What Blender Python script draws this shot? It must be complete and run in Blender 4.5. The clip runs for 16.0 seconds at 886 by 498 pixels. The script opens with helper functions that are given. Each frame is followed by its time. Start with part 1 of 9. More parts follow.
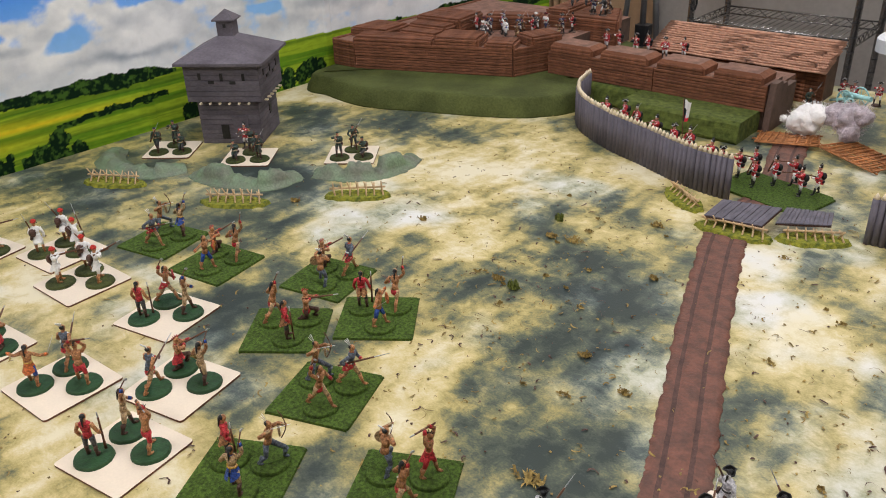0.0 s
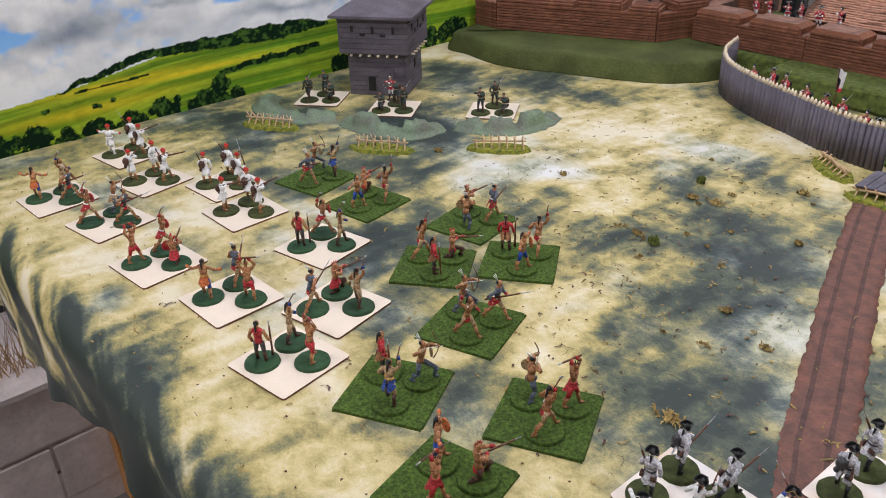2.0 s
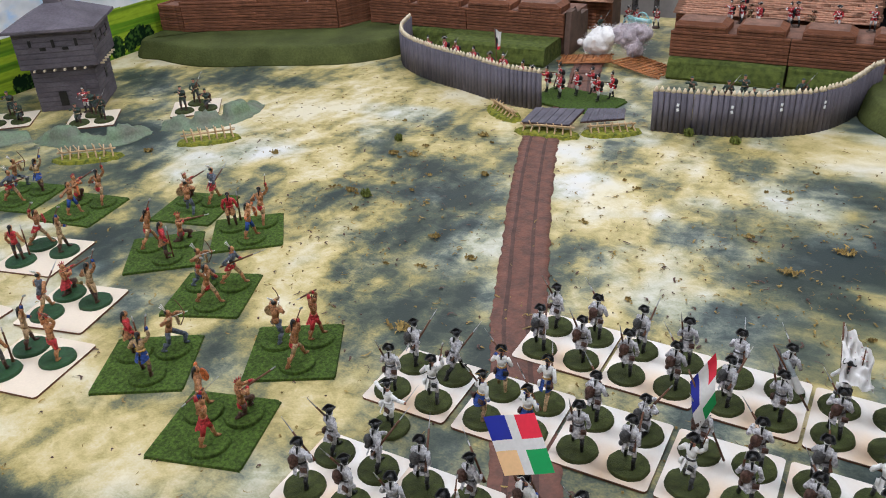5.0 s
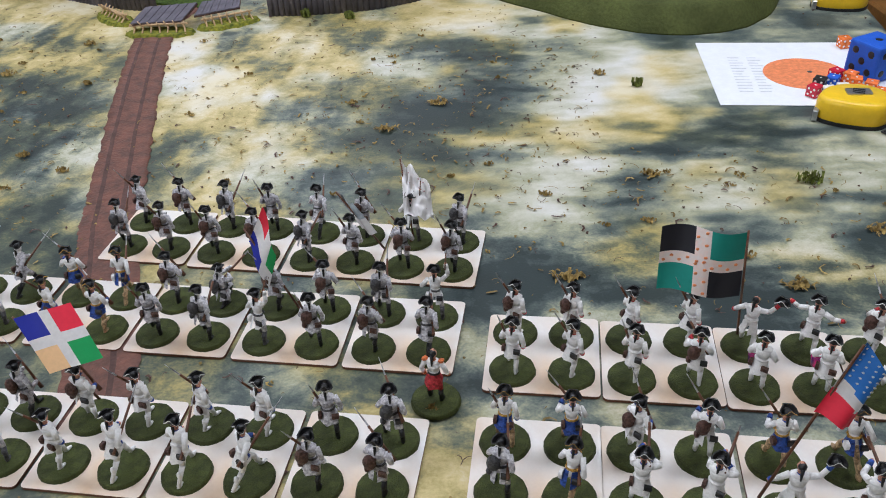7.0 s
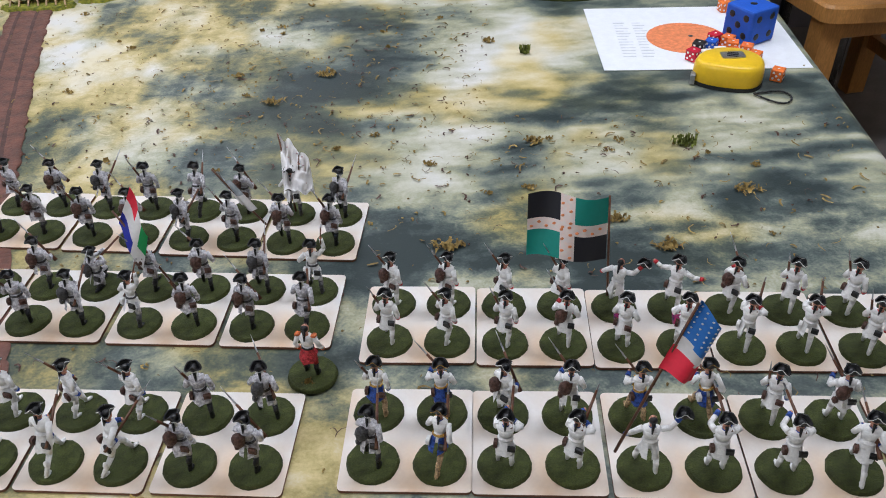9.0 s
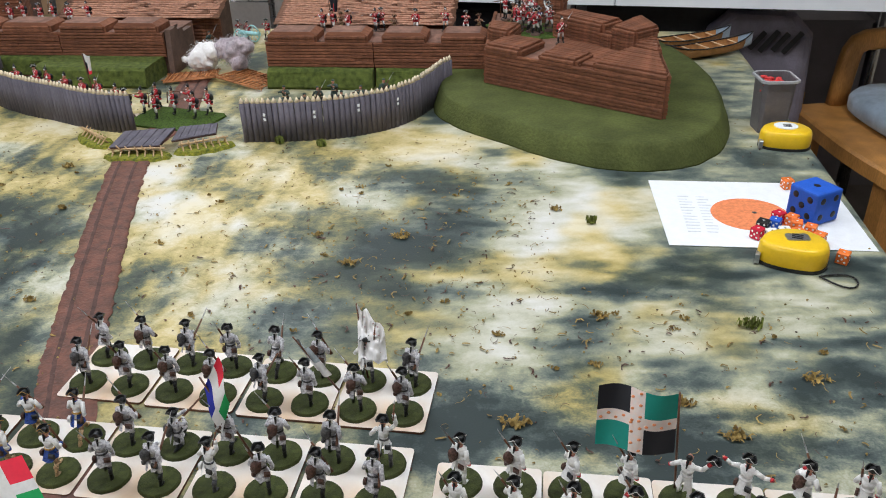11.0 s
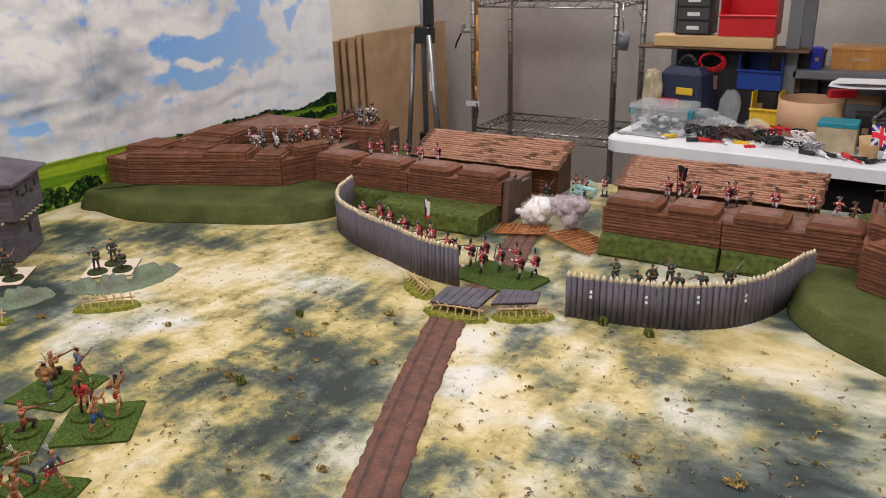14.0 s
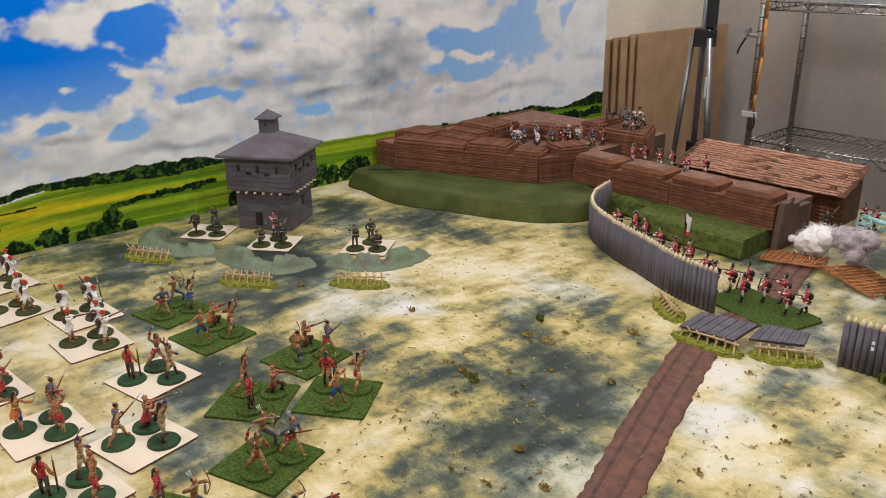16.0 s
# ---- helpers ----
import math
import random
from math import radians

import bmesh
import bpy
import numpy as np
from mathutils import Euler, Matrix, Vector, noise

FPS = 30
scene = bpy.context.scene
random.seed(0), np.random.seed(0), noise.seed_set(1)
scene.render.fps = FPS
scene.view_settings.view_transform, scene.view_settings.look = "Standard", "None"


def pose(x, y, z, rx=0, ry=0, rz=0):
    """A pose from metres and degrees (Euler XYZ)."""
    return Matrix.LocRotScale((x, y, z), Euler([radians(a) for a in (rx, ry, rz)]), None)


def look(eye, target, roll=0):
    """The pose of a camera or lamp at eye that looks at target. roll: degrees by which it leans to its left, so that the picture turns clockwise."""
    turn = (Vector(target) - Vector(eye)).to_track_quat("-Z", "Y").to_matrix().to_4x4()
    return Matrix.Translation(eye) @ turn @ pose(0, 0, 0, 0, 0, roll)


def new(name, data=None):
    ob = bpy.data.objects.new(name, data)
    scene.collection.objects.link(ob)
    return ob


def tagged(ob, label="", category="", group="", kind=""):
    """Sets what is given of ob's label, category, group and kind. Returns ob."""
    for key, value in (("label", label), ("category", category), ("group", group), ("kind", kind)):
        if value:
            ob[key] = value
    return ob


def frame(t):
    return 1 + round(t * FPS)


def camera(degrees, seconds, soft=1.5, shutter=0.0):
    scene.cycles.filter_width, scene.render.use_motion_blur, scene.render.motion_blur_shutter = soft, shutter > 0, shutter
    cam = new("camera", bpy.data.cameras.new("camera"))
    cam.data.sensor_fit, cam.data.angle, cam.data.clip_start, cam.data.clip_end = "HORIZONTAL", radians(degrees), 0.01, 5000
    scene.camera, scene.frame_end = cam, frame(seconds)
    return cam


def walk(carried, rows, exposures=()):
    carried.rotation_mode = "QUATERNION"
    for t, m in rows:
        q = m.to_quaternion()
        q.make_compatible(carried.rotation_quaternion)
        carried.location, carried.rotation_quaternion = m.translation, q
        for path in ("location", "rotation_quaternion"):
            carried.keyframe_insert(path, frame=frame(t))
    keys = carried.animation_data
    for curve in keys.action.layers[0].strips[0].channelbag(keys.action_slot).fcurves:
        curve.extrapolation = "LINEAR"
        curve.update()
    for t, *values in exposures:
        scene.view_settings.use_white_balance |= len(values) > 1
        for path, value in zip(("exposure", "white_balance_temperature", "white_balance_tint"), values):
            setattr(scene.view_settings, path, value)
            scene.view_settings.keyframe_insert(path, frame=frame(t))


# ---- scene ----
cam = camera(57.4, 16.0, 1.0)
PATH = [
    (0, (0.2206, -0.0825, 0.5730), (-0.9532, 1.2471, -0.3510), -1.90),
    (0.5, (0.2337, -0.1061, 0.5610), (-0.9864, 1.1647, -0.3850), -1.70),
    (1, (0.2250, -0.1338, 0.5600), (-1.0522, 1.0688, -0.4000), -1.90),
    (1.5, (0.2233, -0.1473, 0.5600), (-1.0938, 1.0057, -0.4080), -2.00),
    (2, (0.2225, -0.1581, 0.5590), (-1.1180, 0.9648, -0.4130), -2.10),
    (2.5, (0.2252, -0.1589, 0.5570), (-1.1235, 0.9561, -0.4110), -2.30),
    (3, (0.2379, -0.1529, 0.5550), (-1.0951, 0.9833, -0.4120), -2.60),
    (3.2, (0.2446, -0.1527, 0.5560), (-1.0717, 1.0031, -0.4100), -2.70),
    (5.3, (0.3359, -0.2472, 0.5450), (-0.3975, 1.3254, -0.4480), -3.00),
    (5.5, (0.3573, -0.2446, 0.5460), (-0.3021, 1.3554, -0.4590), -2.90),
    (6, (0.4197, -0.2271, 0.5340), (-0.0714, 1.4055, -0.5120), -3.10),
    (6.5, (0.4665, -0.2126, 0.5090), (0.1090, 1.4141, -0.5970), -3.30),
    (7, (0.4903, -0.2040, 0.4860), (0.2257, 1.3975, -0.6820), -3.50),
    (7.5, (0.5064, -0.2042, 0.4720), (0.3192, 1.3670, -0.7510), -3.30),
    (8, (0.5312, -0.2076, 0.4720), (0.3936, 1.3442, -0.7830), -3.30),
    (8.2, (0.5401, -0.2072, 0.4740), (0.4189, 1.3377, -0.7910), -3.20),
    (10.3, (0.5380, -0.1930, 0.5300), (0.4400, 1.4820, -0.5580), -0.90),
    (10.5, (0.5370, -0.1930, 0.5370), (0.4060, 1.5010, -0.5180), -1.10),
    (11, (0.5200, -0.1978, 0.5500), (0.2953, 1.5299, -0.4320), -1.50),
    (11.5, (0.5113, -0.2026, 0.5630), (0.1708, 1.5398, -0.3570), -1.80),
    (12, (0.5088, -0.1983, 0.5700), (0.0511, 1.5454, -0.2960), -1.90),
    (12.5, (0.5131, -0.1833, 0.5820), (-0.0624, 1.5522, -0.2300), -2.10),
    (13, (0.4976, -0.1450, 0.5850), (-0.1806, 1.5736, -0.1810), -1.90),
    (13.5, (0.4493, -0.0929, 0.5900), (-0.3386, 1.5947, -0.1380), -1.60),
    (14, (0.4373, -0.0424, 0.5910), (-0.5084, 1.5771, -0.1050), -1.50),
    (14.5, (0.4402, 0.0061, 0.5890), (-0.6457, 1.5422, -0.0920), -1.20),
    (15, (0.4415, 0.0285, 0.5840), (-0.7784, 1.4618, -0.0930), -0.70),
    (15.5, (0.4230, 0.0308, 0.5820), (-0.9027, 1.3643, -0.0980), -0.60),
    (16, (0.3983, -0.0091, 0.5880), (-1.0077, 1.2341, -0.1040), -0.70),
]
walk(cam, [(t, look(eye, target, roll)) for t, eye, target, roll in PATH],
     ((0, 0.01, 6150, 7), (1.5, 0.04, 5780, 10), (3.2, 0.04, 5750, 11), (5.4, 0.05, 5600, 5), (6.6, -0.02, 5550, 6), (8.2, -0.1, 5550, 9), (10.4, 0.08, 5700, 3), (11.5, 0.1, 5850, 4), (12.5, 0.06, 6000, 7), (14, 0.03, 6400, 11), (16, -0.05, 6400, 8)))

# ---- light ----
world = bpy.data.worlds.new("room_air")
scene.world = world
world.use_nodes = True
world.node_tree.nodes["Background"].inputs[0].default_value = (0.55, 0.52, 0.5, 1)
world.node_tree.nodes["Background"].inputs[1].default_value = 0.025

CEIL = 1.62
# lamps out of view, placed by eye; the last is fill for the front
for lx, ly, w in ((-0.55, 0.75, 15.5), (1.05, 0.82, 18), (-0.55, 2.6, 16), (-0.95, -1.2, 25)):
    la = bpy.data.lights.new("ceiling_tube", "AREA")
    la.shape, la.size, la.size_y, la.energy = "RECTANGLE", 1.2, 0.35, w
    la.color = (1.0, 0.94, 0.92)
    new("ceiling_tube", la).matrix_basis = pose(lx, ly, CEIL - 0.09)

# ---- materials ----


def mat(name, col, rough=0.7, metal=0.0, var=0.18, scale=70.0, bump=0.2, bscale=350.0, rnd=0.0, col2=None, spec=0.4, stretch=None, sheen=0.0):
    m = bpy.data.materials.new(name)
    m.use_nodes = True
    nt = m.node_tree
    b = nt.nodes["Principled BSDF"]
    b.inputs["Roughness"].default_value, b.inputs["Metallic"].default_value = rough, metal
    b.inputs["Specular IOR Level"].default_value = spec
    if sheen:
        b.inputs["Sheen Weight"].default_value = sheen
    tc = nt.nodes.new("ShaderNodeTexCoord")
    src = tc.outputs["Object"]
    if stretch:
        mp = nt.nodes.new("ShaderNodeMapping")
        mp.inputs["Scale"].default_value = stretch
        nt.links.new(src, mp.inputs["Vector"])
        src = mp.outputs["Vector"]
    n1 = nt.nodes.new("ShaderNodeTexNoise")
    n1.inputs["Scale"].default_value, n1.inputs["Detail"].default_value = scale, 5
    nt.links.new(src, n1.inputs["Vector"])
    n2 = nt.nodes.new("ShaderNodeTexNoise")
    n2.inputs["Scale"].default_value, n2.inputs["Detail"].default_value = bscale, 3
    nt.links.new(src, n2.inputs["Vector"])
    mix = nt.nodes.new("ShaderNodeMix")
    mix.data_type = "RGBA"
    lo = tuple(c * (1 - var) for c in col)
    hi = col2 if col2 else tuple(min(1, c * (1 + var)) for c in col)
    mix.inputs["A"].default_value, mix.inputs["B"].default_value = (*lo, 1), (*hi, 1)
    ramp = nt.nodes.new("ShaderNodeMapRange")
    ramp.inputs["From Min"].default_value, ramp.inputs["From Max"].default_value = 0.32, 0.68
    nt.links.new(n1.outputs["Fac"], ramp.inputs["Value"])
    nt.links.new(ramp.outputs["Result"], mix.inputs["Factor"])
    out = mix.outputs["Result"]
    fine = nt.nodes.new("ShaderNodeMix")
    fine.data_type, fine.blend_type = "RGBA", "MULTIPLY"
    fine.inputs["Factor"].default_value = min(1.0, var * 1.6)
    r2 = nt.nodes.new("ShaderNodeMapRange")
    r2.inputs["From Min"].default_value, r2.inputs["From Max"].default_value = 0.3, 0.7
    r2.inputs["To Min"].default_value, r2.inputs["To Max"].default_value = 0.55, 1.25
    nt.links.new(n2.outputs["Fac"], r2.inputs["Value"])
    nt.links.new(out, fine.inputs["A"])
    nt.links.new(r2.outputs["Result"], fine.inputs["B"])
    out = fine.outputs["Result"]
    if rnd:
        oi = nt.nodes.new("ShaderNodeObjectInfo")
        hs = nt.nodes.new("ShaderNodeHueSaturation")
        rr = nt.nodes.new("ShaderNodeMapRange")
        rr.inputs["To Min"].default_value, rr.inputs["To Max"].default_value = 1 - rnd, 1 + rnd
        nt.links.new(oi.outputs["Random"], rr.inputs["Value"])
        nt.links.new(rr.outputs["Result"], hs.inputs["Value"])
        nt.links.new(out, hs.inputs["Color"])
        out = hs.outputs["Color"]
    nt.links.new(out, b.inputs["Base Color"])
    if bump:
        bn = nt.nodes.new("ShaderNodeBump")
        bn.inputs["Strength"].default_value, bn.inputs["Distance"].default_value = bump, 0.002
        nt.links.new(n2.outputs["Fac"], bn.inputs["Height"])
        nt.links.new(bn.outputs["Normal"], b.inputs["Normal"])
    return m


def glassy(name, col, rough=0.08, alpha=0.5):
    m = bpy.data.materials.new(name)
    m.use_nodes = True
    b = m.node_tree.nodes["Principled BSDF"]
    b.inputs["Base Color"].default_value = (*col, 1)
    b.inputs["Roughness"].default_value, b.inputs["Alpha"].default_value = rough, alpha
    return m


M_BOARD = mat("brown_stained_board", (0.18, 0.072, 0.038), 0.75, spec=0.25, var=0.3, scale=30, bump=0.5, bscale=260, rnd=0.16, stretch=(0.25, 1, 1.6))
M_BOARD_TOP = mat("worn_brown_top", (0.225, 0.118, 0.083), 0.8, var=0.3, scale=45, bump=0.4, rnd=0.1)
M_GREYEND = mat("grey_brown_foam", (0.12, 0.075, 0.058), 0.85, var=0.25, scale=40)
M_SHINGLE = mat("red_brown_shingle", (0.47, 0.255, 0.17), 0.75, var=0.22, scale=60, bump=0.5, rnd=0.12, stretch=(0.4, 1, 1))
M_LOG = mat("orange_brown_log", (0.2, 0.075, 0.035), 0.7, var=0.35, scale=60, bump=0.5, rnd=0.15, stretch=(0.4, 1, 1))
M_SLATE = mat("grey_violet_timber", (0.13, 0.117, 0.146), 0.7, var=0.22, scale=50, bump=0.4, rnd=0.14, stretch=(1, 1, 0.4))
M_PALE_TIP = mat("pale_cut_wood", (0.8, 0.68, 0.5), 0.7, var=0.15)
M_HOUSE = mat("grey_painted_timber", (0.115, 0.1, 0.118), 0.75, var=0.25, scale=40, bump=0.4, rnd=0.1, stretch=(0.5, 0.5, 1))
M_BERM = mat("olive_foam", (0.082, 0.096, 0.028), 0.85, spec=0.2, var=0.28, scale=14, bump=0.8, bscale=220)
M_FLOCK = mat("green_flock", (0.068, 0.118, 0.013), 0.95, var=0.55, scale=260, bump=1.0, bscale=900, rnd=0.08)
M_FLOCKDARK = mat("dark_green_disc", (0.05, 0.062, 0.013), 0.8, var=0.4, scale=160, bump=0.8, bscale=900, rnd=0.12)
M_FLOCKBLUE = mat("painted_green_disc", (0.02, 0.062, 0.02), 0.6, var=0.3, scale=160, bump=0.4, bscale=700, rnd=0.12)
M_MOSS = mat("yellow_green_flock", (0.52, 0.5, 0.05), 0.95, var=0.3, scale=150, bump=1.0, bscale=800, col2=(0.1, 0.13, 0.02))
M_CARD = mat("cream_card", (0.78, 0.67, 0.54), 0.55, var=0.05, scale=18, bump=0.05, rnd=0.03)
M_CARDDIRT = mat("stained_white_card", (0.9, 0.9, 0.9), 0.45, var=0.04, scale=10, bump=0.05, col2=(0.68, 0.5, 0.34), rnd=0.04)
M_CARDEDGE = mat("brown_card_edge", (0.16, 0.07, 0.04), 0.7)
M_ROAD = mat("red_brown_road_strip", (0.13, 0.062, 0.046), 0.6, var=0.25, scale=60, bump=0.6, bscale=260, col2=(0.19, 0.078, 0.052))
M_RUT = mat("dark_wheel_rut", (0.085, 0.042, 0.034), 0.7, var=0.3, scale=60)
M_EARTH = mat("grey_green_resin", (0.22, 0.235, 0.175), 0.5, var=0.3, scale=34, bump=0.4, bscale=260, col2=(0.17, 0.24, 0.14))
M_STICK = mat("pale_stick", (0.6, 0.42, 0.24), 0.6, var=0.2)
M_WICKER = mat("orange_brown_twig", (0.42, 0.17, 0.06), 0.6, var=0.35, rnd=0.1)
M_RIB = mat("blue_grey_ribbed_roof", (0.1, 0.09, 0.115), 0.6, var=0.25, scale=50, bump=0.3)
M_SMOKEW = mat("white_cotton_wool", (0.95, 0.92, 0.91), 1.0, var=0.06, scale=90, bump=0.8, bscale=250, sheen=0.5)
M_SMOKEG = mat("grey_cotton_wool", (0.5, 0.43, 0.47), 1.0, var=0.35, scale=60, bump=0.8, bscale=250, sheen=0.5)
M_LEAF = mat("dry_leaf", (0.34, 0.22, 0.06), 0.8, var=0.5, scale=60, col2=(0.46, 0.33, 0.1))
M_GRASS = mat("green_tuft", (0.17, 0.2, 0.04), 0.9, var=0.5, scale=90)
M_SKIN = mat("red_brown_skin", (0.4, 0.17, 0.07), 0.5, var=0.5, scale=420, rnd=0.16, bump=0.5, bscale=1100, col2=(0.62, 0.3, 0.13))
M_FACE = mat("pink_skin", (0.55, 0.26, 0.17), 0.5, var=0.55, scale=420, bump=0.5, bscale=1100, col2=(0.818, 0.397, 0.267))
M_WHITE = mat("white_paint", (0.84, 0.83, 0.82), 0.5, var=0.07, scale=420, bump=0.4, col2=(0.93, 0.92, 0.91), bscale=1100)
M_GREYCOAT = mat("pale_grey_paint", (0.34, 0.33, 0.37), 0.6, col2=(0.85, 0.83, 0.86), var=0.18, scale=420, bump=0.5, rnd=0.14, bscale=1100)
M_DARKGREY = mat("dark_grey_paint", (0.07, 0.068, 0.072), 0.55, var=0.55, scale=420, bump=0.5, bscale=1100, col2=(0.122, 0.119, 0.124))
M_BLACK = mat("black_paint", (0.014, 0.014, 0.015), 0.4, var=0.2, scale=200)
M_RED = mat("red_paint", (0.5, 0.022, 0.032), 0.5, var=0.55, scale=420, bump=0.5, bscale=1100, col2=(0.745, 0.052, 0.066))
M_BLUE = mat("blue_paint", (0.02, 0.07, 0.35), 0.5, var=0.55, scale=420, bump=0.5, bscale=1100, col2=(0.049, 0.122, 0.527))
M_YELLOW = mat("ochre_paint", (0.62, 0.36, 0.06), 0.5, var=0.55, scale=420, bump=0.5, bscale=1100, col2=(0.9, 0.542, 0.107))
M_TAN = mat("buckskin_paint", (0.5, 0.34, 0.18), 0.6, var=0.55, scale=420, rnd=0.12, bump=0.5, bscale=1100, col2=(0.745, 0.513, 0.281))
M_LEATHER = mat("dark_brown_leather", (0.085, 0.035, 0.022), 0.5, var=0.55, scale=420, bump=0.5, bscale=1100, col2=(0.143, 0.071, 0.052))
M_ORANGE = mat("orange_paint", (0.62, 0.15, 0.03), 0.5, var=0.55, scale=420, bump=0.5, bscale=1100, col2=(0.9, 0.237, 0.064))
M_RANGER = mat("dark_green_coat", (0.045, 0.075, 0.06), 0.6, var=0.55, scale=420, rnd=0.15, bump=0.5, bscale=1100, col2=(0.085, 0.129, 0.107))
M_JEAN = mat("faded_blue_leggings", (0.11, 0.13, 0.17), 0.6, var=0.55, scale=420, bump=0.5, bscale=1100, col2=(0.179, 0.208, 0.267))
M_WOOD = mat("brown_gun_stock", (0.12, 0.05, 0.025), 0.45, var=0.3, scale=200)
M_STEEL = mat("dull_steel", (0.5, 0.5, 0.52), 0.35, 0.9, var=0.15, scale=200)
M_WALL = mat("cream_wall_paint", (0.84, 0.78, 0.66), 0.8, var=0.08, scale=3, bump=0.1, bscale=60)
M_BACKWALL = mat("grey_wall_paint", (0.54, 0.5, 0.465), 0.8, var=0.1, scale=3, bump=0.1, bscale=60)
M_BLOCK = mat("mauve_painted_block", (0.8, 0.71, 0.7), 0.75, var=0.12, scale=18, bump=0.6, bscale=90, rnd=0.05)
M_FLOOR = mat("grey_concrete", (0.2, 0.18, 0.17), 0.8, var=0.25, scale=6)
M_CEIL = mat("white_ceiling", (0.75, 0.73, 0.7), 0.9, var=0.05)
M_PLASTIC_W = mat("white_plastic", (0.86, 0.88, 0.93), 0.35, var=0.04, scale=10, bump=0.05)
M_CARDBOARD = mat("brown_cardboard", (0.45, 0.29, 0.165), 0.75, var=0.14, scale=12, bump=0.15, rnd=0.14)
M_CHROME = mat("grey_wire", (0.42, 0.41, 0.4), 0.25, 0.9, var=0.1)
M_ALU = mat("brushed_aluminium", (0.36, 0.36, 0.38), 0.38, 0.85, var=0.08)
M_PLASTIC_K = mat("black_plastic", (0.02, 0.02, 0.022), 0.4, var=0.2)
M_TAPE = mat("yellow_plastic", (0.85, 0.55, 0.015), 0.3, var=0.05, bump=0.03)
M_DIEBLUE = mat("blue_foam", (0.02, 0.1, 0.55), 0.6, var=0.08)
M_PAPER = mat("white_paper", (0.82, 0.84, 0.88), 0.7, var=0.03, bump=0.03)
M_ORANGEPAPER = mat("orange_print", (0.78, 0.25, 0.1), 0.7, var=0.15, scale=160, bump=0.02)
M_OAK = mat("honey_oak", (0.5, 0.24, 0.065), 0.4, var=0.3, scale=14, bump=0.15, stretch=(1, 1, 0.2))
M_CUSHION = mat("blue_grey_plush", (0.3, 0.37, 0.46), 0.95, var=0.2, scale=30, bump=0.5, bscale=500, sheen=0.4)
M_BINGREY = mat("grey_bin_plastic", (0.13, 0.12, 0.13), 0.4, var=0.1)
M_BINRIM = mat("pale_bin_rim", (0.4, 0.4, 0.42), 0.4, var=0.1)
M_REDSCRAP = mat("red_scraps", (0.65, 0.05, 0.05), 0.5, var=0.3)
# near-black that stands in for shade under and behind the worktable's things
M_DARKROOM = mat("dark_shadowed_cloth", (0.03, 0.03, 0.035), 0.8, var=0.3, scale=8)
# tone of the dim wall behind the chair, carried by added boxes
M_LILAC = mat("grey_lilac_plastic", (0.2, 0.185, 0.21), 0.5, var=0.15, scale=8)
M_BAGGREY = mat("grey_nylon", (0.2, 0.18, 0.22), 0.6, var=0.25, scale=12, bump=0.3)
M_LEGW = mat("white_turban_cloth", (0.8, 0.77, 0.72), 0.6, var=0.1, scale=420, bump=0.5, bscale=1100, col2=(0.9, 0.9, 0.9))

# ---- mesh helpers ----


def place(name, m=None):
    ob = new(name)
    ob.empty_display_size = 0.05
    if m is not None:
        ob.matrix_basis = m
    return ob


def to_mesh(name, bm, mats):
    bm.normal_update()
    me = bpy.data.meshes.new(name)
    bm.to_mesh(me)
    bm.free()
    for m in (mats if isinstance(mats, (list, tuple)) else [mats]):
        me.materials.append(m)
    return me


def part(name, bm, mats, parent=None, label="", m=None):
    me = bm if isinstance(bm, bpy.types.Mesh) else to_mesh(name, bm, mats)
    ob = new(name, me)
    if parent is not None:
        ob.parent = parent
    if m is not None:
        ob.matrix_basis = m
    if label:
        tagged(ob, label)
    return ob


def face(bm, vs, mi=0, smooth=False):
    f = bm.faces.new(vs)
    f.material_index, f.smooth = mi, smooth
    return f


def box(bm, c, s, mi=0, ch=0.0, m=None):
    """A box of full size s round c, its long edges chamfered by ch."""
    hx, hy, hz = s[0] / 2, s[1] / 2, s[2] / 2
    if ch:
        prof = [(hy - ch, hz), (hy, hz - ch), (hy, -hz + ch), (hy - ch, -hz), (-hy + ch, -hz), (-hy, -hz + ch), (-hy, hz - ch), (-hy + ch, hz)]
    else:
        prof = [(hy, hz), (hy, -hz), (-hy, -hz), (-hy, hz)]
    ends = []
    for sx in (-hx, hx):
        ends.append([Vector((sx, y, z)) for y, z in prof])
    rings = [[bm.verts.new((m @ (v + Vector(c))) if m else v + Vector(c)) for v in e] for e in ends]
    n = len(prof)
    for i in range(n):
        j = (i + 1) % n
        face(bm, (rings[0][i], rings[0][j], rings[1][j], rings[1][i]), mi)
    face(bm, rings[0][::-1], mi)
    face(bm, rings[1], mi)


def tube(bm, p0, p1, r0, r1, n=8, mi=0, caps=True, flat=1.0):
    p0, p1 = Vector(p0), Vector(p1)
    d = (p1 - p0).normalized()
    a = d.orthogonal().normalized() if abs(d.z) < 0.95 else Vector((1, 0, 0))
    a = (a - d * a.dot(d)).normalized()
    b = d.cross(a)
    rings = []
    for p, r in ((p0, r0), (p1, r1)):
        rings.append([bm.verts.new(p + (a * math.cos(t) + b * math.sin(t) * flat) * r) for t in [2 * math.pi * i / n for i in range(n)]])
    for i in range(n):
        j = (i + 1) % n
        face(bm, (rings[0][i], rings[0][j], rings[1][j], rings[1][i]), mi, True)
    if caps:
        face(bm, rings[0][::-1], mi)
        face(bm, rings[1], mi)


def chain(bm, pts, r, n=6, mi=0):
    for a, b in zip(pts, pts[1:]):
        tube(bm, a, b, r, r, n, mi)


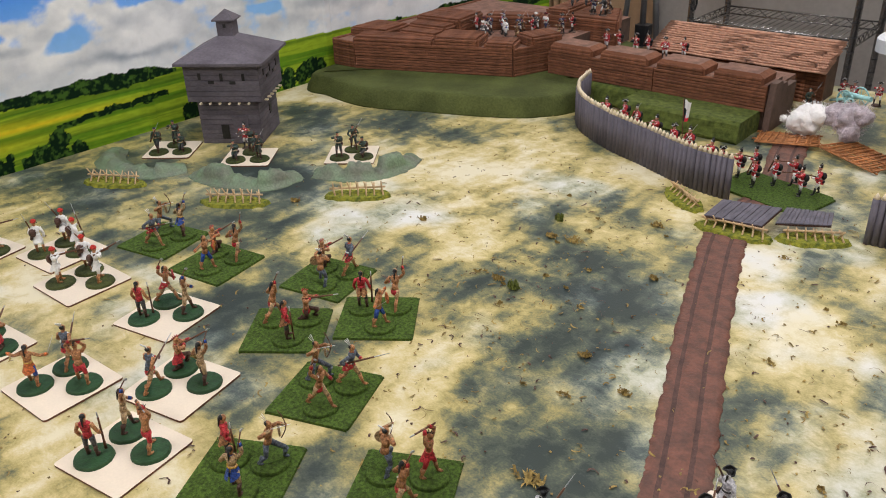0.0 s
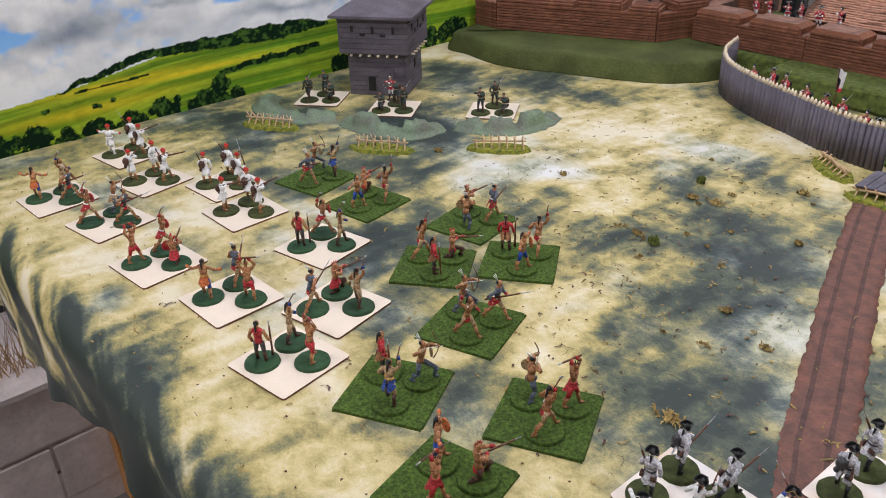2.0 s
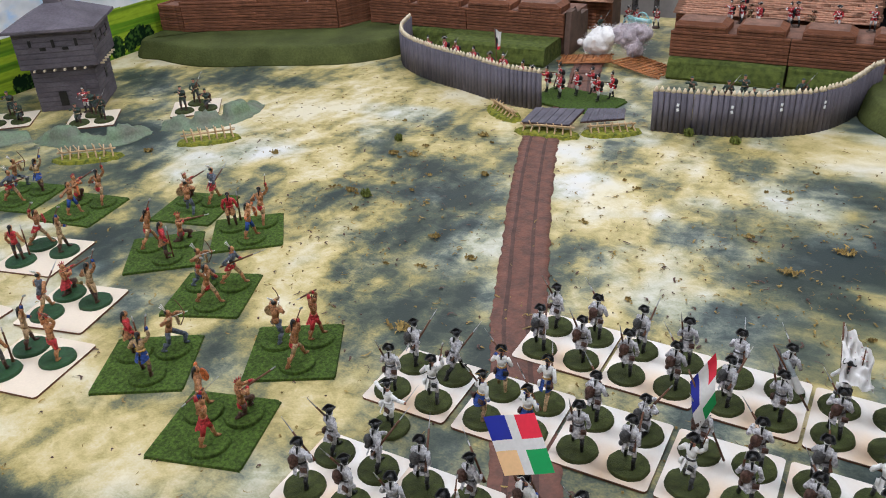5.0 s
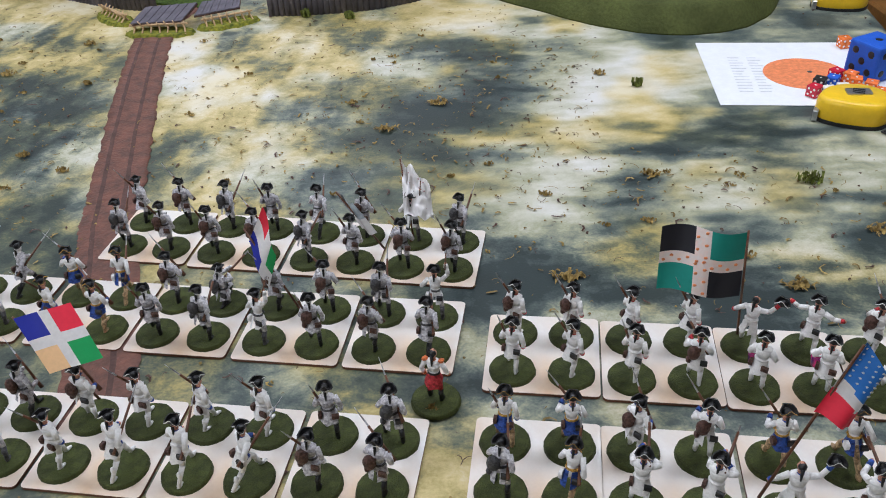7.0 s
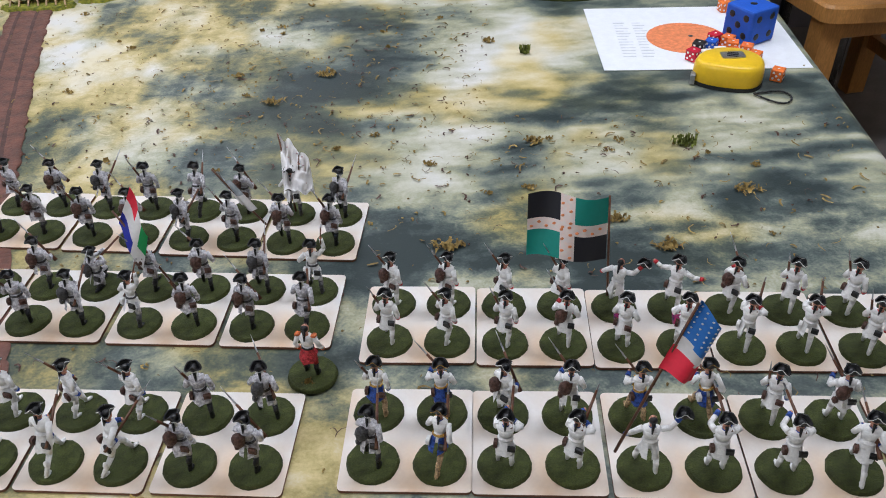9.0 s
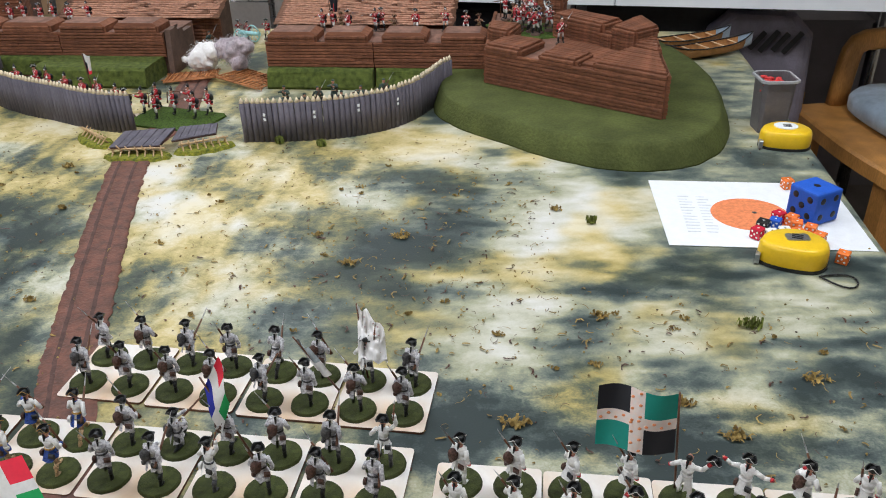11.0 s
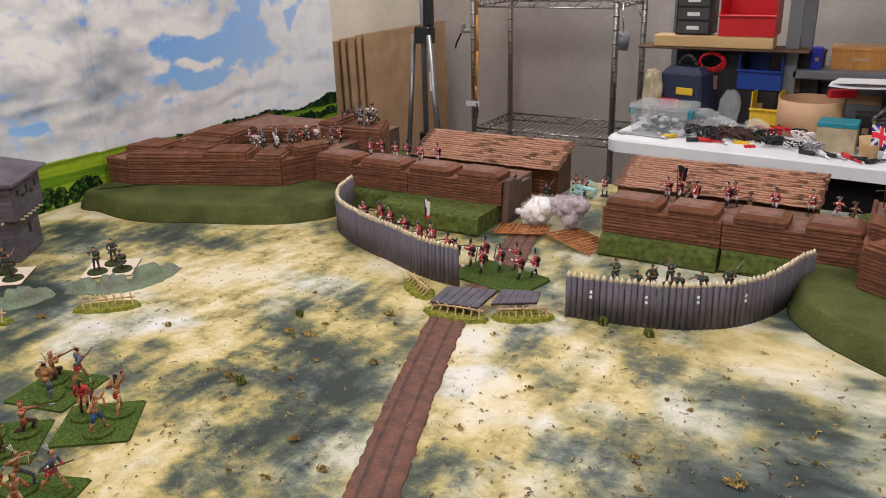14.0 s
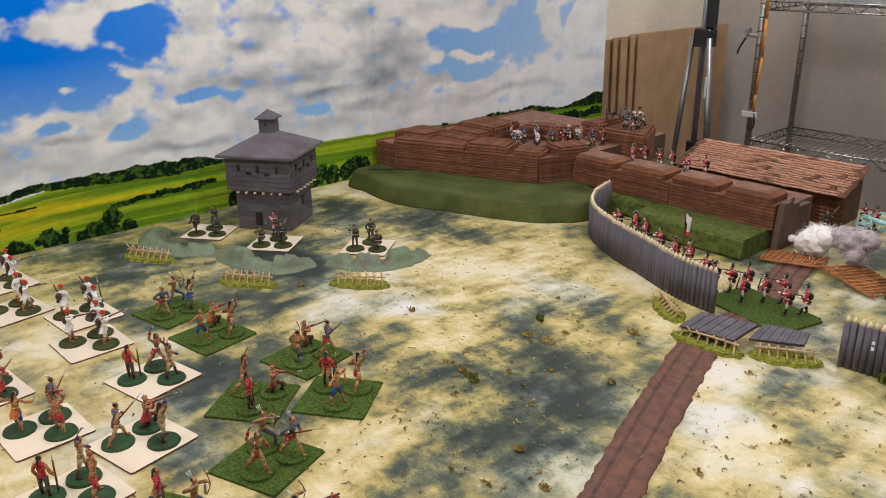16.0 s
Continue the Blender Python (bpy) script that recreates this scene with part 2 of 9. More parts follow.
def sweep(bm, pts, deep, wide, n=10):
    """A bar of oval section bent along pts, its depth along y."""
    P = [Vector(p) for p in pts]
    rings = []
    for i, p in enumerate(P):
        d = (P[min(i + 1, len(P) - 1)] - P[max(i - 1, 0)]).normalized()
        a = Vector((0, 1, 0))
        a = (a - d * a.dot(d)).normalized()
        b = d.cross(a)
        rings.append([bm.verts.new(p + a * deep * math.copysign(abs(math.cos(t)) ** 0.6, math.cos(t)) + b * wide * math.copysign(abs(math.sin(t)) ** 0.6, math.sin(t))) for t in [2 * math.pi * k / n for k in range(n)]])
    for p, q in zip(rings, rings[1:]):
        for k in range(n):
            face(bm, (p[k], p[(k + 1) % n], q[(k + 1) % n], q[k]), 0, True)
    face(bm, rings[0][::-1]), face(bm, rings[-1])


def ell(bm, c, r, u=8, v=5, mi=0, m=None):
    c = Vector(c)
    rows = []
    for j in range(1, v):
        ph = math.pi * j / v
        row = [Vector((r[0] * math.sin(ph) * math.cos(2 * math.pi * i / u), r[1] * math.sin(ph) * math.sin(2 * math.pi * i / u), r[2] * math.cos(ph))) for i in range(u)]
        rows.append([bm.verts.new((m @ p if m else p) + c) for p in row])
    q = [Vector((0, 0, r[2])), Vector((0, 0, -r[2]))]
    top, bot = [bm.verts.new((m @ p if m else p) + c) for p in q]
    for i in range(u):
        k = (i + 1) % u
        face(bm, (top, rows[0][i], rows[0][k]), mi, True)
        face(bm, (bot, rows[-1][k], rows[-1][i]), mi, True)
        for a, b in zip(rows, rows[1:]):
            face(bm, (a[i], b[i], b[k], a[k]), mi, True)


def prism(bm, outline, z0, z1, mi=0, top=None, inset=0.0, ch=0.0):
    """An upright prism over a counter-clockwise outline; top: material of the top face; inset: how far the top is drawn in."""
    n = len(outline)
    cx, cy = sum(p[0] for p in outline) / n, sum(p[1] for p in outline) / n

    def ring(z, k):
        out = []
        for x, y in outline:
            d = math.hypot(x - cx, y - cy) or 1
            f = max(0, d - k) / d
            out.append(bm.verts.new((cx + (x - cx) * f, cy + (y - cy) * f, z)))
        return out
    rings = [ring(z0, 0)]
    if ch:
        rings += [ring(z1 - ch, inset), ring(z1, inset + ch)]
    else:
        rings += [ring(z1, inset)]
    for a, b in zip(rings, rings[1:]):
        for i in range(n):
            j = (i + 1) % n
            face(bm, (a[i], a[j], b[j], b[i]), mi)
    face(bm, rings[0][::-1], mi)
    face(bm, rings[-1], mi if top is None else top)


def rect(cx, cy, w, d, ang=0.0, r=0.0, k=3):
    """A rectangle's outline with rounded corners."""
    pts = []
    for sx, sy, a0 in ((1, 1, 0), (-1, 1, 90), (-1, -1, 180), (1, -1, 270)):
        if r:
            for i in range(k + 1):
                a = radians(a0 + 90 * i / k)
                pts.append((sx * (w / 2 - r) + r * math.cos(a), sy * (d / 2 - r) + r * math.sin(a)))
        else:
            pts.append((sx * w / 2, sy * d / 2))
    ca, sa = math.cos(radians(ang)), math.sin(radians(ang))
    return [(cx + x * ca - y * sa, cy + x * sa + y * ca) for x, y in pts]


def circle(cx, cy, r, n=20, ry=None):
    return [(cx + r * math.cos(2 * math.pi * i / n), cy + (ry or r) * math.sin(2 * math.pi * i / n)) for i in range(n)]


def lattice(seed, x, y):
    """Smooth value noise over arrays, 0 to 1."""
    xi, yi = np.floor(x).astype(np.int64), np.floor(y).astype(np.int64)
    fx, fy = x - xi, y - yi
    fx, fy = fx * fx * (3 - 2 * fx), fy * fy * (3 - 2 * fy)

    def h(a, b):
        k = (a * 374761393 + b * 668265263 + seed * 974711) & 0x7FFFFFFF
        k = ((k ^ (k >> 13)) * 1274126177) & 0x7FFFFFFF
        return ((k ^ (k >> 16)) & 0xFFFF) / 65535.0
    return (h(xi, yi) * (1 - fx) + h(xi + 1, yi) * fx) * (1 - fy) + (h(xi, yi + 1) * (1 - fx) + h(xi + 1, yi + 1) * fx) * fy


def fbm(seed, x, y, octaves=5):
    out, amp, tot = 0 * x, 1.0, 0.0
    for i in range(octaves):
        out = out + amp * lattice(seed + i * 17, x * 2 ** i, y * 2 ** i)
        tot += amp
        amp *= 0.5
    return out / tot


def sheet(name, verts, nu, nv, colours, material):
    """A grid sheet (nu columns, nv rows) with a printed colour at each vertex."""
    idx = np.arange(nu * nv).reshape(nv, nu)
    faces = np.stack([idx[:-1, :-1], idx[:-1, 1:], idx[1:, 1:], idx[1:, :-1]], -1).reshape(-1, 4)
    me = bpy.data.meshes.new(name)
    me.from_pydata(verts.reshape(-1, 3).tolist(), [], faces.tolist())
    at = me.color_attributes.new("print", "FLOAT_COLOR", "POINT")
    rgba = np.concatenate([colours.reshape(-1, 3), np.ones((nu * nv, 1))], 1)
    at.data.foreach_set("color", rgba.astype(np.float32).ravel())
    me.polygons.foreach_set("use_smooth", np.ones(len(faces), dtype=bool))
    me.materials.append(material)
    return new(name, me)


def printed(name, rough, grain, gscale, bump, spec=0.4, sheen=0.0):
    m = mat(name, (0.5, 0.5, 0.5), rough, var=grain, scale=gscale, bump=bump, bscale=gscale * 5, spec=spec, sheen=sheen)
    nt = m.node_tree
    at = nt.nodes.new("ShaderNodeAttribute")
    at.attribute_name = "print"
    mul = nt.nodes.new("ShaderNodeMix")
    mul.data_type, mul.blend_type = "RGBA", "MULTIPLY"
    mul.inputs["Factor"].default_value = 1.0
    b = nt.nodes["Principled BSDF"]
    old = b.inputs["Base Color"].links[0].from_socket
    gain = nt.nodes.new("ShaderNodeMix")
    gain.data_type, gain.blend_type = "RGBA", "ADD"
    gain.inputs["Factor"].default_value = 1.0
    nt.links.new(old, gain.inputs["A"])
    gain.inputs["B"].default_value = (0.5, 0.5, 0.5, 1)
    nt.links.new(at.outputs["Color"], mul.inputs["A"])
    nt.links.new(gain.outputs["Result"], mul.inputs["B"])
    nt.links.new(mul.outputs["Result"], b.inputs["Base Color"])
    return m
M_DRUM = mat("magenta_drum_shell", (0.08, 0.02, 0.2), 0.5, var=0.5, scale=330, col2=(0.75, 0.03, 0.22))
M_TURBAN = mat("scarlet_turban_cloth", (0.7, 0.03, 0.02), 0.6, var=0.55, scale=420, bump=0.5, bscale=1100, col2=(0.9, 0.064, 0.049))
M_TURFBANK = mat("olive_turf", (0.095, 0.13, 0.022), 0.95, var=0.4, scale=90, bump=1.0, bscale=900, col2=(0.145, 0.18, 0.034))
M_NAVY = mat("dark_blue_coat", (0.025, 0.035, 0.12), 0.5, var=0.55, scale=420, bump=0.5, bscale=1100, col2=(0.056, 0.071, 0.194))
M_BROWNCOAT = mat("brown_coat", (0.16, 0.08, 0.045), 0.6, var=0.55, scale=420, bump=0.5, bscale=1100, col2=(0.252, 0.136, 0.085))

# ---- room ----
X0, X1, Y0, Y1, FLOOR = -1.62, 3.2, -2.6, 3.42, -0.76


def slab(name, c, s, material, label="", category=""):
    bm = bmesh.new()
    box(bm, (0, 0, 0), s)
    return tagged(part(name, bm, material, None, m=pose(*c)), label, category, kind="structure")


slab("floor", ((X0 + X1) / 2, (Y0 + Y1) / 2, FLOOR - 0.05), (X1 - X0 + 0.4, Y1 - Y0 + 0.4, 0.1), M_FLOOR, "grey concrete basement floor", "floor")
slab("ceiling", ((X0 + X1) / 2, (Y0 + Y1) / 2, CEIL + 0.05), (X1 - X0 + 0.4, Y1 - Y0 + 0.4, 0.1), M_CEIL, "plain white ceiling", "ceiling")
slab("wall_north", ((X0 + X1) / 2, Y1 + 0.06, (FLOOR + CEIL) / 2), (X1 - X0 + 0.4, 0.12, CEIL - FLOOR), M_BACKWALL, "grey painted back wall behind the shelves", "wall")
slab("wall_east", (X1 + 0.06, (Y0 + Y1) / 2, (FLOOR + CEIL) / 2), (0.12, Y1 - Y0, CEIL - FLOOR), M_WALL, "plain cream side wall", "wall")
slab("wall_south", ((X0 + X1) / 2, Y0 - 0.06, (FLOOR + CEIL) / 2), (X1 - X0 + 0.4, 0.12, CEIL - FLOOR), M_WALL, "plain cream wall", "wall")
slab("wall_west", (X0 - 0.06, (Y0 + Y1) / 2, (0.02 + CEIL) / 2), (0.12, Y1 - Y0, CEIL - 0.02), M_WALL, "cream painted upper wall", "wall")

# ---- cloth-covered table ----
TX0, TX1, TY1 = -1.37, 0.995, 1.95
SLATE_WEST = [(-1.24, 0.51, 0.11, 0.08), (-1.2, 1.07, 0.06, 0.05), (-1.19, 0.65, 0.1, 0.07), (-1.13, 1.02, 0.07, 0.05), (-1.0, 1.13, 0.07, 0.07), (-0.96, 0.76, 0.14, 0.11), (-0.91, 0.45, 0.06, 0.04), (-0.9, 0.74, 0.1, 0.08), (-0.87, 0.6, 0.06, 0.06),
    (-0.84, 1.15, 0.07, 0.03), (-0.82, 0.6, 0.05, 0.04), (-0.76, 0.1, 0.02, 0.02), (-0.64, 0.45, 0.04, 0.04), (-0.62, 0.69, 0.05, 0.04), (-0.59, 0.08, 0.06, 0.03), (-0.58, 0.38, 0.06, 0.04),
    (-0.58, 0.48, 0.07, 0.05)]
SLATE_MIDWEST = [(-0.57, 0.67, 0.04, 0.03), (-0.56, 0.73, 0.04, 0.03), (-0.49, 0.97, 0.07, 0.04), (-0.45, 0.31, 0.04, 0.03), (-0.41, 0.89, 0.09, 0.09), (-0.35, 0.82, 0.08, 0.08),
    (-0.34, 0.99, 0.07, 0.05), (-0.33, 0.88, 0.09, 0.09), (-0.32, 0.71, 0.1, 0.1), (-0.28, 0.29, 0.02, 0.02), (-0.2, 0.54, 0.06, 0.05), (-0.13, 0.53, 0.06, 0.04), (-0.25, 0.64, 0.04, 0.06), (-0.25, 0.51, 0.03, 0.03), (-0.24, 0.62, 0.08, 0.07), (-0.23, 0.82, 0.05, 0.06), (-0.19, 0.67, 0.06, 0.07),
    (-0.14, 0.47, 0.05, 0.04), (-0.2, 0.76, 0.05, 0.05), (-0.24, 0.93, 0.05, 0.03), (-0.55, 1.09, 0.04, 0.03), (-0.27, 0.75, 0.08, 0.06), (-0.23, 0.89, 0.04, 0.05), (-0.22, 0.76, 0.04, 0.04)]
SLATE_MIDEAST = [(-0.12, 0.57, 0.05, 0.05), (-0.08, 0.53, 0.04, 0.05), (-0.03, 1.01, 0.03, 0.05), (0.02, 0.93, 0.04, 0.03), (0.03, 0.66, 0.04, 0.07), (0.16, 1.04, 0.04, 0.04), (0.2, 0.75, 0.03, 0.04), (0.24, 0.79, 0.07, 0.08), (0.25, 0.7, 0.08, 0.07),
    (0.32, 0.78, 0.08, 0.07), (0.32, 0.97, 0.07, 0.06), (0.35, 1.31, 0.04, 0.04), (0.36, 0.66, 0.04, 0.04), (0.36, 0.93, 0.06, 0.07), (0.38, 0.88, 0.07, 0.07), (0.4, 0.98, 0.06, 0.05), (0.41, 0.24, 0.02, 0.04), (0.44, 0.68, 0.05, 0.05),
    (0.45, 0.39, 0.02, 0.04)]
SLATE_EAST = [(-0.1, 0.43, 0.08, 0.06), (-0.2, 0.42, 0.05, 0.05), (0.49, 0.46, 0.05, 0.03), (0.5, 0.97, 0.04, 0.04), (0.54, 0.48, 0.05, 0.04), (0.58, 0.4, 0.06, 0.03), (0.58, 0.58, 0.05, 0.05), (0.61, 0.61, 0.05, 0.06), (0.61, 0.69, 0.04, 0.05), (0.62, 0.13, 0.05, 0.01),
    (0.65, 1.03, 0.05, 0.03), (0.84, 0.51, 0.05, 0.03), (0.88, 0.62, 0.05, 0.04), (0.96, 0.68, 0.04, 0.04), (0.22, 0.58, 0.06, 0.04), (0.7, 0.71, 0.05, 0.06), (0.71, 0.43, 0.07, 0.03), (0.72, 0.58, 0.06, 0.06), (0.76, 0.7, 0.05, 0.05), (0.86, 0.58, 0.05, 0.05)]
SLATE = SLATE_WEST + SLATE_MIDWEST + SLATE_MIDEAST + SLATE_EAST
WHITE_SPRAY = [(-0.73, 0.71, 0.04, 0.04), (-0.7, 0.68, 0.05, 0.04), (-0.62, 0.82, 0.08, 0.07), (-0.51, 0.98, 0.07, 0.08), (-0.11, 0.62, 0.04, 0.05), (-0.11, 1.0, 0.05, 0.07), (-0.06, 0.56, 0.02, 0.04), (-0.06, 0.89, 0.04, 0.04), (0.05, 0.64, 0.04, 0.04),
    (0.09, 0.81, 0.05, 0.04), (0.13, 0.66, 0.04, 0.04), (0.13, 0.88, 0.05, 0.04), (0.24, 0.93, 0.06, 0.04), (0.49, 0.55, 0.03, 0.06), (0.5, 0.61, 0.04, 0.07), (0.5, 0.8, 0.05, 0.08), (0.51, 0.89, 0.05, 0.09)]
WHITE = WHITE_SPRAY
CREAM_WEST = [(-1.31, 1.15, 0.08, 0.07), (-1.24, 1.16, 0.07, 0.06), (-0.91, 0.31, 0.05, 0.04), (-0.88, 0.11, 0.06, 0.05), (-0.76, 0.82, 0.07, 0.05), (-0.74, 1.01, 0.13, 0.12), (-0.73, 0.71, 0.05, 0.04), (-0.7, 0.15, 0.05, 0.04), (-0.65, 1.17, 0.11, 0.1),
    (-0.64, 0.84, 0.11, 0.09), (-0.6, 1.07, 0.09, 0.09), (-0.58, 0.87, 0.11, 0.12), (-0.57, 0.12, 0.07, 0.04), (-0.56, 0.8, 0.08, 0.08), (-0.41, 1.2, 0.06, 0.05), (-0.3, 1.09, 0.05, 0.04), (-0.48, 0.09, 0.05, 0.03), (-0.48, 0.23, 0.04, 0.03), (-0.41, 0.11, 0.05, 0.04),
    (-0.38, 0.79, 0.05, 0.05), (-0.36, 0.29, 0.03, 0.03), (-0.33, 0.93, 0.1, 0.04), (-0.3, 0.41, 0.03, 0.03), (-0.42, 0.15, 0.06, 0.05), (-0.29, 0.13, 0.05, 0.05)]
CREAM_EAST = [(-0.3, 0.46, 0.05, 0.03), (-0.36, 0.51, 0.06, 0.06), (-0.33, 0.65, 0.03, 0.05), (-0.26, 0.39, 0.05, 0.04), (-0.47, 0.79, 0.05, 0.05), (-0.11, 1.0, 0.05, 0.07), (0.0, 0.85, 0.07, 0.08), (0.01, 1.03, 0.08, 0.06), (0.02, 0.76, 0.07, 0.09), (0.05, 0.64, 0.05, 0.04),
    (0.06, 0.83, 0.11, 0.08), (0.09, 1.02, 0.06, 0.07), (0.12, 0.67, 0.06, 0.06), (0.16, 0.92, 0.07, 0.04), (0.27, 0.12, 0.08, 0.01), (0.36, 1.13, 0.1, 0.07), (0.41, 0.7, 0.04, 0.02), (0.42, 0.18, 0.02, 0.03), (0.5, 1.09, 0.06, 0.04),
    (0.6, 0.88, 0.06, 0.08), (0.62, 0.76, 0.06, 0.06), (0.66, 0.63, 0.04, 0.03), (0.705, 0.49, 0.05, 0.02), (0.54, 0.48, 0.04, 0.02), (0.61, 0.52, 0.04, 0.02), (0.51, 0.75, 0.07, 0.05), (0.68, 0.58, 0.05, 0.03), (0.61, 0.93, 0.06, 0.05)]
CREAM = CREAM_WEST + CREAM_EAST


def step(a, b, v):
    t = np.clip((v - a) / (b - a), 0, 1)
    return t * t * (3 - 2 * t)


def blobs(list_of, x, y, fall=1.0):
    """Soft sprayed patches (x, y, half widths), 1 in their middle."""
    out = 0 * x
    for cx, cy, a, b in list_of:
        q = ((x - cx) / (a + 0.012)) ** 2 + ((y - cy) / (b + 0.012)) ** 2
        out = np.maximum(out, np.exp(-0.75 * fall * q))
    return out


def spots(list_of, y, z):
    out = 0 * y
    for cy, cz, a, b in list_of:
        out = np.maximum(out, np.exp(-((y - cy) / a) ** 2 - ((z - cz) / b) ** 2))
    return out


def cloth_pattern(x, y):
    """Darkness, yellowness and mottling of the print, 0 to 1 each."""
    wx = x + 0.05 * (fbm(3, x * 16, y * 16, 5) - 0.5)
    wy = y + 0.05 * (fbm(4, x * 16, y * 16, 5) - 0.5)
    soft = fbm(11, x * 9, y * 9, 5)
    # fine noise: across the table on the chair's side, along it elsewhere
    side = step(0.05, 0.4, x)
    fine = (1 - side) * fbm(21, x * 50, y * 20, 4) + side * fbm(22, x * 20, y * 46, 4)
    # stretched-noise streaks on the side towards the chair
    east = step(0.3, 0.6, x) * step(0.95, 0.7, y)
    u, v = x * 0.985 + y * 0.17, -x * 0.17 + y * 0.985
    streak = fbm(23, u * 9, v * 46, 4) - 0.5
    slate, white, cream = blobs(SLATE, wx, wy) * (1 - 0.3 * east), blobs(WHITE, wx, wy), blobs(CREAM, wx, wy)
    pale = np.maximum(white, cream * 0.85)
    d = 0.49 + 0.27 * slate - 0.31 * pale + (soft - 0.5) * 0.52 + (fine - 0.5) * 0.46 - 0.05 * step(-0.3, -0.5, x) * step(0.55, 0.35, y) + east * (0.03 + streak * 0.55) + 0.12 * step(-0.1, 0.02, x) * step(0.47, 0.4, y)
    warm = step(0.25, 0.75, 0.62 + 0.3 * cream - 0.55 * white - 0.42 * np.maximum(x, -0.2) + (fbm(31, x * 12, y * 12, 5) - 0.5) * 1.3)
    calm = 1 - 0.55 * step(0.12, 0.4, x) * step(0.45, 0.55, y)
    return np.stack([np.clip(d, 0, 1), warm, calm], -1)


def cloth_material():
    """Washed print: pale cream and white patches running into olive and grey-green, streaked along the weave."""
    m = bpy.data.materials.new("mottled_camouflage_cloth")
    m.use_nodes = True
    nt = m.node_tree
    b = nt.nodes["Principled BSDF"]
    b.inputs["Roughness"].default_value = 0.46
    b.inputs["Specular IOR Level"].default_value = 0.32
    at = nt.nodes.new("ShaderNodeAttribute")
    at.attribute_name = "print"
    sp = nt.nodes.new("ShaderNodeSeparateColor")
    nt.links.new(at.outputs["Color"], sp.inputs["Color"])
    tc = nt.nodes.new("ShaderNodeTexCoord")
    mp = nt.nodes.new("ShaderNodeMapping")
    mp.inputs["Scale"].default_value = (0.85, 1, 1)
    nt.links.new(tc.outputs["Object"], mp.inputs["Vector"])
    total = sp.outputs[0]
    for scale, detail, dist, gain in ((18.0, 4, 1.2, 0.46), (66.0, 5, 1.0, 0.38), (420.0, 3, 0.0, 0.22)):
        n = nt.nodes.new("ShaderNodeTexNoise")
        n.inputs["Scale"].default_value, n.inputs["Detail"].default_value, n.inputs["Distortion"].default_value = scale, detail, dist
        n.inputs["Roughness"].default_value = 0.6
        nt.links.new(mp.outputs["Vector"], n.inputs["Vector"])
        centred = nt.nodes.new("ShaderNodeMath")
        centred.operation = "MULTIPLY_ADD"
        centred.inputs[1].default_value, centred.inputs[2].default_value = gain, -0.5 * gain
        nt.links.new(n.outputs["Fac"], centred.inputs[0])
        ma = nt.nodes.new("ShaderNodeMath")
        ma.operation = "MULTIPLY_ADD"
        nt.links.new(centred.outputs[0], ma.inputs[0])
        nt.links.new(sp.outputs[2], ma.inputs[1])
        nt.links.new(total, ma.inputs[2])
        total = ma.outputs[0]
        last = n
    mixes = []
    for stops in (((0.12, (0.7, 0.69, 0.66)), (0.33, (0.53, 0.525, 0.42)), (0.46, (0.35, 0.355, 0.24)), (0.56, (0.185, 0.21, 0.17)), (0.66, (0.078, 0.1, 0.095)), (0.8, (0.03, 0.043, 0.043))),
                  ((0.12, (0.72, 0.65, 0.46)), (0.32, (0.58, 0.48, 0.225)), (0.45, (0.4, 0.33, 0.125)), (0.56, (0.19, 0.185, 0.09)), (0.66, (0.078, 0.094, 0.067)), (0.8, (0.032, 0.044, 0.038)))):
        r = nt.nodes.new("ShaderNodeValToRGB")
        while len(r.color_ramp.elements) < len(stops):
            r.color_ramp.elements.new(0.5)
        for e, (p, c) in zip(r.color_ramp.elements, stops):
            e.position, e.color = p, (*c, 1)
        nt.links.new(total, r.inputs["Fac"])
        mixes.append(r)
    mix = nt.nodes.new("ShaderNodeMix")
    mix.data_type = "RGBA"
    nt.links.new(sp.outputs[1], mix.inputs["Factor"])
    nt.links.new(mixes[0].outputs["Color"], mix.inputs["A"])
    nt.links.new(mixes[1].outputs["Color"], mix.inputs["B"])
    nt.links.new(mix.outputs["Result"], b.inputs["Base Color"])
    bn = nt.nodes.new("ShaderNodeBump")
    bn.inputs["Strength"].default_value, bn.inputs["Distance"].default_value = 0.12, 0.002
    nt.links.new(last.outputs["Fac"], bn.inputs["Height"])
    nt.links.new(bn.outputs["Normal"], b.inputs["Normal"])
    return m


def wrapped(s, r):
    """How far out and down a cloth lies that goes s past an edge of radius r."""
    s = np.maximum(s, 0)
    a = np.minimum(s / r, radians(87))
    rest = np.maximum(s - r * radians(87), 0)
    return r * np.sin(a) + rest * math.cos(radians(87)), r * (1 - np.cos(a)) + rest * math.sin(radians(87))


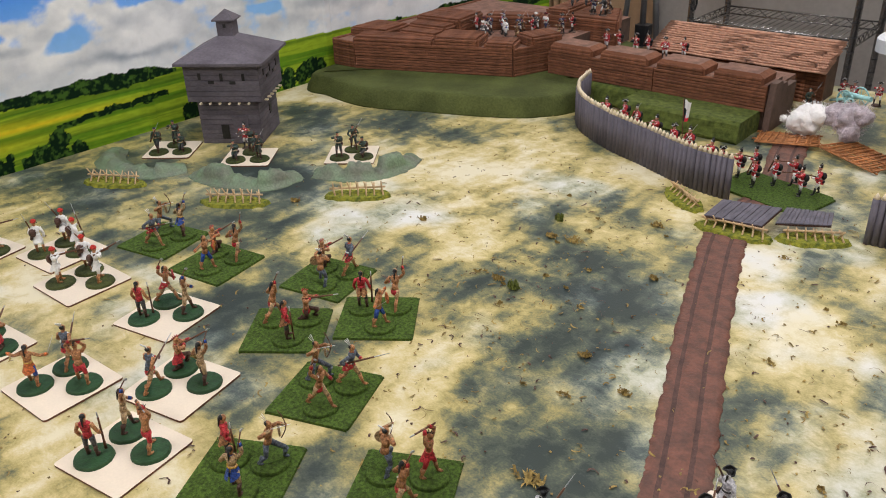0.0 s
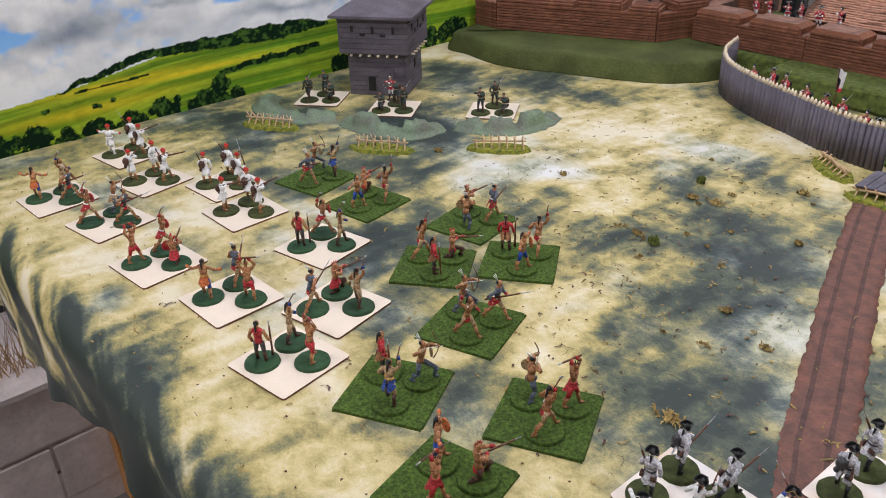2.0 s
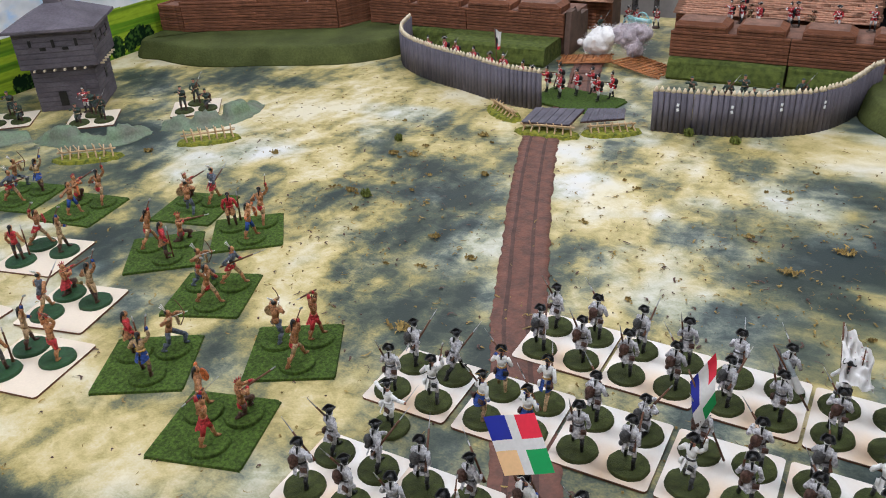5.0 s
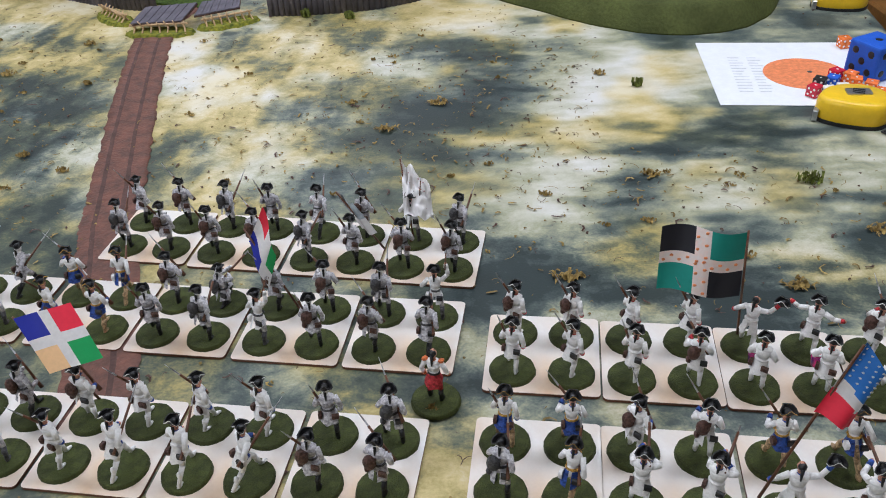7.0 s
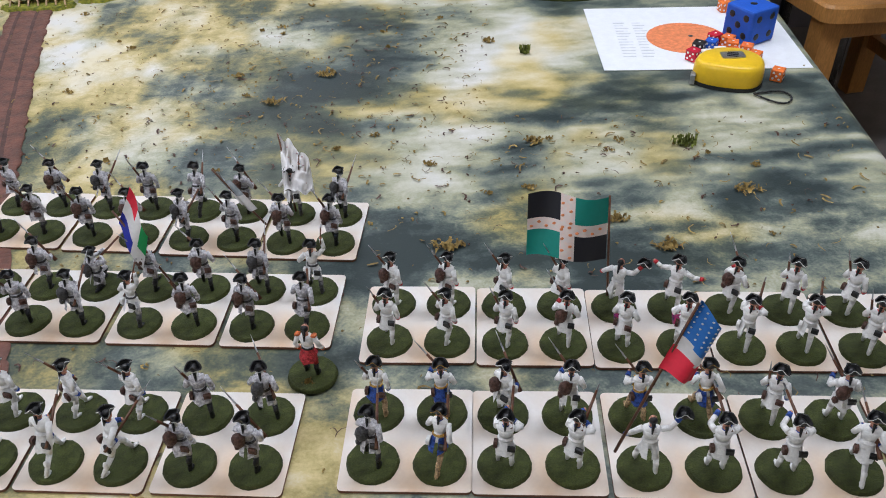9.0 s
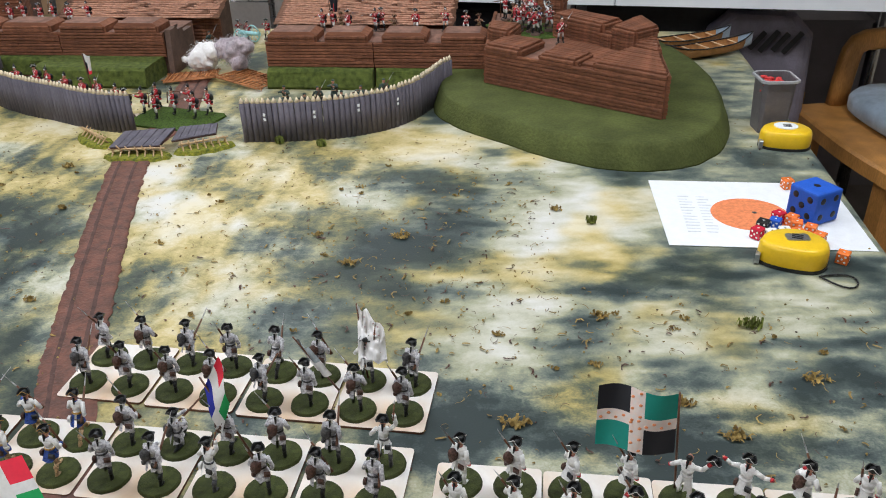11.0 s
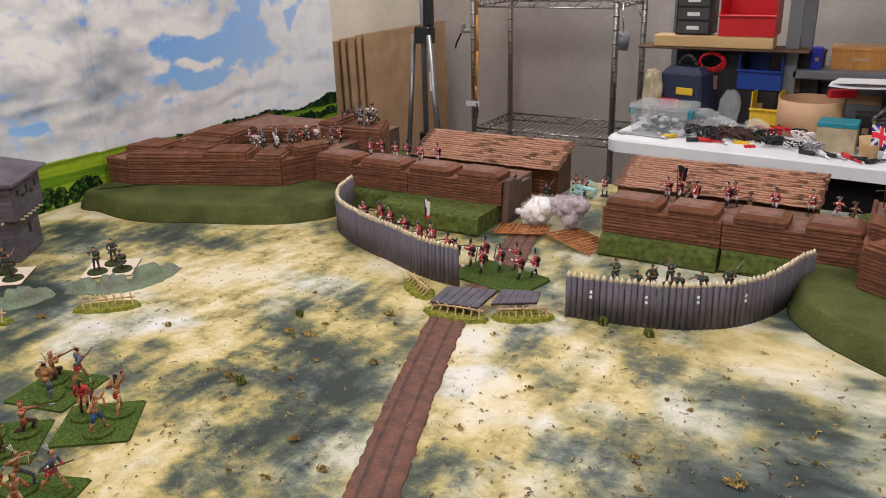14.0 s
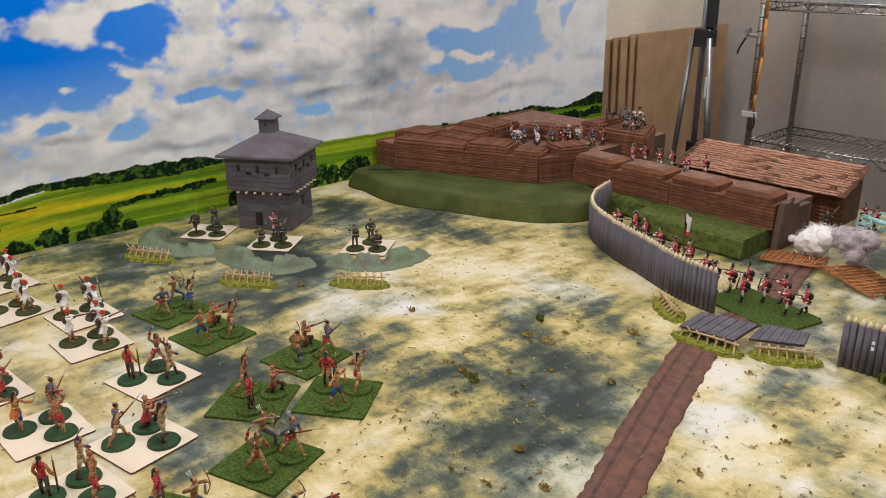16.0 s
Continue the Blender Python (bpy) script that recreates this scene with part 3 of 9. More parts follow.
def build_cloth():
    us = np.linspace(TX0 - 0.02, TX1 + 0.3, 430)
    lip = 0.06
    vs = np.concatenate([np.linspace(-0.2, lip, 80), np.linspace(lip + 0.006, TY1, 350)])
    u, v = np.meshgrid(us, vs)
    # the cloth overhangs the front by a hand's width, more towards the backdrop
    over = np.interp(u, [-1.37, -1.0, -0.8, -0.62, -0.45, 1.3], [0.2, 0.2, 0.17, 0.12, 0.15, 0.16]) + 0.012 * lattice(12, u * 9, 0 * u) + 0.004 * lattice(13, u * 90, 0 * u)
    drop = np.where(v < lip, (lip - v) * over / (lip + 0.2), lip - v)
    ox, dx = wrapped(u - TX1 + 0.02, 0.025)
    oy, dy = wrapped(drop, 0.05)
    x = np.minimum(u, TX1 - 0.02) + ox
    fold = (lattice(5, u * 13, 0 * u) - 0.5) * 0.03 + 0.006 * np.sin(u * 47 + 3.0 * lattice(6, u * 9, v * 0))
    y = np.maximum(v, lip) - oy - fold * np.clip((dy - 0.03) / 0.15, 0, 1)
    z = -np.maximum(dx, dy) + 0.0012 * (fbm(8, u * 8, v * 8, 3) - 0.5) * 2
    z = np.where((dx <= 0) & (dy <= 0), np.minimum(z, 0.0), z)
    # the hanging part runs into streaks and is darker overall
    hang = step(0.08, 0.0, v)
    pat = cloth_pattern(u, np.where(v < lip, lip + (v - lip) * 0.3, v))
    streak = 0.75 * fbm(15, u * 11 + v * 12, v * 1.2 - u * 1.2, 4) + 0.25 * fbm(16, u * 50 + v * 56, v * 3 - u * 2, 4) - 0.5
    pat[..., 0] = np.clip(pat[..., 0] + hang * (streak * 2.9 + 0.24), 0, 1)
    ob = sheet("ground_cloth", np.stack([x, y, z], -1), len(us), len(vs), pat, cloth_material())
    return tagged(ob, "mottled green, tan and white printed cloth draped over the game table", "tablecloth")


build_cloth()


def build_table():
    root = place("game_table", pose((TX0 + TX1) / 2, TY1 / 2, FLOOR))
    w, d, h = TX1 - TX0 - 0.03, TY1 - 0.05, -FLOOR - 0.004
    bm = bmesh.new()
    box(bm, (0, 0.03, h - 0.015), (w - 0.01, d - 0.05, 0.03))
    part("tabletop", bm, M_OAK, root)
    for sx in (-1, 1):
        for sy in (-1, 1):
            bm = bmesh.new()
            box(bm, (0, 0, (h - 0.03) / 2), (0.06, 0.06, h - 0.03))
            part("leg", bm, M_OAK, root, m=pose(sx * (w / 2 - 0.12), sy * (d / 2 - 0.14), 0))
    return tagged(root, "large wooden game table hidden under a printed cloth", "table")


build_table()

# ---- printed landscape sheet ----
SX = -1.385


def sheet_colour(y, z):
    hor = np.interp(y, [-0.35, 0.1, 0.2, 0.3, 0.45, 0.62, 0.86, 1.1, 1.42, 1.62, 1.85, 2.05, 2.33], [0.07, 0.085, 0.091, 0.1, 0.122, 0.126, 0.122, 0.12, 0.113, 0.101, 0.09, 0.086, 0.078])
    # sky: billowing cumulus with grey undersides, torn open in places
    wy = y + 0.10 * (fbm(62, y * 7, z * 11, 6) - 0.5)
    wz = z + 0.07 * (fbm(63, y * 7, z * 11, 6) - 0.5)
    open_sky = spots(((0.55, 0.343, 0.13, 0.052), (0.47, 0.385, 0.09, 0.06), (0.69, 0.425, 0.08, 0.032), (0.74, 0.455, 0.03, 0.02), (0.84, 0.27, 0.07, 0.013), (0.65, 0.216, 0.05, 0.02), (0.48, 0.254, 0.03, 0.013), (1.66, 0.339, 0.12, 0.034), (1.68, 0.257, 0.12, 0.024),
                      (1.89, 0.338, 0.12, 0.085), (1.94, 0.45, 0.08, 0.06), (1.15, 0.209, 0.05, 0.014), (2.13, 0.379, 0.03, 0.04), (0.36, 0.37, 0.1, 0.06), (0.35, 0.58, 0.3, 0.09), (1.5, 0.66, 0.3, 0.08), (0.2, 0.2, 0.05, 0.015)), wy, wz)
    heads = spots(((0.56, 0.449, 0.075, 0.034), (0.7, 0.485, 0.05, 0.02), (0.54, 0.323, 0.022, 0.008), (0.83, 0.213, 0.045, 0.022), (1.04, 0.22, 0.06, 0.011), (1.26, 0.217, 0.06, 0.02), (0.66, 0.352, 0.06, 0.016), (1.68, 0.299, 0.09, 0.011), (2.06, 0.374, 0.07, 0.05), (2.22, 0.345, 0.1, 0.04), (2.14, 0.207, 0.2, 0.026), (1.6, 0.399, 0.1, 0.018)), wy, wz)
    under = spots(((1.05, 0.302, 0.19, 0.018), (1.17, 0.32, 0.09, 0.02), (1.04, 0.442, 0.06, 0.018), (1.34, 0.265, 0.07, 0.026), (1.32, 0.331, 0.06, 0.025), (0.5, 0.22, 0.07, 0.012), (0.77, 0.172, 0.11, 0.012), (0.95, 0.373, 0.05, 0.012), (1.29, 0.436, 0.06, 0.022), (1.18, 0.257, 0.1, 0.012), (1.3, 0.205, 0.07, 0.013), (1.86, 0.172, 0.24, 0.012), (2.23, 0.25, 0.07, 0.013), (0.3, 0.19, 0.2, 0.03)), wy, wz)
    billow = 0 * y
    for k, (scale, amp) in enumerate(((9, 0.55), (19, 0.26), (41, 0.12), (88, 0.05))):
        billow = billow + amp * np.abs(2 * lattice(70 + k, y * scale + 0.3 * wy * scale, z * scale * 1.7) - 1)
    tuft = fbm(64, y * 22, z * 34, 6)
    cover = step(0.32, 0.72, 0.8 - open_sky * 1.15 + heads * 0.65 + (tuft - 0.5) * 0.95 + (billow - 0.45) * 0.3)[..., None]
    deep, low = np.array([0.0, 0.21, 0.92]), np.array([0.33, 0.6, 0.97])
    k = np.clip((z - 0.17) / 0.22, 0, 1) * np.clip(1.3 - 0.62 * y, 0.25, 1)
    c = low + (deep - low) * k[..., None]
    lift = fbm(66, y * 13, z * 21, 6) - fbm(66, y * 13 - 0.12, z * 21 + 0.55, 6)
    shade = np.clip(0.25 + under * 0.62 - heads * 0.25 - lift * 0.7 + (0.4 - billow) * 0.4 + (fbm(67, y * 5, z * 9, 4) - 0.5) * 1.0, 0, 1)[..., None] * (1 - 0.35 * step(1.5, 1.9, y))[..., None]
    bright, dull = np.array([0.93, 0.93, 0.94]), np.array([0.27, 0.32, 0.4])
    c = c + (bright + (dull - bright) * shade - c) * cover
    haze = np.exp(-((z - hor) / 0.03) ** 2)[..., None] * 0.55
    c = c + (np.array([0.85, 0.88, 0.92]) - c) * haze
    c = c + (np.array([0.8, 0.87, 0.94]) - c) * (0.3 * step(1.5, 2.2, y))[..., None]
    # fields
    depth = np.clip((hor - z) / 0.14, 0, 1)
    band = fbm(91, y * 1.6 + depth * 3, depth * 9, 4)
    green, light, dark = np.array([0.13, 0.27, 0.015]), np.array([0.32, 0.45, 0.025]), np.array([0.04, 0.12, 0.012])
    f = green + (light - green) * step(0.45, 0.6, band)[..., None]
    f = f + (dark - f) * step(0.56, 0.7, fbm(95, y * 1.2, depth * 16, 3))[..., None] * 0.6
    yellow = np.exp(-(((y - 0.36) / 0.16) ** 2 + ((z - 0.09) / 0.007) ** 2)) + np.exp(-(((y - 0.52) / 0.2) ** 2 + ((z - 0.078) / 0.006) ** 2)) + np.exp(-(((y - 0.3) / 0.2) ** 2 + ((z - 0.05) / 0.012) ** 2)) * 0.8 + np.exp(-(((y - 0.03) / 0.2) ** 2 + ((z + 0.035) / 0.02) ** 2))
    f = f + (np.array([0.72, 0.58, 0.02]) - f) * np.clip(yellow, 0, 1)[..., None]
    f = f * (0.8 + 0.4 * fbm(97, y * 70, z * 300, 3))[..., None]
    c = np.where((z < hor)[..., None], f, c)
    # woods on the skyline, hedgerow trees, near bushes
    leaf = 0.5 * fbm(101, y * 60, z * 60, 4) + 0.5 * fbm(103, y * 190, z * 190, 2)
    wood = np.array([0.006, 0.02, 0.008]) + (np.array([0.06, 0.13, 0.02]) - np.array([0.006, 0.02, 0.008])) * step(0.5, 0.68, leaf)[..., None]
    rim = 0.016 * (fbm(111, y * 34, 0 * y, 6) - 0.4)
    top = np.interp(y, [0.24, 0.28, 0.37, 0.45, 0.62, 0.8, 0.87], [0.09, 0.105, 0.126, 0.141, 0.14, 0.136, 0.118]) + rim
    low_edge = np.interp(y, [0.24, 0.45, 0.6, 0.72, 0.87], [0.09, 0.124, 0.113, 0.103, 0.112]) + rim * 0.6
    far = (z < top) & (z > low_edge) & (y < 0.87) & (y > 0.24)
    far |= (z < hor + 0.016 * step(1.7, 1.85, y) * step(2.1, 1.95, y) + 0.034 * step(2.12, 2.3, y) + 1.3 * rim) & (z > hor - 0.007 + 0.5 * rim) & (y > 1.7 + 0.2 * rim)
    far |= (z < 0.062 + 2 * rim) & (z > 0.036 + rim) & (y > 2.08)
    hedge_z = np.interp(y, [0.58, 0.85], [0.062, 0.073]) + rim * 0.8
    far |= (z < hedge_z + 0.006) & (z > hedge_z - 0.006) & (y > 0.58) & (y < 0.84)
    far |= (np.abs(z - np.interp(y, [0.28, 0.43], [0.089, 0.092])) < 0.0016 + rim * 0.15) & (y > 0.28) & (y < 0.43)
    near = np.zeros(y.shape, bool)
    rng = np.random.RandomState(4)
    clumps = ((0.16, 0.012, 0.04), (0.25, 0.01, 0.024), (0.31, 0.006, 0.028), (0.38, 0.0, 0.03), (0.45, 0.016, 0.03), (0.55, 0.02, 0.037), (0.61, 0.0, 0.03), (0.22, 0.066, 0.006), (0.315, 0.056, 0.008), (0.35, 0.058, 0.005), (0.7, 0.072, 0.011), (0.79, 0.072, 0.012),
              (0.89, 0.015, 0.03), (1.12, 0.026, 0.034), (1.19, 0.03, 0.034), (1.26, 0.032, 0.034), (1.34, 0.03, 0.036), (1.41, 0.03, 0.026), (1.58, 0.1, 0.009), (1.52, 0.103, 0.006), (1.04, 0.015, 0.025), (0.07, -0.02, 0.035))
    for cy, cz, r in clumps:
        for _ in range(10):
            py, pz, pr = cy + rng.uniform(-r, r), cz + rng.uniform(-0.6, 0.45) * r, r * rng.uniform(0.3, 0.65)
            near |= ((y - py) ** 2 + (z - pz) ** 2) < (pr * (0.45 + 1.1 * leaf)) ** 2
    return np.where((far | near)[..., None], wood, c)


def build_backdrop():
    ys, zs = np.linspace(-0.35, 2.335, 1000), np.concatenate([np.linspace(-0.06, 0.16, 110), np.linspace(0.163, 0.56, 120), np.linspace(0.57, 0.92, 20)])
    y, z = np.meshgrid(ys, zs)
    x = SX + 0.006 * np.sin(y * 5.3) * np.clip(z * 3, 0, 1) + 0.004 * (np.abs((y * 1.9) % 1 - 0.5) < 0.02)
    ob = sheet("landscape_backdrop", np.stack([x, y, z], -1), len(ys), len(zs), sheet_colour(y, z), printed("printed_landscape_cloth", 0.85, 0.05, 60, 0.03, spec=0.08))
    ob.data.materials[0].use_backface_culling = False
    return tagged(ob, "hanging cloth printed with cloudy sky, fields and hedges", "backdrop")


build_backdrop()

# ---- earthworks ----


def smooth_loop(pts, n=6):
    out = []
    k = len(pts)
    for i in range(k):
        p0, p1, p2, p3 = [Vector(pts[(i + j) % k]) for j in (-1, 0, 1, 2)]
        for s in range(n):
            t = s / n
            out.append(tuple(0.5 * ((2 * p1) + (p2 - p0) * t + (2 * p0 - 5 * p1 + 4 * p2 - p3) * t * t + (3 * p1 - p0 - 3 * p2 + p3) * t ** 3)))
    return out


def berm(pts, h, slope, label):
    """A foam mound: a rounded outline with sloping sides and a flat top."""
    loop = smooth_loop(pts)
    n = len(loop)
    cx, cy = sum(p[0] for p in loop) / n, sum(p[1] for p in loop) / n
    bm = bmesh.new()
    rings = []
    for z, k in ((0.0, 0.0), (h * 0.06, slope * 0.02), (h * 0.3, slope * 0.09), (h * 0.6, slope * 0.21), (h * 0.86, slope * 0.33), (h * 0.955, slope * 0.4), (h * 0.99, slope * 0.5), (h, slope * 0.66), (h, slope * 1.1)):
        ring = []
        for i in range(n):
            a, b = Vector(loop[i - 1]), Vector(loop[(i + 1) % n])
            t = (b - a).normalized()
            nrm = Vector((-t.y, t.x))
            p = Vector(loop[i]) + nrm * k
            w = 1 + 0.05 * noise.noise(Vector((i * 0.35, z * 40, 2)))
            p += nrm * 0.003 * noise.noise(Vector((i * 0.5, z * 90, 7)))
            ring.append(bm.verts.new((p.x, p.y, z * w if z < h else z)))
        rings.append(ring)
    for a, b in zip(rings, rings[1:]):
        for i in range(n):
            j = (i + 1) % n
            face(bm, (a[i], a[j], b[j], b[i]), 0, True)
    face(bm, rings[-1], 0)
    face(bm, rings[0][::-1], 0)
    return tagged(part("earth_mound", bm, M_BERM), label, "earthwork")


berm([(0.31, 1.33), (0.36, 1.24), (0.45, 1.165), (0.56, 1.085), (0.67, 1.05), (0.77, 1.075), (0.84, 1.16), (0.875, 1.31), (0.875, 1.48), (0.83, 1.66), (0.72, 1.84), (0.5, 1.9), (0.35, 1.8), (0.3, 1.5)], 0.042, 0.055, "dark olive green foam mound under the log bastion")
berm([(-1.36, 1.225), (-1.25, 1.185), (-1.12, 1.175), (-1.0, 1.22), (-0.88, 1.265), (-0.78, 1.315), (-0.71, 1.4), (-0.7, 1.52), (-0.75, 1.7), (-0.8, 1.92), (-1.05, 1.94), (-1.36, 1.92), (-1.368, 1.6)], 0.042, 0.05, "dark olive green foam mound at the backdrop")


def turf_bank(x0, x1, y0, y1, h, label):
    bm = bmesh.new()
    box(bm, ((x0 + x1) / 2, (y0 + y1) / 2, h / 2), (x1 - x0, y1 - y0, h), 0, 0.006)
    bmesh.ops.subdivide_edges(bm, edges=bm.edges[:], cuts=6, use_grid_fill=True)
    for v in bm.verts:
        if v.co.z > 0.004:
            v.co.y += 0.004 * (noise.noise(v.co * 60))
            v.co.z = min(h, v.co.z + 0.002 * noise.noise(v.co * 80 + Vector((3, 1, 2))))
        if v.co.y < y0 + 0.01:
            v.co.y += 0.012 * v.co.z / h
    return tagged(part("turf_bank", bm, M_TURFBANK), label, "earthwork")


turf_bank(-0.60, -0.335, 1.425, 1.60, 0.043, "bright green flocked turf bank below the log wall")
turf_bank(-0.80, -0.605, 1.50, 1.62, 0.042, "darker green flocked turf bank below the log wall")
turf_bank(-0.065, 0.165, 1.436, 1.60, 0.042, "green flocked turf bank below the log wall")
turf_bank(0.17, 0.40, 1.45, 1.60, 0.042, "pale green painted bank below the log wall")

# ---- log fort ----
bmb = bmesh.new()
box(bmb, (0, 0, 0), (1, 0.0082, 0.0088), 0, 0.0016)
BOARD = to_mesh("board", bmb, M_BOARD)


def boards(root, p0, p1, z0, z1, rng, rows=None, lean=0.0):
    """Stacked boards on the outer side (to the right of p0 to p1) of a wall, each one a part."""
    p0, p1 = Vector(p0), Vector(p1)
    d = p1 - p0
    length, ang = d.length, math.degrees(math.atan2(d.y, d.x))
    nrm = Vector((d.y, -d.x)).normalized()
    rows = rows or max(2, round((z1 - z0) / 0.0064))
    hh = (z1 - z0) / rows
    inv = root.matrix_basis.inverted()
    for r in range(rows):
        s = 0.0
        while s < length - 1e-4:
            e = min(length, s + rng.uniform(0.11, 0.24))
            if length - e < 0.04:
                e = length
            c = p0 + d * ((s + e) / 2 / length) + nrm * (0.002 + rng.uniform(-0.0009, 0.0009) + lean * (1 - (r + 0.5) / rows))
            m = pose(c.x, c.y, z0 + (r + 0.5) * hh, rng.uniform(-3, 3), rng.uniform(-0.25, 0.25), ang) @ Matrix.Diagonal((e - s - 0.0006, 1, hh / 0.0092, 1))
            ob = new("board", BOARD)
            ob.parent, ob.matrix_basis = root, inv @ m
            s = e


def wall_top(root, x0, x1, yf, yb, z, name="merlon"):
    """A flat-topped merlon with sloping cheeks, its front bevelled."""
    bm = bmesh.new()
    w = x1 - x0
    lo = [(-w / 2, 0), (w / 2, 0), (w / 2, yb - yf), (-w / 2, yb - yf)]
    hi = [(-w / 2 + 0.008, 0.003), (w / 2 - 0.014, 0.003), (w / 2 - 0.014, yb - yf - 0.004), (-w / 2 + 0.008, yb - yf - 0.004)]
    a = [bm.verts.new((x, y, 0)) for x, y in lo]
    b = [bm.verts.new((x, y, 0.013)) for x, y in lo]
    c = [bm.verts.new((x, y, 0.0205)) for x, y in hi]
    for p, q in ((a, b), (b, c)):
        for i in range(4):
            face(bm, (p[i], p[(i + 1) % 4], q[(i + 1) % 4], q[i]), 0)
    face(bm, c, 1)
    face(bm, a[::-1], 0)
    boards(root, (x0 + 0.002, yf + 0.002), (x1 - 0.004, yf + 0.002), z, z + 0.0135, random.Random(int(x0 * 1000)), 2)
    return part(name, bm, (M_BOARD, M_BOARD_TOP), root, m=root.matrix_basis.inverted() @ pose((x0 + x1) / 2, yf, z))


def curtain(x0, x1, y, thick, merlons, label, rng, seams=()):
    root = place("log_wall", pose((x0 + x1) / 2, y, 0.0))
    inv = root.matrix_basis.inverted()
    bm = bmesh.new()
    prism(bm, [(x0 + 0.003, y + 0.004), (x1 - 0.003, y + 0.004), (x1 - 0.003, y + thick), (x0 + 0.003, y + thick)], 0.0, 0.095, 0, 1)
    bmesh.ops.transform(bm, matrix=inv, verts=bm.verts[:])
    part("core", bm, (M_GREYEND, M_BOARD_TOP), root)
    edges = [x0, *seams, x1]
    for a, b in zip(edges, edges[1:]):
        boards(root, (a + 0.0008, y), (b - 0.0008, y), 0.042, 0.0955, rng)
    for a, b in merlons:
        wall_top(root, a, b, y - 0.002, y + thick * 0.72, 0.0955)
    bm = bmesh.new()
    box(bm, ((x0 + x1) / 2, y + thick + 0.045, 0.04), (x1 - x0 - 0.01, 0.088, 0.08))
    bmesh.ops.transform(bm, matrix=inv, verts=bm.verts[:])
    part("firing_step", bm, M_BOARD_TOP, root)
    return tagged(root, label, "fort wall")


rng = random.Random(7)
curtain(-0.069, 0.41, 1.472, 0.085, [(-0.062, 0.045), (0.062, 0.155), (0.185, 0.28), (0.31, 0.405)], "brown log fort wall with flat-topped merlons and embrasures", rng, (0.166,))
curtain(-0.85, -0.326, 1.536, 0.085, [(-0.845, -0.73), (-0.71, -0.59), (-0.57, -0.46), (-0.44, -0.335)], "brown log fort wall ending at a grey gate cheek", rng, (-0.575,))


def gate_cheek():
    bm = bmesh.new()
    pts = [(1.53, 0.0), (1.56, 0.0), (1.66, 0.0), (1.66, 0.08), (1.61, 0.08), (1.606, 0.091), (1.58, 0.092), (1.576, 0.1), (1.542, 0.1), (1.534, 0.045)]
    a = [bm.verts.new((-0.325, y, z)) for y, z in pts]
    b = [bm.verts.new((-0.312, y, z)) for y, z in pts]
    n = len(pts)
    for i in range(n):
        face(bm, (a[i], a[(i + 1) % n], b[(i + 1) % n], b[i]))
    face(bm, a[::-1]), face(bm, b)
    bmesh.ops.recalc_face_normals(bm, faces=bm.faces[:])
    return tagged(part("gate_cheek", bm, M_GREYEND), "grey-brown foam cheek closing the end of the fort wall", "fort wall")


gate_cheek()


def bastion(outline, faces, z0, ztop, parapet, label, rng):
    """A log bastion: a platform, boards on its outer faces and a merlon line."""
    n = len(outline)
    c = (sum(p[0] for p in outline) / n, sum(p[1] for p in outline) / n)
    root = place("log_bastion", pose(c[0], c[1], z0))
    inv = root.matrix_basis.inverted()
    bm = bmesh.new()
    prism(bm, outline, z0, ztop, 0, 1)
    bmesh.ops.transform(bm, matrix=inv, verts=bm.verts[:])
    part("platform", bm, (M_GREYEND, M_BOARD_TOP), root)
    for a, b in faces:
        boards(root, outline[a], outline[b], z0, ztop + 0.004, rng)
    for pts, za, zb in parapet:
        bm = bmesh.new()
        prism(bm, pts, za, zb, 0, 1, 0.0, 0.004)
        bmesh.ops.transform(bm, matrix=inv, verts=bm.verts[:])
        part("merlon", bm, (M_BOARD, M_BOARD_TOP), root)
        for i in range(len(pts)):
            boards(root, pts[i], pts[(i + 1) % len(pts)], za, zb - 0.002, rng)
        q = [Vector(p) for p in pts]
        strips = max(3, round((q[3] - q[0]).length / 0.011))
        for k in range(strips):
            f = (k + 0.5) / strips
            e0, e1 = q[0].lerp(q[3], f), q[1].lerp(q[2], f)
            d = e1 - e0
            ob = new("board", BOARD)
            ob.parent = root
            ob.matrix_basis = inv @ pose((e0.x + e1.x) / 2, (e0.y + e1.y) / 2, zb + 0.0002 + rng.uniform(0, 0.0006), rng.uniform(-2, 2), rng.uniform(-0.6, 0.6), math.degrees(math.atan2(d.y, d.x))) @ Matrix.Diagonal((d.length, (q[3] - q[0]).length / strips / 0.0095, 0.45, 1))
    return tagged(root, label, "bastion"), root


def along(p, q, s0, s1, depth):
    """A strip's outline from s0 to s1 (0 to 1) of the edge p to q, that reaches depth to its left."""
    p, q = Vector(p), Vector(q)
    d = q - p
    n = Vector((-d.y, d.x)).normalized() * depth
    a, b = p + d * s0, p + d * s1
    return [tuple(a), tuple(b), tuple(b + n), tuple(a + n)]


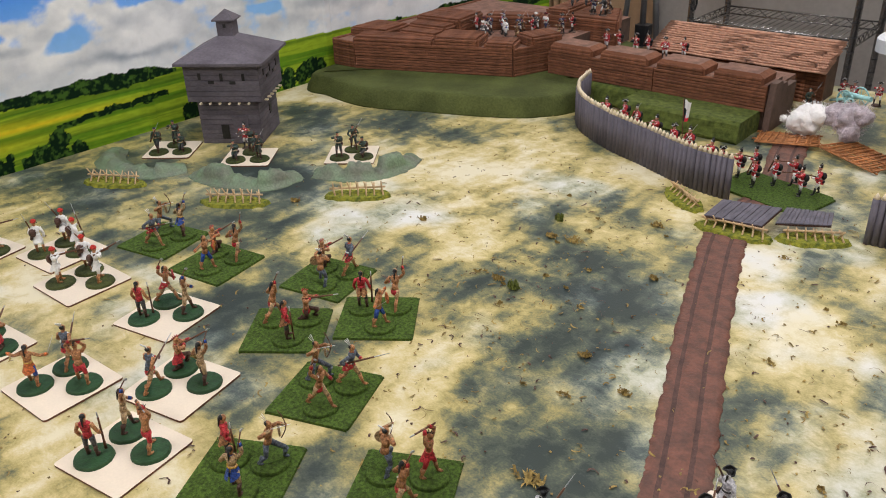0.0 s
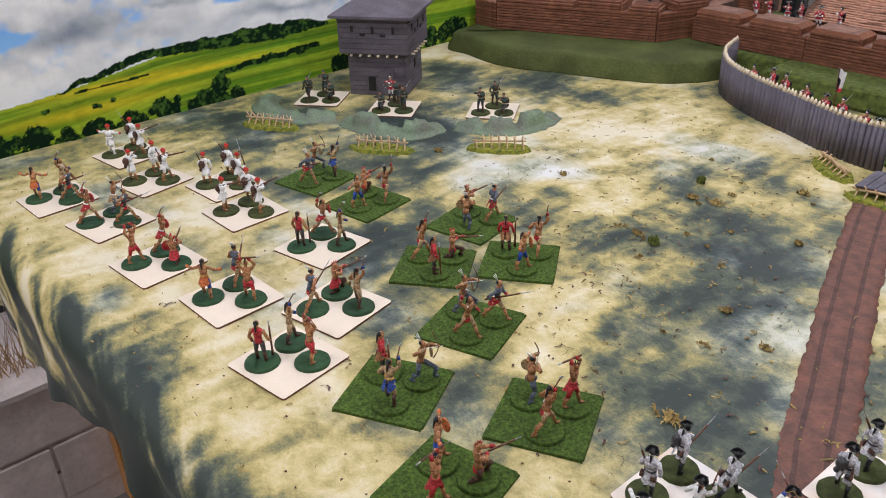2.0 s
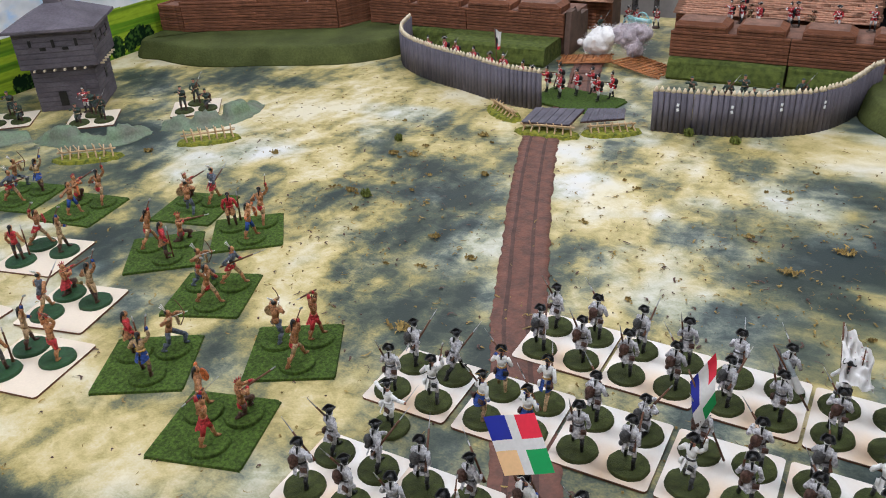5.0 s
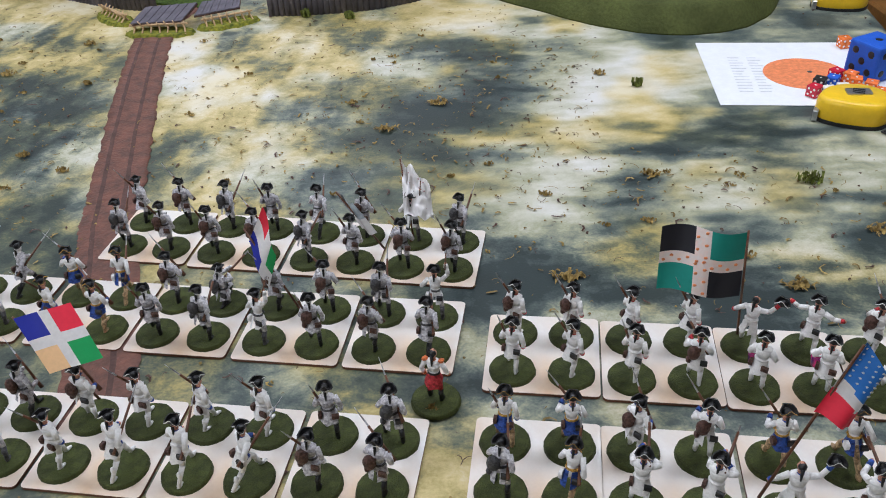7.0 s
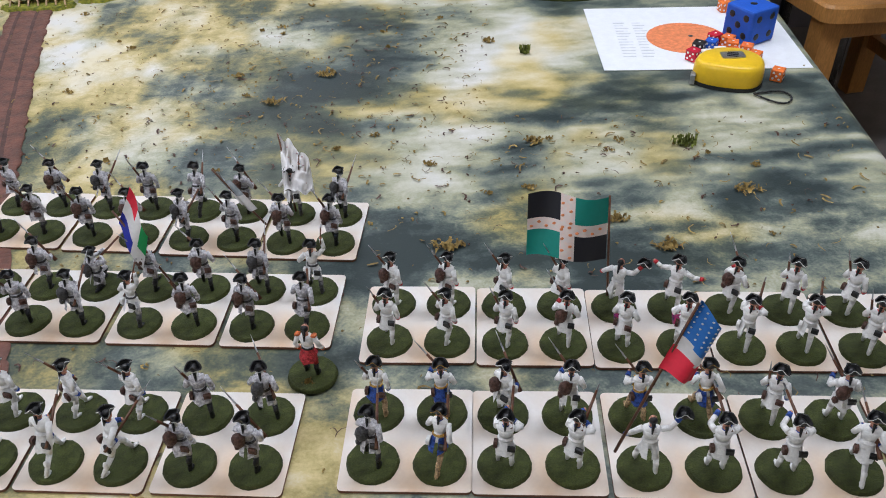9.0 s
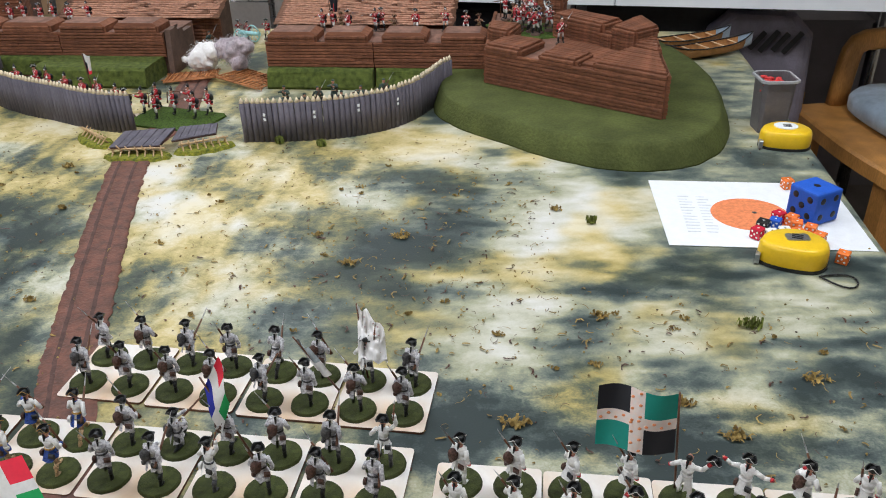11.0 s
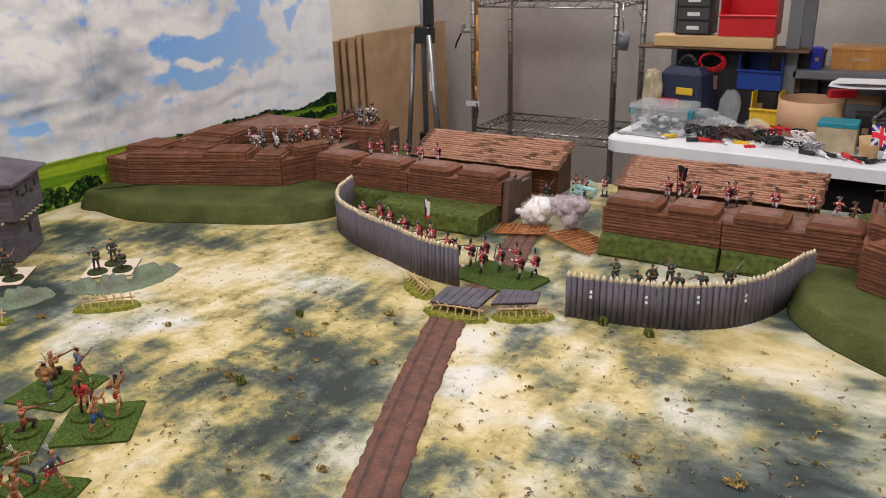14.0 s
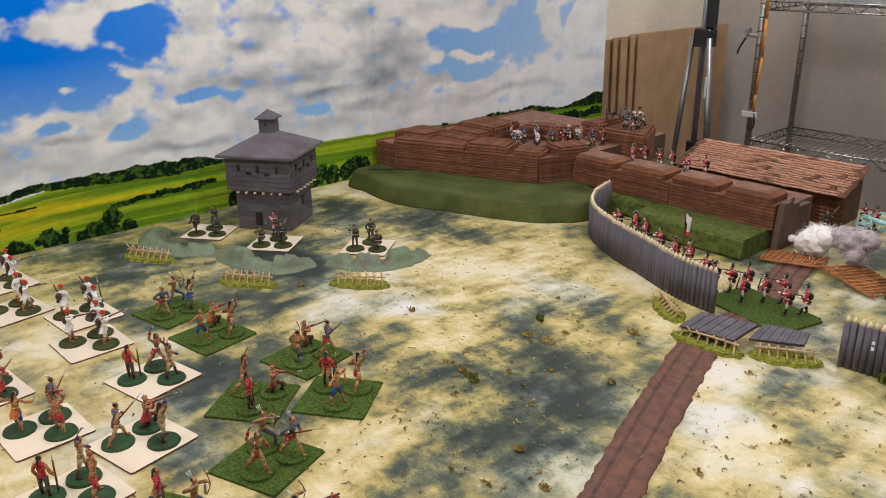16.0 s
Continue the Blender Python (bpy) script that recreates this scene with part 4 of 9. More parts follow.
RB = [(0.412, 1.378), (0.735, 1.186), (0.737, 1.43), (0.60, 1.63), (0.412, 1.70)]
bastion(RB, [(4, 0), (0, 1), (1, 2), (2, 3)], 0.042, 0.104,
        [(along(RB[0], RB[1], 0.0, 0.2, 0.085), 0.104, 0.119), (along(RB[0], RB[1], 0.33, 0.52, 0.06), 0.104, 0.118),
         ([(0.618, 1.257), (0.735, 1.187), (0.735, 1.322), (0.688, 1.355)], 0.104, 0.1215), ([(0.525, 1.325), (0.616, 1.274), (0.686, 1.357), (0.565, 1.462)], 0.104, 0.108),
         (along((0.545, 1.495), (0.695, 1.362), 0.0, 0.6, 0.055), 0.104, 0.151), (along((0.545, 1.495), (0.695, 1.362), 0.6, 0.74, 0.05), 0.104, 0.136),
         ([(0.657, 1.400), (0.695, 1.363), (0.736, 1.402), (0.716, 1.485)], 0.104, 0.15), ([(0.697, 1.360), (0.735, 1.324), (0.736, 1.398), (0.72, 1.384)], 0.104, 0.13),
         ([(0.508, 1.605), (0.556, 1.595), (0.566, 1.64), (0.518, 1.65)], 0.104, 0.166), ([(0.413, 1.46), (0.45, 1.435), (0.47, 1.50), (0.413, 1.52)], 0.104, 0.13)],
        "brown log bastion with merlons on a green mound", rng)
LB = [(-1.345, 1.30), (-1.27, 1.302), (-0.9, 1.457), (-0.853, 1.585), (-0.853, 1.93), (-1.345, 1.93)]
bastion(LB, [(0, 1), (1, 2), (2, 3), (5, 0)], 0.042, 0.104,
        [(along(LB[1], LB[2], 0.0, 0.5, 0.06), 0.104, 0.119), (along(LB[1], LB[2], 0.53, 0.78, 0.085), 0.104, 0.126), (along(LB[1], LB[2], 0.84, 1.0, 0.065), 0.104, 0.118), (along(LB[2], LB[3], 0.42, 1.0, 0.06), 0.104, 0.126),
         ([(-1.2, 1.395), (-1.1, 1.408), (-1.105, 1.45), (-1.21, 1.44)], 0.104, 0.126), ([(-1.21, 1.441), (-1.105, 1.451), (-1.11, 1.5), (-1.22, 1.49)], 0.104, 0.134), ([(-1.225, 1.491), (-1.1, 1.501), (-1.115, 1.61), (-1.235, 1.6)], 0.104, 0.144),
         ([(-1.09, 1.602), (-0.968, 1.662), (-0.985, 1.702), (-1.11, 1.645)], 0.104, 0.14), ([(-1.34, 1.36), (-1.24, 1.38), (-1.25, 1.47), (-1.34, 1.46)], 0.104, 0.124),
         ([(-0.972, 1.72), (-0.785, 1.735), (-0.85, 1.865), (-0.985, 1.86)], 0.044, 0.136), ([(-0.982, 1.725), (-0.93, 1.73), (-0.94, 1.862), (-0.99, 1.858)], 0.136, 0.147)],
        "brown log bastion stepped up towards its back beside the backdrop", rng)

# ---- palisades ----
bmp = bmesh.new()
tube(bmp, (0, 0, 0), (0, 0, 0.074), 0.0056, 0.0054, 7, 0)
tube(bmp, (0, 0, 0.074), (0, 0, 0.083), 0.0051, 0.001, 7, 1)
POST = to_mesh("post", bmp, (M_SLATE, M_PALE_TIP))


def palisade(pts, label, rng, tags=()):
    pts = [Vector(p) for p in pts]
    fine = []
    for i in range(len(pts) - 1):
        p0, p1, p2, p3 = pts[max(i - 1, 0)], pts[i], pts[i + 1], pts[min(i + 2, len(pts) - 1)]
        for s in range(20):
            t = s / 20
            fine.append(0.5 * ((2 * p1) + (p2 - p0) * t + (2 * p0 - 5 * p1 + 4 * p2 - p3) * t * t + (3 * p1 - p0 - 3 * p2 + p3) * t ** 3))
    fine.append(pts[-1])
    root = place("palisade", pose(fine[0].x, fine[0].y, 0))
    left, run = 0.0, []
    for a, b in zip(fine, fine[1:]):
        length = (b - a).length
        while left <= length:
            run.append(a + (b - a) * (left / length))
            left += 0.0099
        left -= length
    for p in run:
        ob = new("post", POST)
        ob.parent = root
        ob.matrix_basis = pose(p.x - fine[0].x, p.y - fine[0].y, rng.uniform(-0.001, 0.0006), rng.uniform(-0.8, 0.8), rng.uniform(-0.8, 0.8), rng.uniform(0, 360))
    for k, zz in tags:
        p, q = run[k], run[k + 1]
        d = (q - p).normalized()
        for dz in (0.0, 0.009):
            bm = bmesh.new()
            box(bm, (0, 0, 0), (0.0042, 0.0008, 0.0055), 0, 0.0003)
            part("paper_tag", bm, M_PAPER, root, "small white paper tag", m=pose(p.x - fine[0].x + d.y * 0.0062, p.y - fine[0].y - d.x * 0.0062, zz + dz, 0, 8 if dz else -12, math.degrees(math.atan2(d.y, d.x))))
    return tagged(root, label, "palisade")


palisade([(-0.012, 1.143), (0.05, 1.148), (0.12, 1.161), (0.18, 1.182), (0.237, 1.22), (0.272, 1.266), (0.298, 1.325), (0.315, 1.39), (0.335, 1.43)], "curved palisade of grey sharpened stakes with pale tips", rng, ((4, 0.044), (13, 0.046), (21, 0.05), (29, 0.046)))
palisade([(-0.244, 1.172), (-0.29, 1.178), (-0.345, 1.193), (-0.433, 1.23), (-0.521, 1.264), (-0.608, 1.314), (-0.655, 1.36), (-0.69, 1.42), (-0.713, 1.5)], "curved palisade of blue-grey sharpened stakes beside the gate", rng)

# ---- barns ----
bms = bmesh.new()
# one rough wavy course, thick at its lower edge
course = []
for i in range(10):
    x = -0.5 + i / 9
    dy, dz = 0.001 * math.sin(i * 2.3) + 0.0005 * math.sin(i * 5.1), 0.0006 * math.sin(i * 1.7 + 1)
    course.append([bms.verts.new((x, y, z)) for y, z in ((-0.0058 + dy, -0.002 + dz), (-0.0056 + dy, 0.002 + dz), (0.011, -0.0004 + dz * 0.5), (0.011, -0.003))])
for p, q in zip(course, course[1:]):
    for i in range(4):
        face(bms, (p[i], p[(i + 1) % 4], q[(i + 1) % 4], q[i]), 0, True)
face(bms, course[0]), face(bms, course[-1])
bmesh.ops.recalc_face_normals(bms, faces=bms.faces[:])
SHINGLE = to_mesh("shingle", bms, M_SHINGLE)
bml = bmesh.new()
tube(bml, (-0.5, 0, 0), (0.5, 0, 0), 0.0045, 0.0045, 8, 0)
LOG = to_mesh("log", bml, M_LOG)


def barn(x0, x1, yf, yb, eave, ridge, label, rng, door=None):
    """A lean-to of logs: low in front, its shingled roof rising to the back wall."""
    cx, cy = (x0 + x1) / 2, (yf + yb) / 2
    root = place("log_barn", pose(cx, cy, 0))
    w, d = x1 - x0, yb - yf
    bm = bmesh.new()
    pts = [(-d / 2 + 0.014, 0), (d / 2 - 0.002, 0), (d / 2 - 0.002, ridge - 0.003), (-d / 2 + 0.014, eave - 0.003)]
    a = [bm.verts.new((-w / 2 + 0.006, y, z)) for y, z in pts]
    b = [bm.verts.new((w / 2 - 0.006, y, z)) for y, z in pts]
    for i in range(4):
        face(bm, (a[i], b[i], b[(i + 1) % 4], a[(i + 1) % 4]))
    face(bm, a), face(bm, b[::-1])
    bmesh.ops.recalc_face_normals(bm, faces=bm.faces[:])
    part("body", bm, M_GREYEND, root)
    rows = int(eave / 0.0086)
    for r in range(rows):
        z = 0.0045 + r * 0.0086
        spans = [(-w / 2, w / 2)]
        if door and z < door[2]:
            spans = [(-w / 2, door[0] - cx), (door[1] - cx, w / 2)]
        for s, e in spans:
            ob = new("log", LOG)
            ob.parent, ob.matrix_basis = root, pose((s + e) / 2, -d / 2 + 0.012, z) @ Matrix.Diagonal((e - s, 1, 1, 1))
    if door:
        bm = bmesh.new()
        box(bm, (0, 0, 0), (door[1] - door[0], 0.003, door[2]))
        part("door_opening", bm, M_BLACK, root, "dark open doorway", m=pose((door[0] + door[1]) / 2 - cx, -d / 2 + 0.012, door[2] / 2))
    run = math.hypot(d + 0.01, ridge - eave)
    tilt = math.degrees(math.atan2(ridge - eave, d + 0.01))
    k = int(run / 0.0092)
    for r in range(k + 1):
        f = r / k
        y, z = -d / 2 - 0.006 + (d + 0.004) * f, eave + (ridge - eave) * f + 0.003
        s = -w / 2 - 0.003
        while s < w / 2 + 0.002:
            e = min(w / 2 + 0.003 + rng.uniform(-0.002, 0.003), s + rng.uniform(0.12, 0.26))
            ob = new("shingle", SHINGLE)
            ob.parent = root
            ob.matrix_basis = pose((s + e) / 2, y, z + rng.uniform(0, 0.0007), tilt - 15, rng.uniform(-0.2, 0.2), rng.uniform(-0.4, 0.4)) @ Matrix.Diagonal((e - s - 0.0008, 1, 1, 1))
            s = e + 0.0001
    return tagged(root, label, "barn")


barn(-0.705, -0.287, 1.765, 1.874, 0.074, 0.117, "brown log barn with a shingled red-brown roof and open door", rng, (-0.42, -0.385, 0.055))
barn(-0.108, 0.313, 1.675, 1.79, 0.082, 0.121, "brown log barn with a weathered pinkish shingle roof", rng)

# ---- blockhouse ----


def blockhouse():
    root = place("blockhouse", pose(-1.203, 0.891, 0, 0, 0, 35.4))
    s = 0.124

    def storey(name, half, z0, z1, rows):
        bm = bmesh.new()
        box(bm, (0, 0, (z0 + z1) / 2), (half * 2 - 0.004, half * 2 - 0.004, z1 - z0))
        ob = part(name, bm, M_HOUSE, root)
        hh = (z1 - z0) / rows
        for r in range(rows):
            for k in range(4):
                bm = bmesh.new()
                box(bm, (0, -half, z0 + (r + 0.5) * hh), (half * 2 + 0.002, 0.004, hh * 0.96), 0, 0.0008)
                part("plank", bm, M_HOUSE, ob, m=pose(0, 0, 0, 0, 0, 90 * k))
        return ob

    low = storey("lower_storey", s / 2, 0.0, 0.093, 9)
    up = storey("upper_storey", s / 2 + 0.013, 0.093, 0.17, 7)
    for k in range(4):
        for i in range(6):
            bm = bmesh.new()
            box(bm, (-0.05 + i * 0.02, -s / 2 - 0.0165, 0.0905), (0.0034, 0.008, 0.0034))
            part("beam_end", bm, M_PALE_TIP, root, "pale cut beam end", m=pose(0, 0, 0, 0, 0, 90 * k))
        for x, z, w, h in ((-0.045, 0.146, 0.006, 0.013), (0.0, 0.144, 0.006, 0.016), (0.045, 0.144, 0.006, 0.015), (-0.022, 0.134, 0.012, 0.006), (0.022, 0.133, 0.012, 0.006)):
            bm = bmesh.new()
            box(bm, (x, -s / 2 - 0.0152, z), (w, 0.002, h))
            part("loophole", bm, M_BLACK, up, "dark slot", m=pose(0, 0, 0, 0, 0, 90 * k))
    for k, x, z, w, h in ((0, -0.012, 0.026, 0.016, 0.03), (1, 0.01, 0.055, 0.012, 0.022)):
        bm = bmesh.new()
        box(bm, (x, -s / 2 - 0.0022, z), (w, 0.002, h))
        part("window_opening", bm, M_BLACK, low, "dark opening", m=pose(0, 0, 0, 0, 0, 90 * k))
    bm = bmesh.new()
    box(bm, (0.022, -s / 2 - 0.003, 0.03), (0.032, 0.003, 0.058), 0, 0.0005)
    part("door", bm, M_HOUSE, low)
    bm = bmesh.new()
    e = s / 2 + 0.0286
    prism(bm, rect(0, 0, 2 * e, 2 * e), 0.169, 0.1745)
    lo = [bm.verts.new((x * e, y * e, 0.1745)) for x, y in ((-1, -1), (1, -1), (1, 1), (-1, 1))]
    hi = [bm.verts.new((x * 0.014, y * 0.014, 0.213)) for x, y in ((-1, -1), (1, -1), (1, 1), (-1, 1))]
    for i in range(4):
        face(bm, (lo[i], lo[(i + 1) % 4], hi[(i + 1) % 4], hi[i]))
    face(bm, hi)
    part("roof", bm, M_HOUSE, root)
    bm = bmesh.new()
    box(bm, (0, 0, 0.2245), (0.033, 0.033, 0.036))
    cup = part("cupola", bm, M_HOUSE, root)
    bm = bmesh.new()
    box(bm, (0, -0.0168, 0.232), (0.006, 0.001, 0.007))
    part("opening", bm, M_BLACK, cup, "dark opening")
    bm = bmesh.new()
    prism(bm, rect(0, 0, 0.046, 0.046), 0.242, 0.2445)
    lo = [bm.verts.new((x * 0.023, y * 0.023, 0.2445)) for x, y in ((-1, -1), (1, -1), (1, 1), (-1, 1))]
    ap = bm.verts.new((0, 0, 0.263))
    for i in range(4):
        face(bm, (lo[i], lo[(i + 1) % 4], ap))
    part("cupola_roof", bm, M_HOUSE, cup)
    return tagged(root, "grey plank blockhouse with overhanging upper storey and cupola", "blockhouse")


blockhouse()

# ---- road ----


def road_strip(pts, w, label):
    bm = bmesh.new()
    fine = []
    P = [Vector(p) for p in pts]
    for i in range(len(P) - 1):
        for s in range(24):
            fine.append(P[i].lerp(P[i + 1], s / 24))
    fine.append(P[-1])
    rows = []
    offs = [-0.5, -0.485, -0.3, -0.26, -0.22, 0.0, 0.12, 0.16, 0.2, 0.35, 0.485, 0.5]
    lift = [0.0, 0.0022, 0.0026, 0.0012, 0.0026, 0.003, 0.0026, 0.0012, 0.0026, 0.0028, 0.0022, 0.0]
    for i, p in enumerate(fine):
        d = (fine[min(i + 1, len(fine) - 1)] - fine[max(i - 1, 0)]).normalized()
        n = Vector((d.y, -d.x))
        row = []
        for o, z in zip(offs, lift):
            e = 1 + (0.05 * noise.noise(Vector((i * 0.35, o * 9, 1)))) + (0.085 * noise.noise(Vector((i * 0.55, o, 5))) + 0.05 * noise.noise(Vector((i * 1.7, o, 8))) if abs(o) > 0.45 else 0)
            q = p + n * (o * w * e)
            zz = z + 0.0007 * noise.noise(Vector((q.x * 90, q.y * 90, 0)))
            if q.y < 0.53:
                zz *= 0.5  # trodden flat under the cards
            row.append(bm.verts.new((q.x, q.y, max(0.0006, zz))))
        rows.append(row)
    for a, b in zip(rows, rows[1:]):
        for i in range(len(a) - 1):
            face(bm, (a[i], a[i + 1], b[i + 1], b[i]), 1 if i in (2, 3, 6, 7) else 0, True)
    bmesh.ops.recalc_face_normals(bm, faces=bm.faces[:])
    return tagged(part("dirt_road", bm, (M_ROAD, M_RUT)), label, "road", kind="structure")


road_strip([(0.145, 0.15), (0.1, 0.27), (0.038, 0.407), (0.004, 0.482), (-0.022, 0.556), (-0.073, 0.692), (-0.135, 0.871), (-0.174, 0.993), (-0.187, 1.04)], 0.066, "brown rutted dirt road strip leading to the fort gate")
road_strip([(-0.2, 1.11), (-0.185, 1.25), (-0.235, 1.42), (-0.26, 1.55)], 0.065, "brown rutted dirt road strip through the fort gate")

# ---- toy soldiers ----
S = 0.0515


def hat_tricorn(bm, c, mi, trim):
    n = 18
    ring0, ring1, ring2, ring3 = [], [], [], []
    for i in range(n):
        a = 2 * math.pi * i / n
        w = math.cos(3 * (a - math.pi / 2))
        r = 0.108 + 0.03 * w
        up = 0.055 - 0.04 * w
        ca, sa = math.cos(a), math.sin(a)
        ring0.append(bm.verts.new((c[0] + 0.058 * ca, c[1] + 0.062 * sa, c[2] - 0.004)))
        ring1.append(bm.verts.new((c[0] + r * ca, c[1] + r * sa, c[2] + up)))
        ring2.append(bm.verts.new((c[0] + (r + 0.004) * ca, c[1] + (r + 0.004) * sa, c[2] + up + 0.018)))
        ring3.append(bm.verts.new((c[0] + (r - 0.016) * ca, c[1] + (r - 0.016) * sa, c[2] + up + 0.018)))
    for i in range(n):
        j = (i + 1) % n
        face(bm, (ring0[i], ring0[j], ring1[j], ring1[i]), mi, True)
        face(bm, (ring1[i], ring1[j], ring2[j], ring2[i]), trim, True)
        face(bm, (ring2[i], ring2[j], ring3[j], ring3[i]), mi, True)
    ell(bm, (c[0], c[1], c[2] + 0.008), (0.066, 0.07, 0.058), 8, 5, mi)


def soldier(name, mats, stance="march", hat="tricorn", arm="shoulder", coat=True, pack=None, disc=M_FLOCKDARK, extra=None, seed=0, disc_r=0.0198, weapon=True, bulk=1.0):
    """One toy figure with its round base, as one mesh. mats: skin, coat, legs, boots, hat, trim, cuff."""
    skin, cm, lm, bt, hm, tr, cuff = range(1, 8)
    PK, WD, ST, DR = 8, 9, 10, 11
    rn = random.Random(seed)
    bm = bmesh.new()
    drop, lean = 0.0, 0.0
    if stance == "march":
        feet, knee = ((-0.09, 0.15), (0.085, -0.13)), 0.03
    elif stance == "stand":
        feet, knee = ((-0.1, 0.03), (0.1, -0.03)), 0.0
    elif stance == "run":
        feet, knee, lean = ((-0.05, 0.26), (0.06, -0.3)), 0.06, 0.08
    elif stance == "wide":
        feet, knee, lean = ((-0.13, 0.12), (0.13, -0.12)), 0.02, 0.03
    elif stance == "lunge":
        feet, knee, lean, drop = ((-0.13, 0.3), (0.11, -0.3)), 0.07, 0.13, 0.09
    elif stance == "stride":
        feet, knee, lean, drop = ((-0.16, 0.22), (0.15, -0.16)), 0.09, 0.06, 0.05
    else:
        feet, knee, drop = ((-0.08, 0.16), (0.08, -0.2)), 0.1, 0.22
    hip, sh = 0.47 - drop, 0.79 - drop
    for sx, (fx, fy) in zip((-1, 1), feet):
        h = (sx * 0.062, 0, hip)
        k = (fx * 0.9, fy * 0.5 + knee + (0.1 if drop and fy > 0 else 0), 0.25 - drop * (0.25 if fy > 0 else 0.95))
        f = (fx, fy, 0.035)
        tube(bm, h, k, 0.062, 0.044, 8, lm)
        tube(bm, k, f, 0.045, 0.03, 8, bt)
        ell(bm, ((k[0] + f[0]) / 2, (k[1] + f[1]) / 2 - 0.012, (k[2] + f[2]) / 2 + 0.03), (0.041, 0.043, 0.07), 7, 4, bt)
        ell(bm, (fx, fy + 0.04, 0.028), (0.036, 0.078, 0.03), 7, 4, bt)
    chest = (0, lean, sh - 0.03)
    tube(bm, (0, 0, hip - 0.01), (0, lean * 0.6, hip + 0.13), 0.092 * bulk, 0.08 * bulk, 10, cm, True, 0.8)
    tube(bm, (0, lean * 0.6, hip + 0.13), chest, 0.08 * bulk, 0.115 * bulk, 10, cm, True, 0.72)
    ell(bm, (0, lean, sh - 0.02), (0.122 * bulk, 0.078 * bulk, 0.056), 10, 5, cm)
    if coat:
        # skirts open in front, turned back, longer behind
        n = 14
        r0, r1 = [], []
        for i in range(n):
            a = math.pi / 2 + 2 * math.pi * (i + 0.5) / n
            back = 0.5 - 0.5 * math.sin(a)
            flare = 0.12 + 0.035 * back + 0.014 * math.sin(i * 2.4 + seed)
            r0.append(bm.verts.new((0.09 * math.cos(a), 0.074 * math.sin(a) + 0.3 * lean, hip + 0.09)))
            r1.append(bm.verts.new((flare * math.cos(a), (flare + 0.012) * math.sin(a) - 0.012, max(0.05, hip - 0.02 - 0.1 * back + 0.014 * math.sin(3.1 * i)))))
        for i in range(n):
            if i == n - 1 or (i == n // 2 - 1 and seed % 2):
                continue
            face(bm, (r0[i], r0[(i + 1) % n], r1[(i + 1) % n], r1[i]), cm if coat is True else coat, True)
        tube(bm, (0, lean * 0.3, hip + 0.085), (0, lean * 0.4, hip + 0.112), 0.102 * bulk, 0.099 * bulk, 10, tr, True, 0.82)
        # slung bags and cross belts
        if hat in ("tricorn", "mitre"):
            box(bm, (0.1, -0.115, hip + 0.0), (0.105, 0.05, 0.115), hm if seed % 3 else PK, 0.02)
            box(bm, (-0.125, -0.06, hip + 0.01), (0.05, 0.11, 0.12), cm if seed % 2 else PK, 0.022)
            for sx in (-1, 1):
                tube(bm, (sx * 0.085, lean + 0.06, sh), (-sx * 0.09, 0.075, hip + 0.1), 0.014, 0.014, 4, tr)
        tube(bm, (0, lean, sh - 0.005), (0, lean + 0.006, sh + 0.03), 0.062, 0.05, 9, cuff)
    tube(bm, (0, lean, sh), (0, lean + 0.01, sh + 0.07), 0.042, 0.04, 7, skin)
    hd = (0, lean + 0.018, sh + 0.125)
    ell(bm, hd, (0.058, 0.066, 0.076), 9, 6, skin)
    top = (hd[0], hd[1] - 0.005, hd[2] + 0.035)
    if hat == "tricorn":
        hat_tricorn(bm, top, hm, tr)
        tube(bm, (0, hd[1] - 0.06, hd[2]), (0, hd[1] - 0.09, hd[2] - 0.14), 0.024, 0.014, 6, hm)
    elif hat == "mitre":
        tube(bm, top, (top[0], top[1] - 0.02, top[2] + 0.11), 0.066, 0.05, 9, hm)
        ell(bm, (top[0], top[1] + 0.02, top[2] + 0.03), (0.055, 0.045, 0.04), 8, 4, tr)
        tube(bm, (top[0] + 0.03, top[1] - 0.01, top[2] + 0.1), (top[0] + 0.02, top[1] - 0.07, top[2] + 0.16), 0.02, 0.008, 5, hm)
    elif hat == "turban":
        ell(bm, (top[0], top[1], top[2] + 0.012), (0.086, 0.088, 0.055), 9, 5, hm)
        ell(bm, (top[0], top[1] - 0.005, top[2] + 0.05), (0.062, 0.062, 0.036), 8, 4, hm)
    elif hat == "hair":
        ell(bm, (top[0], top[1] - 0.02, top[2] - 0.015), (0.06, 0.058, 0.055), 8, 5, hm)
        tube(bm, (top[0], top[1] - 0.06, top[2] - 0.01), (top[0], top[1] - 0.1, top[2] - 0.2), 0.03, 0.012, 6, hm)
    elif hat == "feather":
        ell(bm, (top[0], top[1] - 0.02, top[2] - 0.015), (0.06, 0.058, 0.05), 8, 5, hm)
        for k in (-0.5, 0, 0.5):
            tube(bm, (top[0] + k * 0.03, top[1] - 0.03, top[2] + 0.02), (top[0] + k * 0.11, top[1] - 0.12, top[2] + 0.15), 0.012, 0.02, 5, tr, True, 0.3)
    elif hat == "roach":
        for k in range(5):
            a = radians(60 - 35 * k)
            tube(bm, (top[0], top[1] + 0.035 * math.sin(a), top[2] - 0.01 + 0.02 * math.cos(a)), (top[0], top[1] + 0.09 * math.sin(a), top[2] + 0.02 + 0.08 * math.cos(a)), 0.018, 0.006, 5, hm)
    elif hat == "cap":
        ell(bm, (top[0], top[1], top[2] + 0.0), (0.064, 0.068, 0.045), 8, 5, hm)

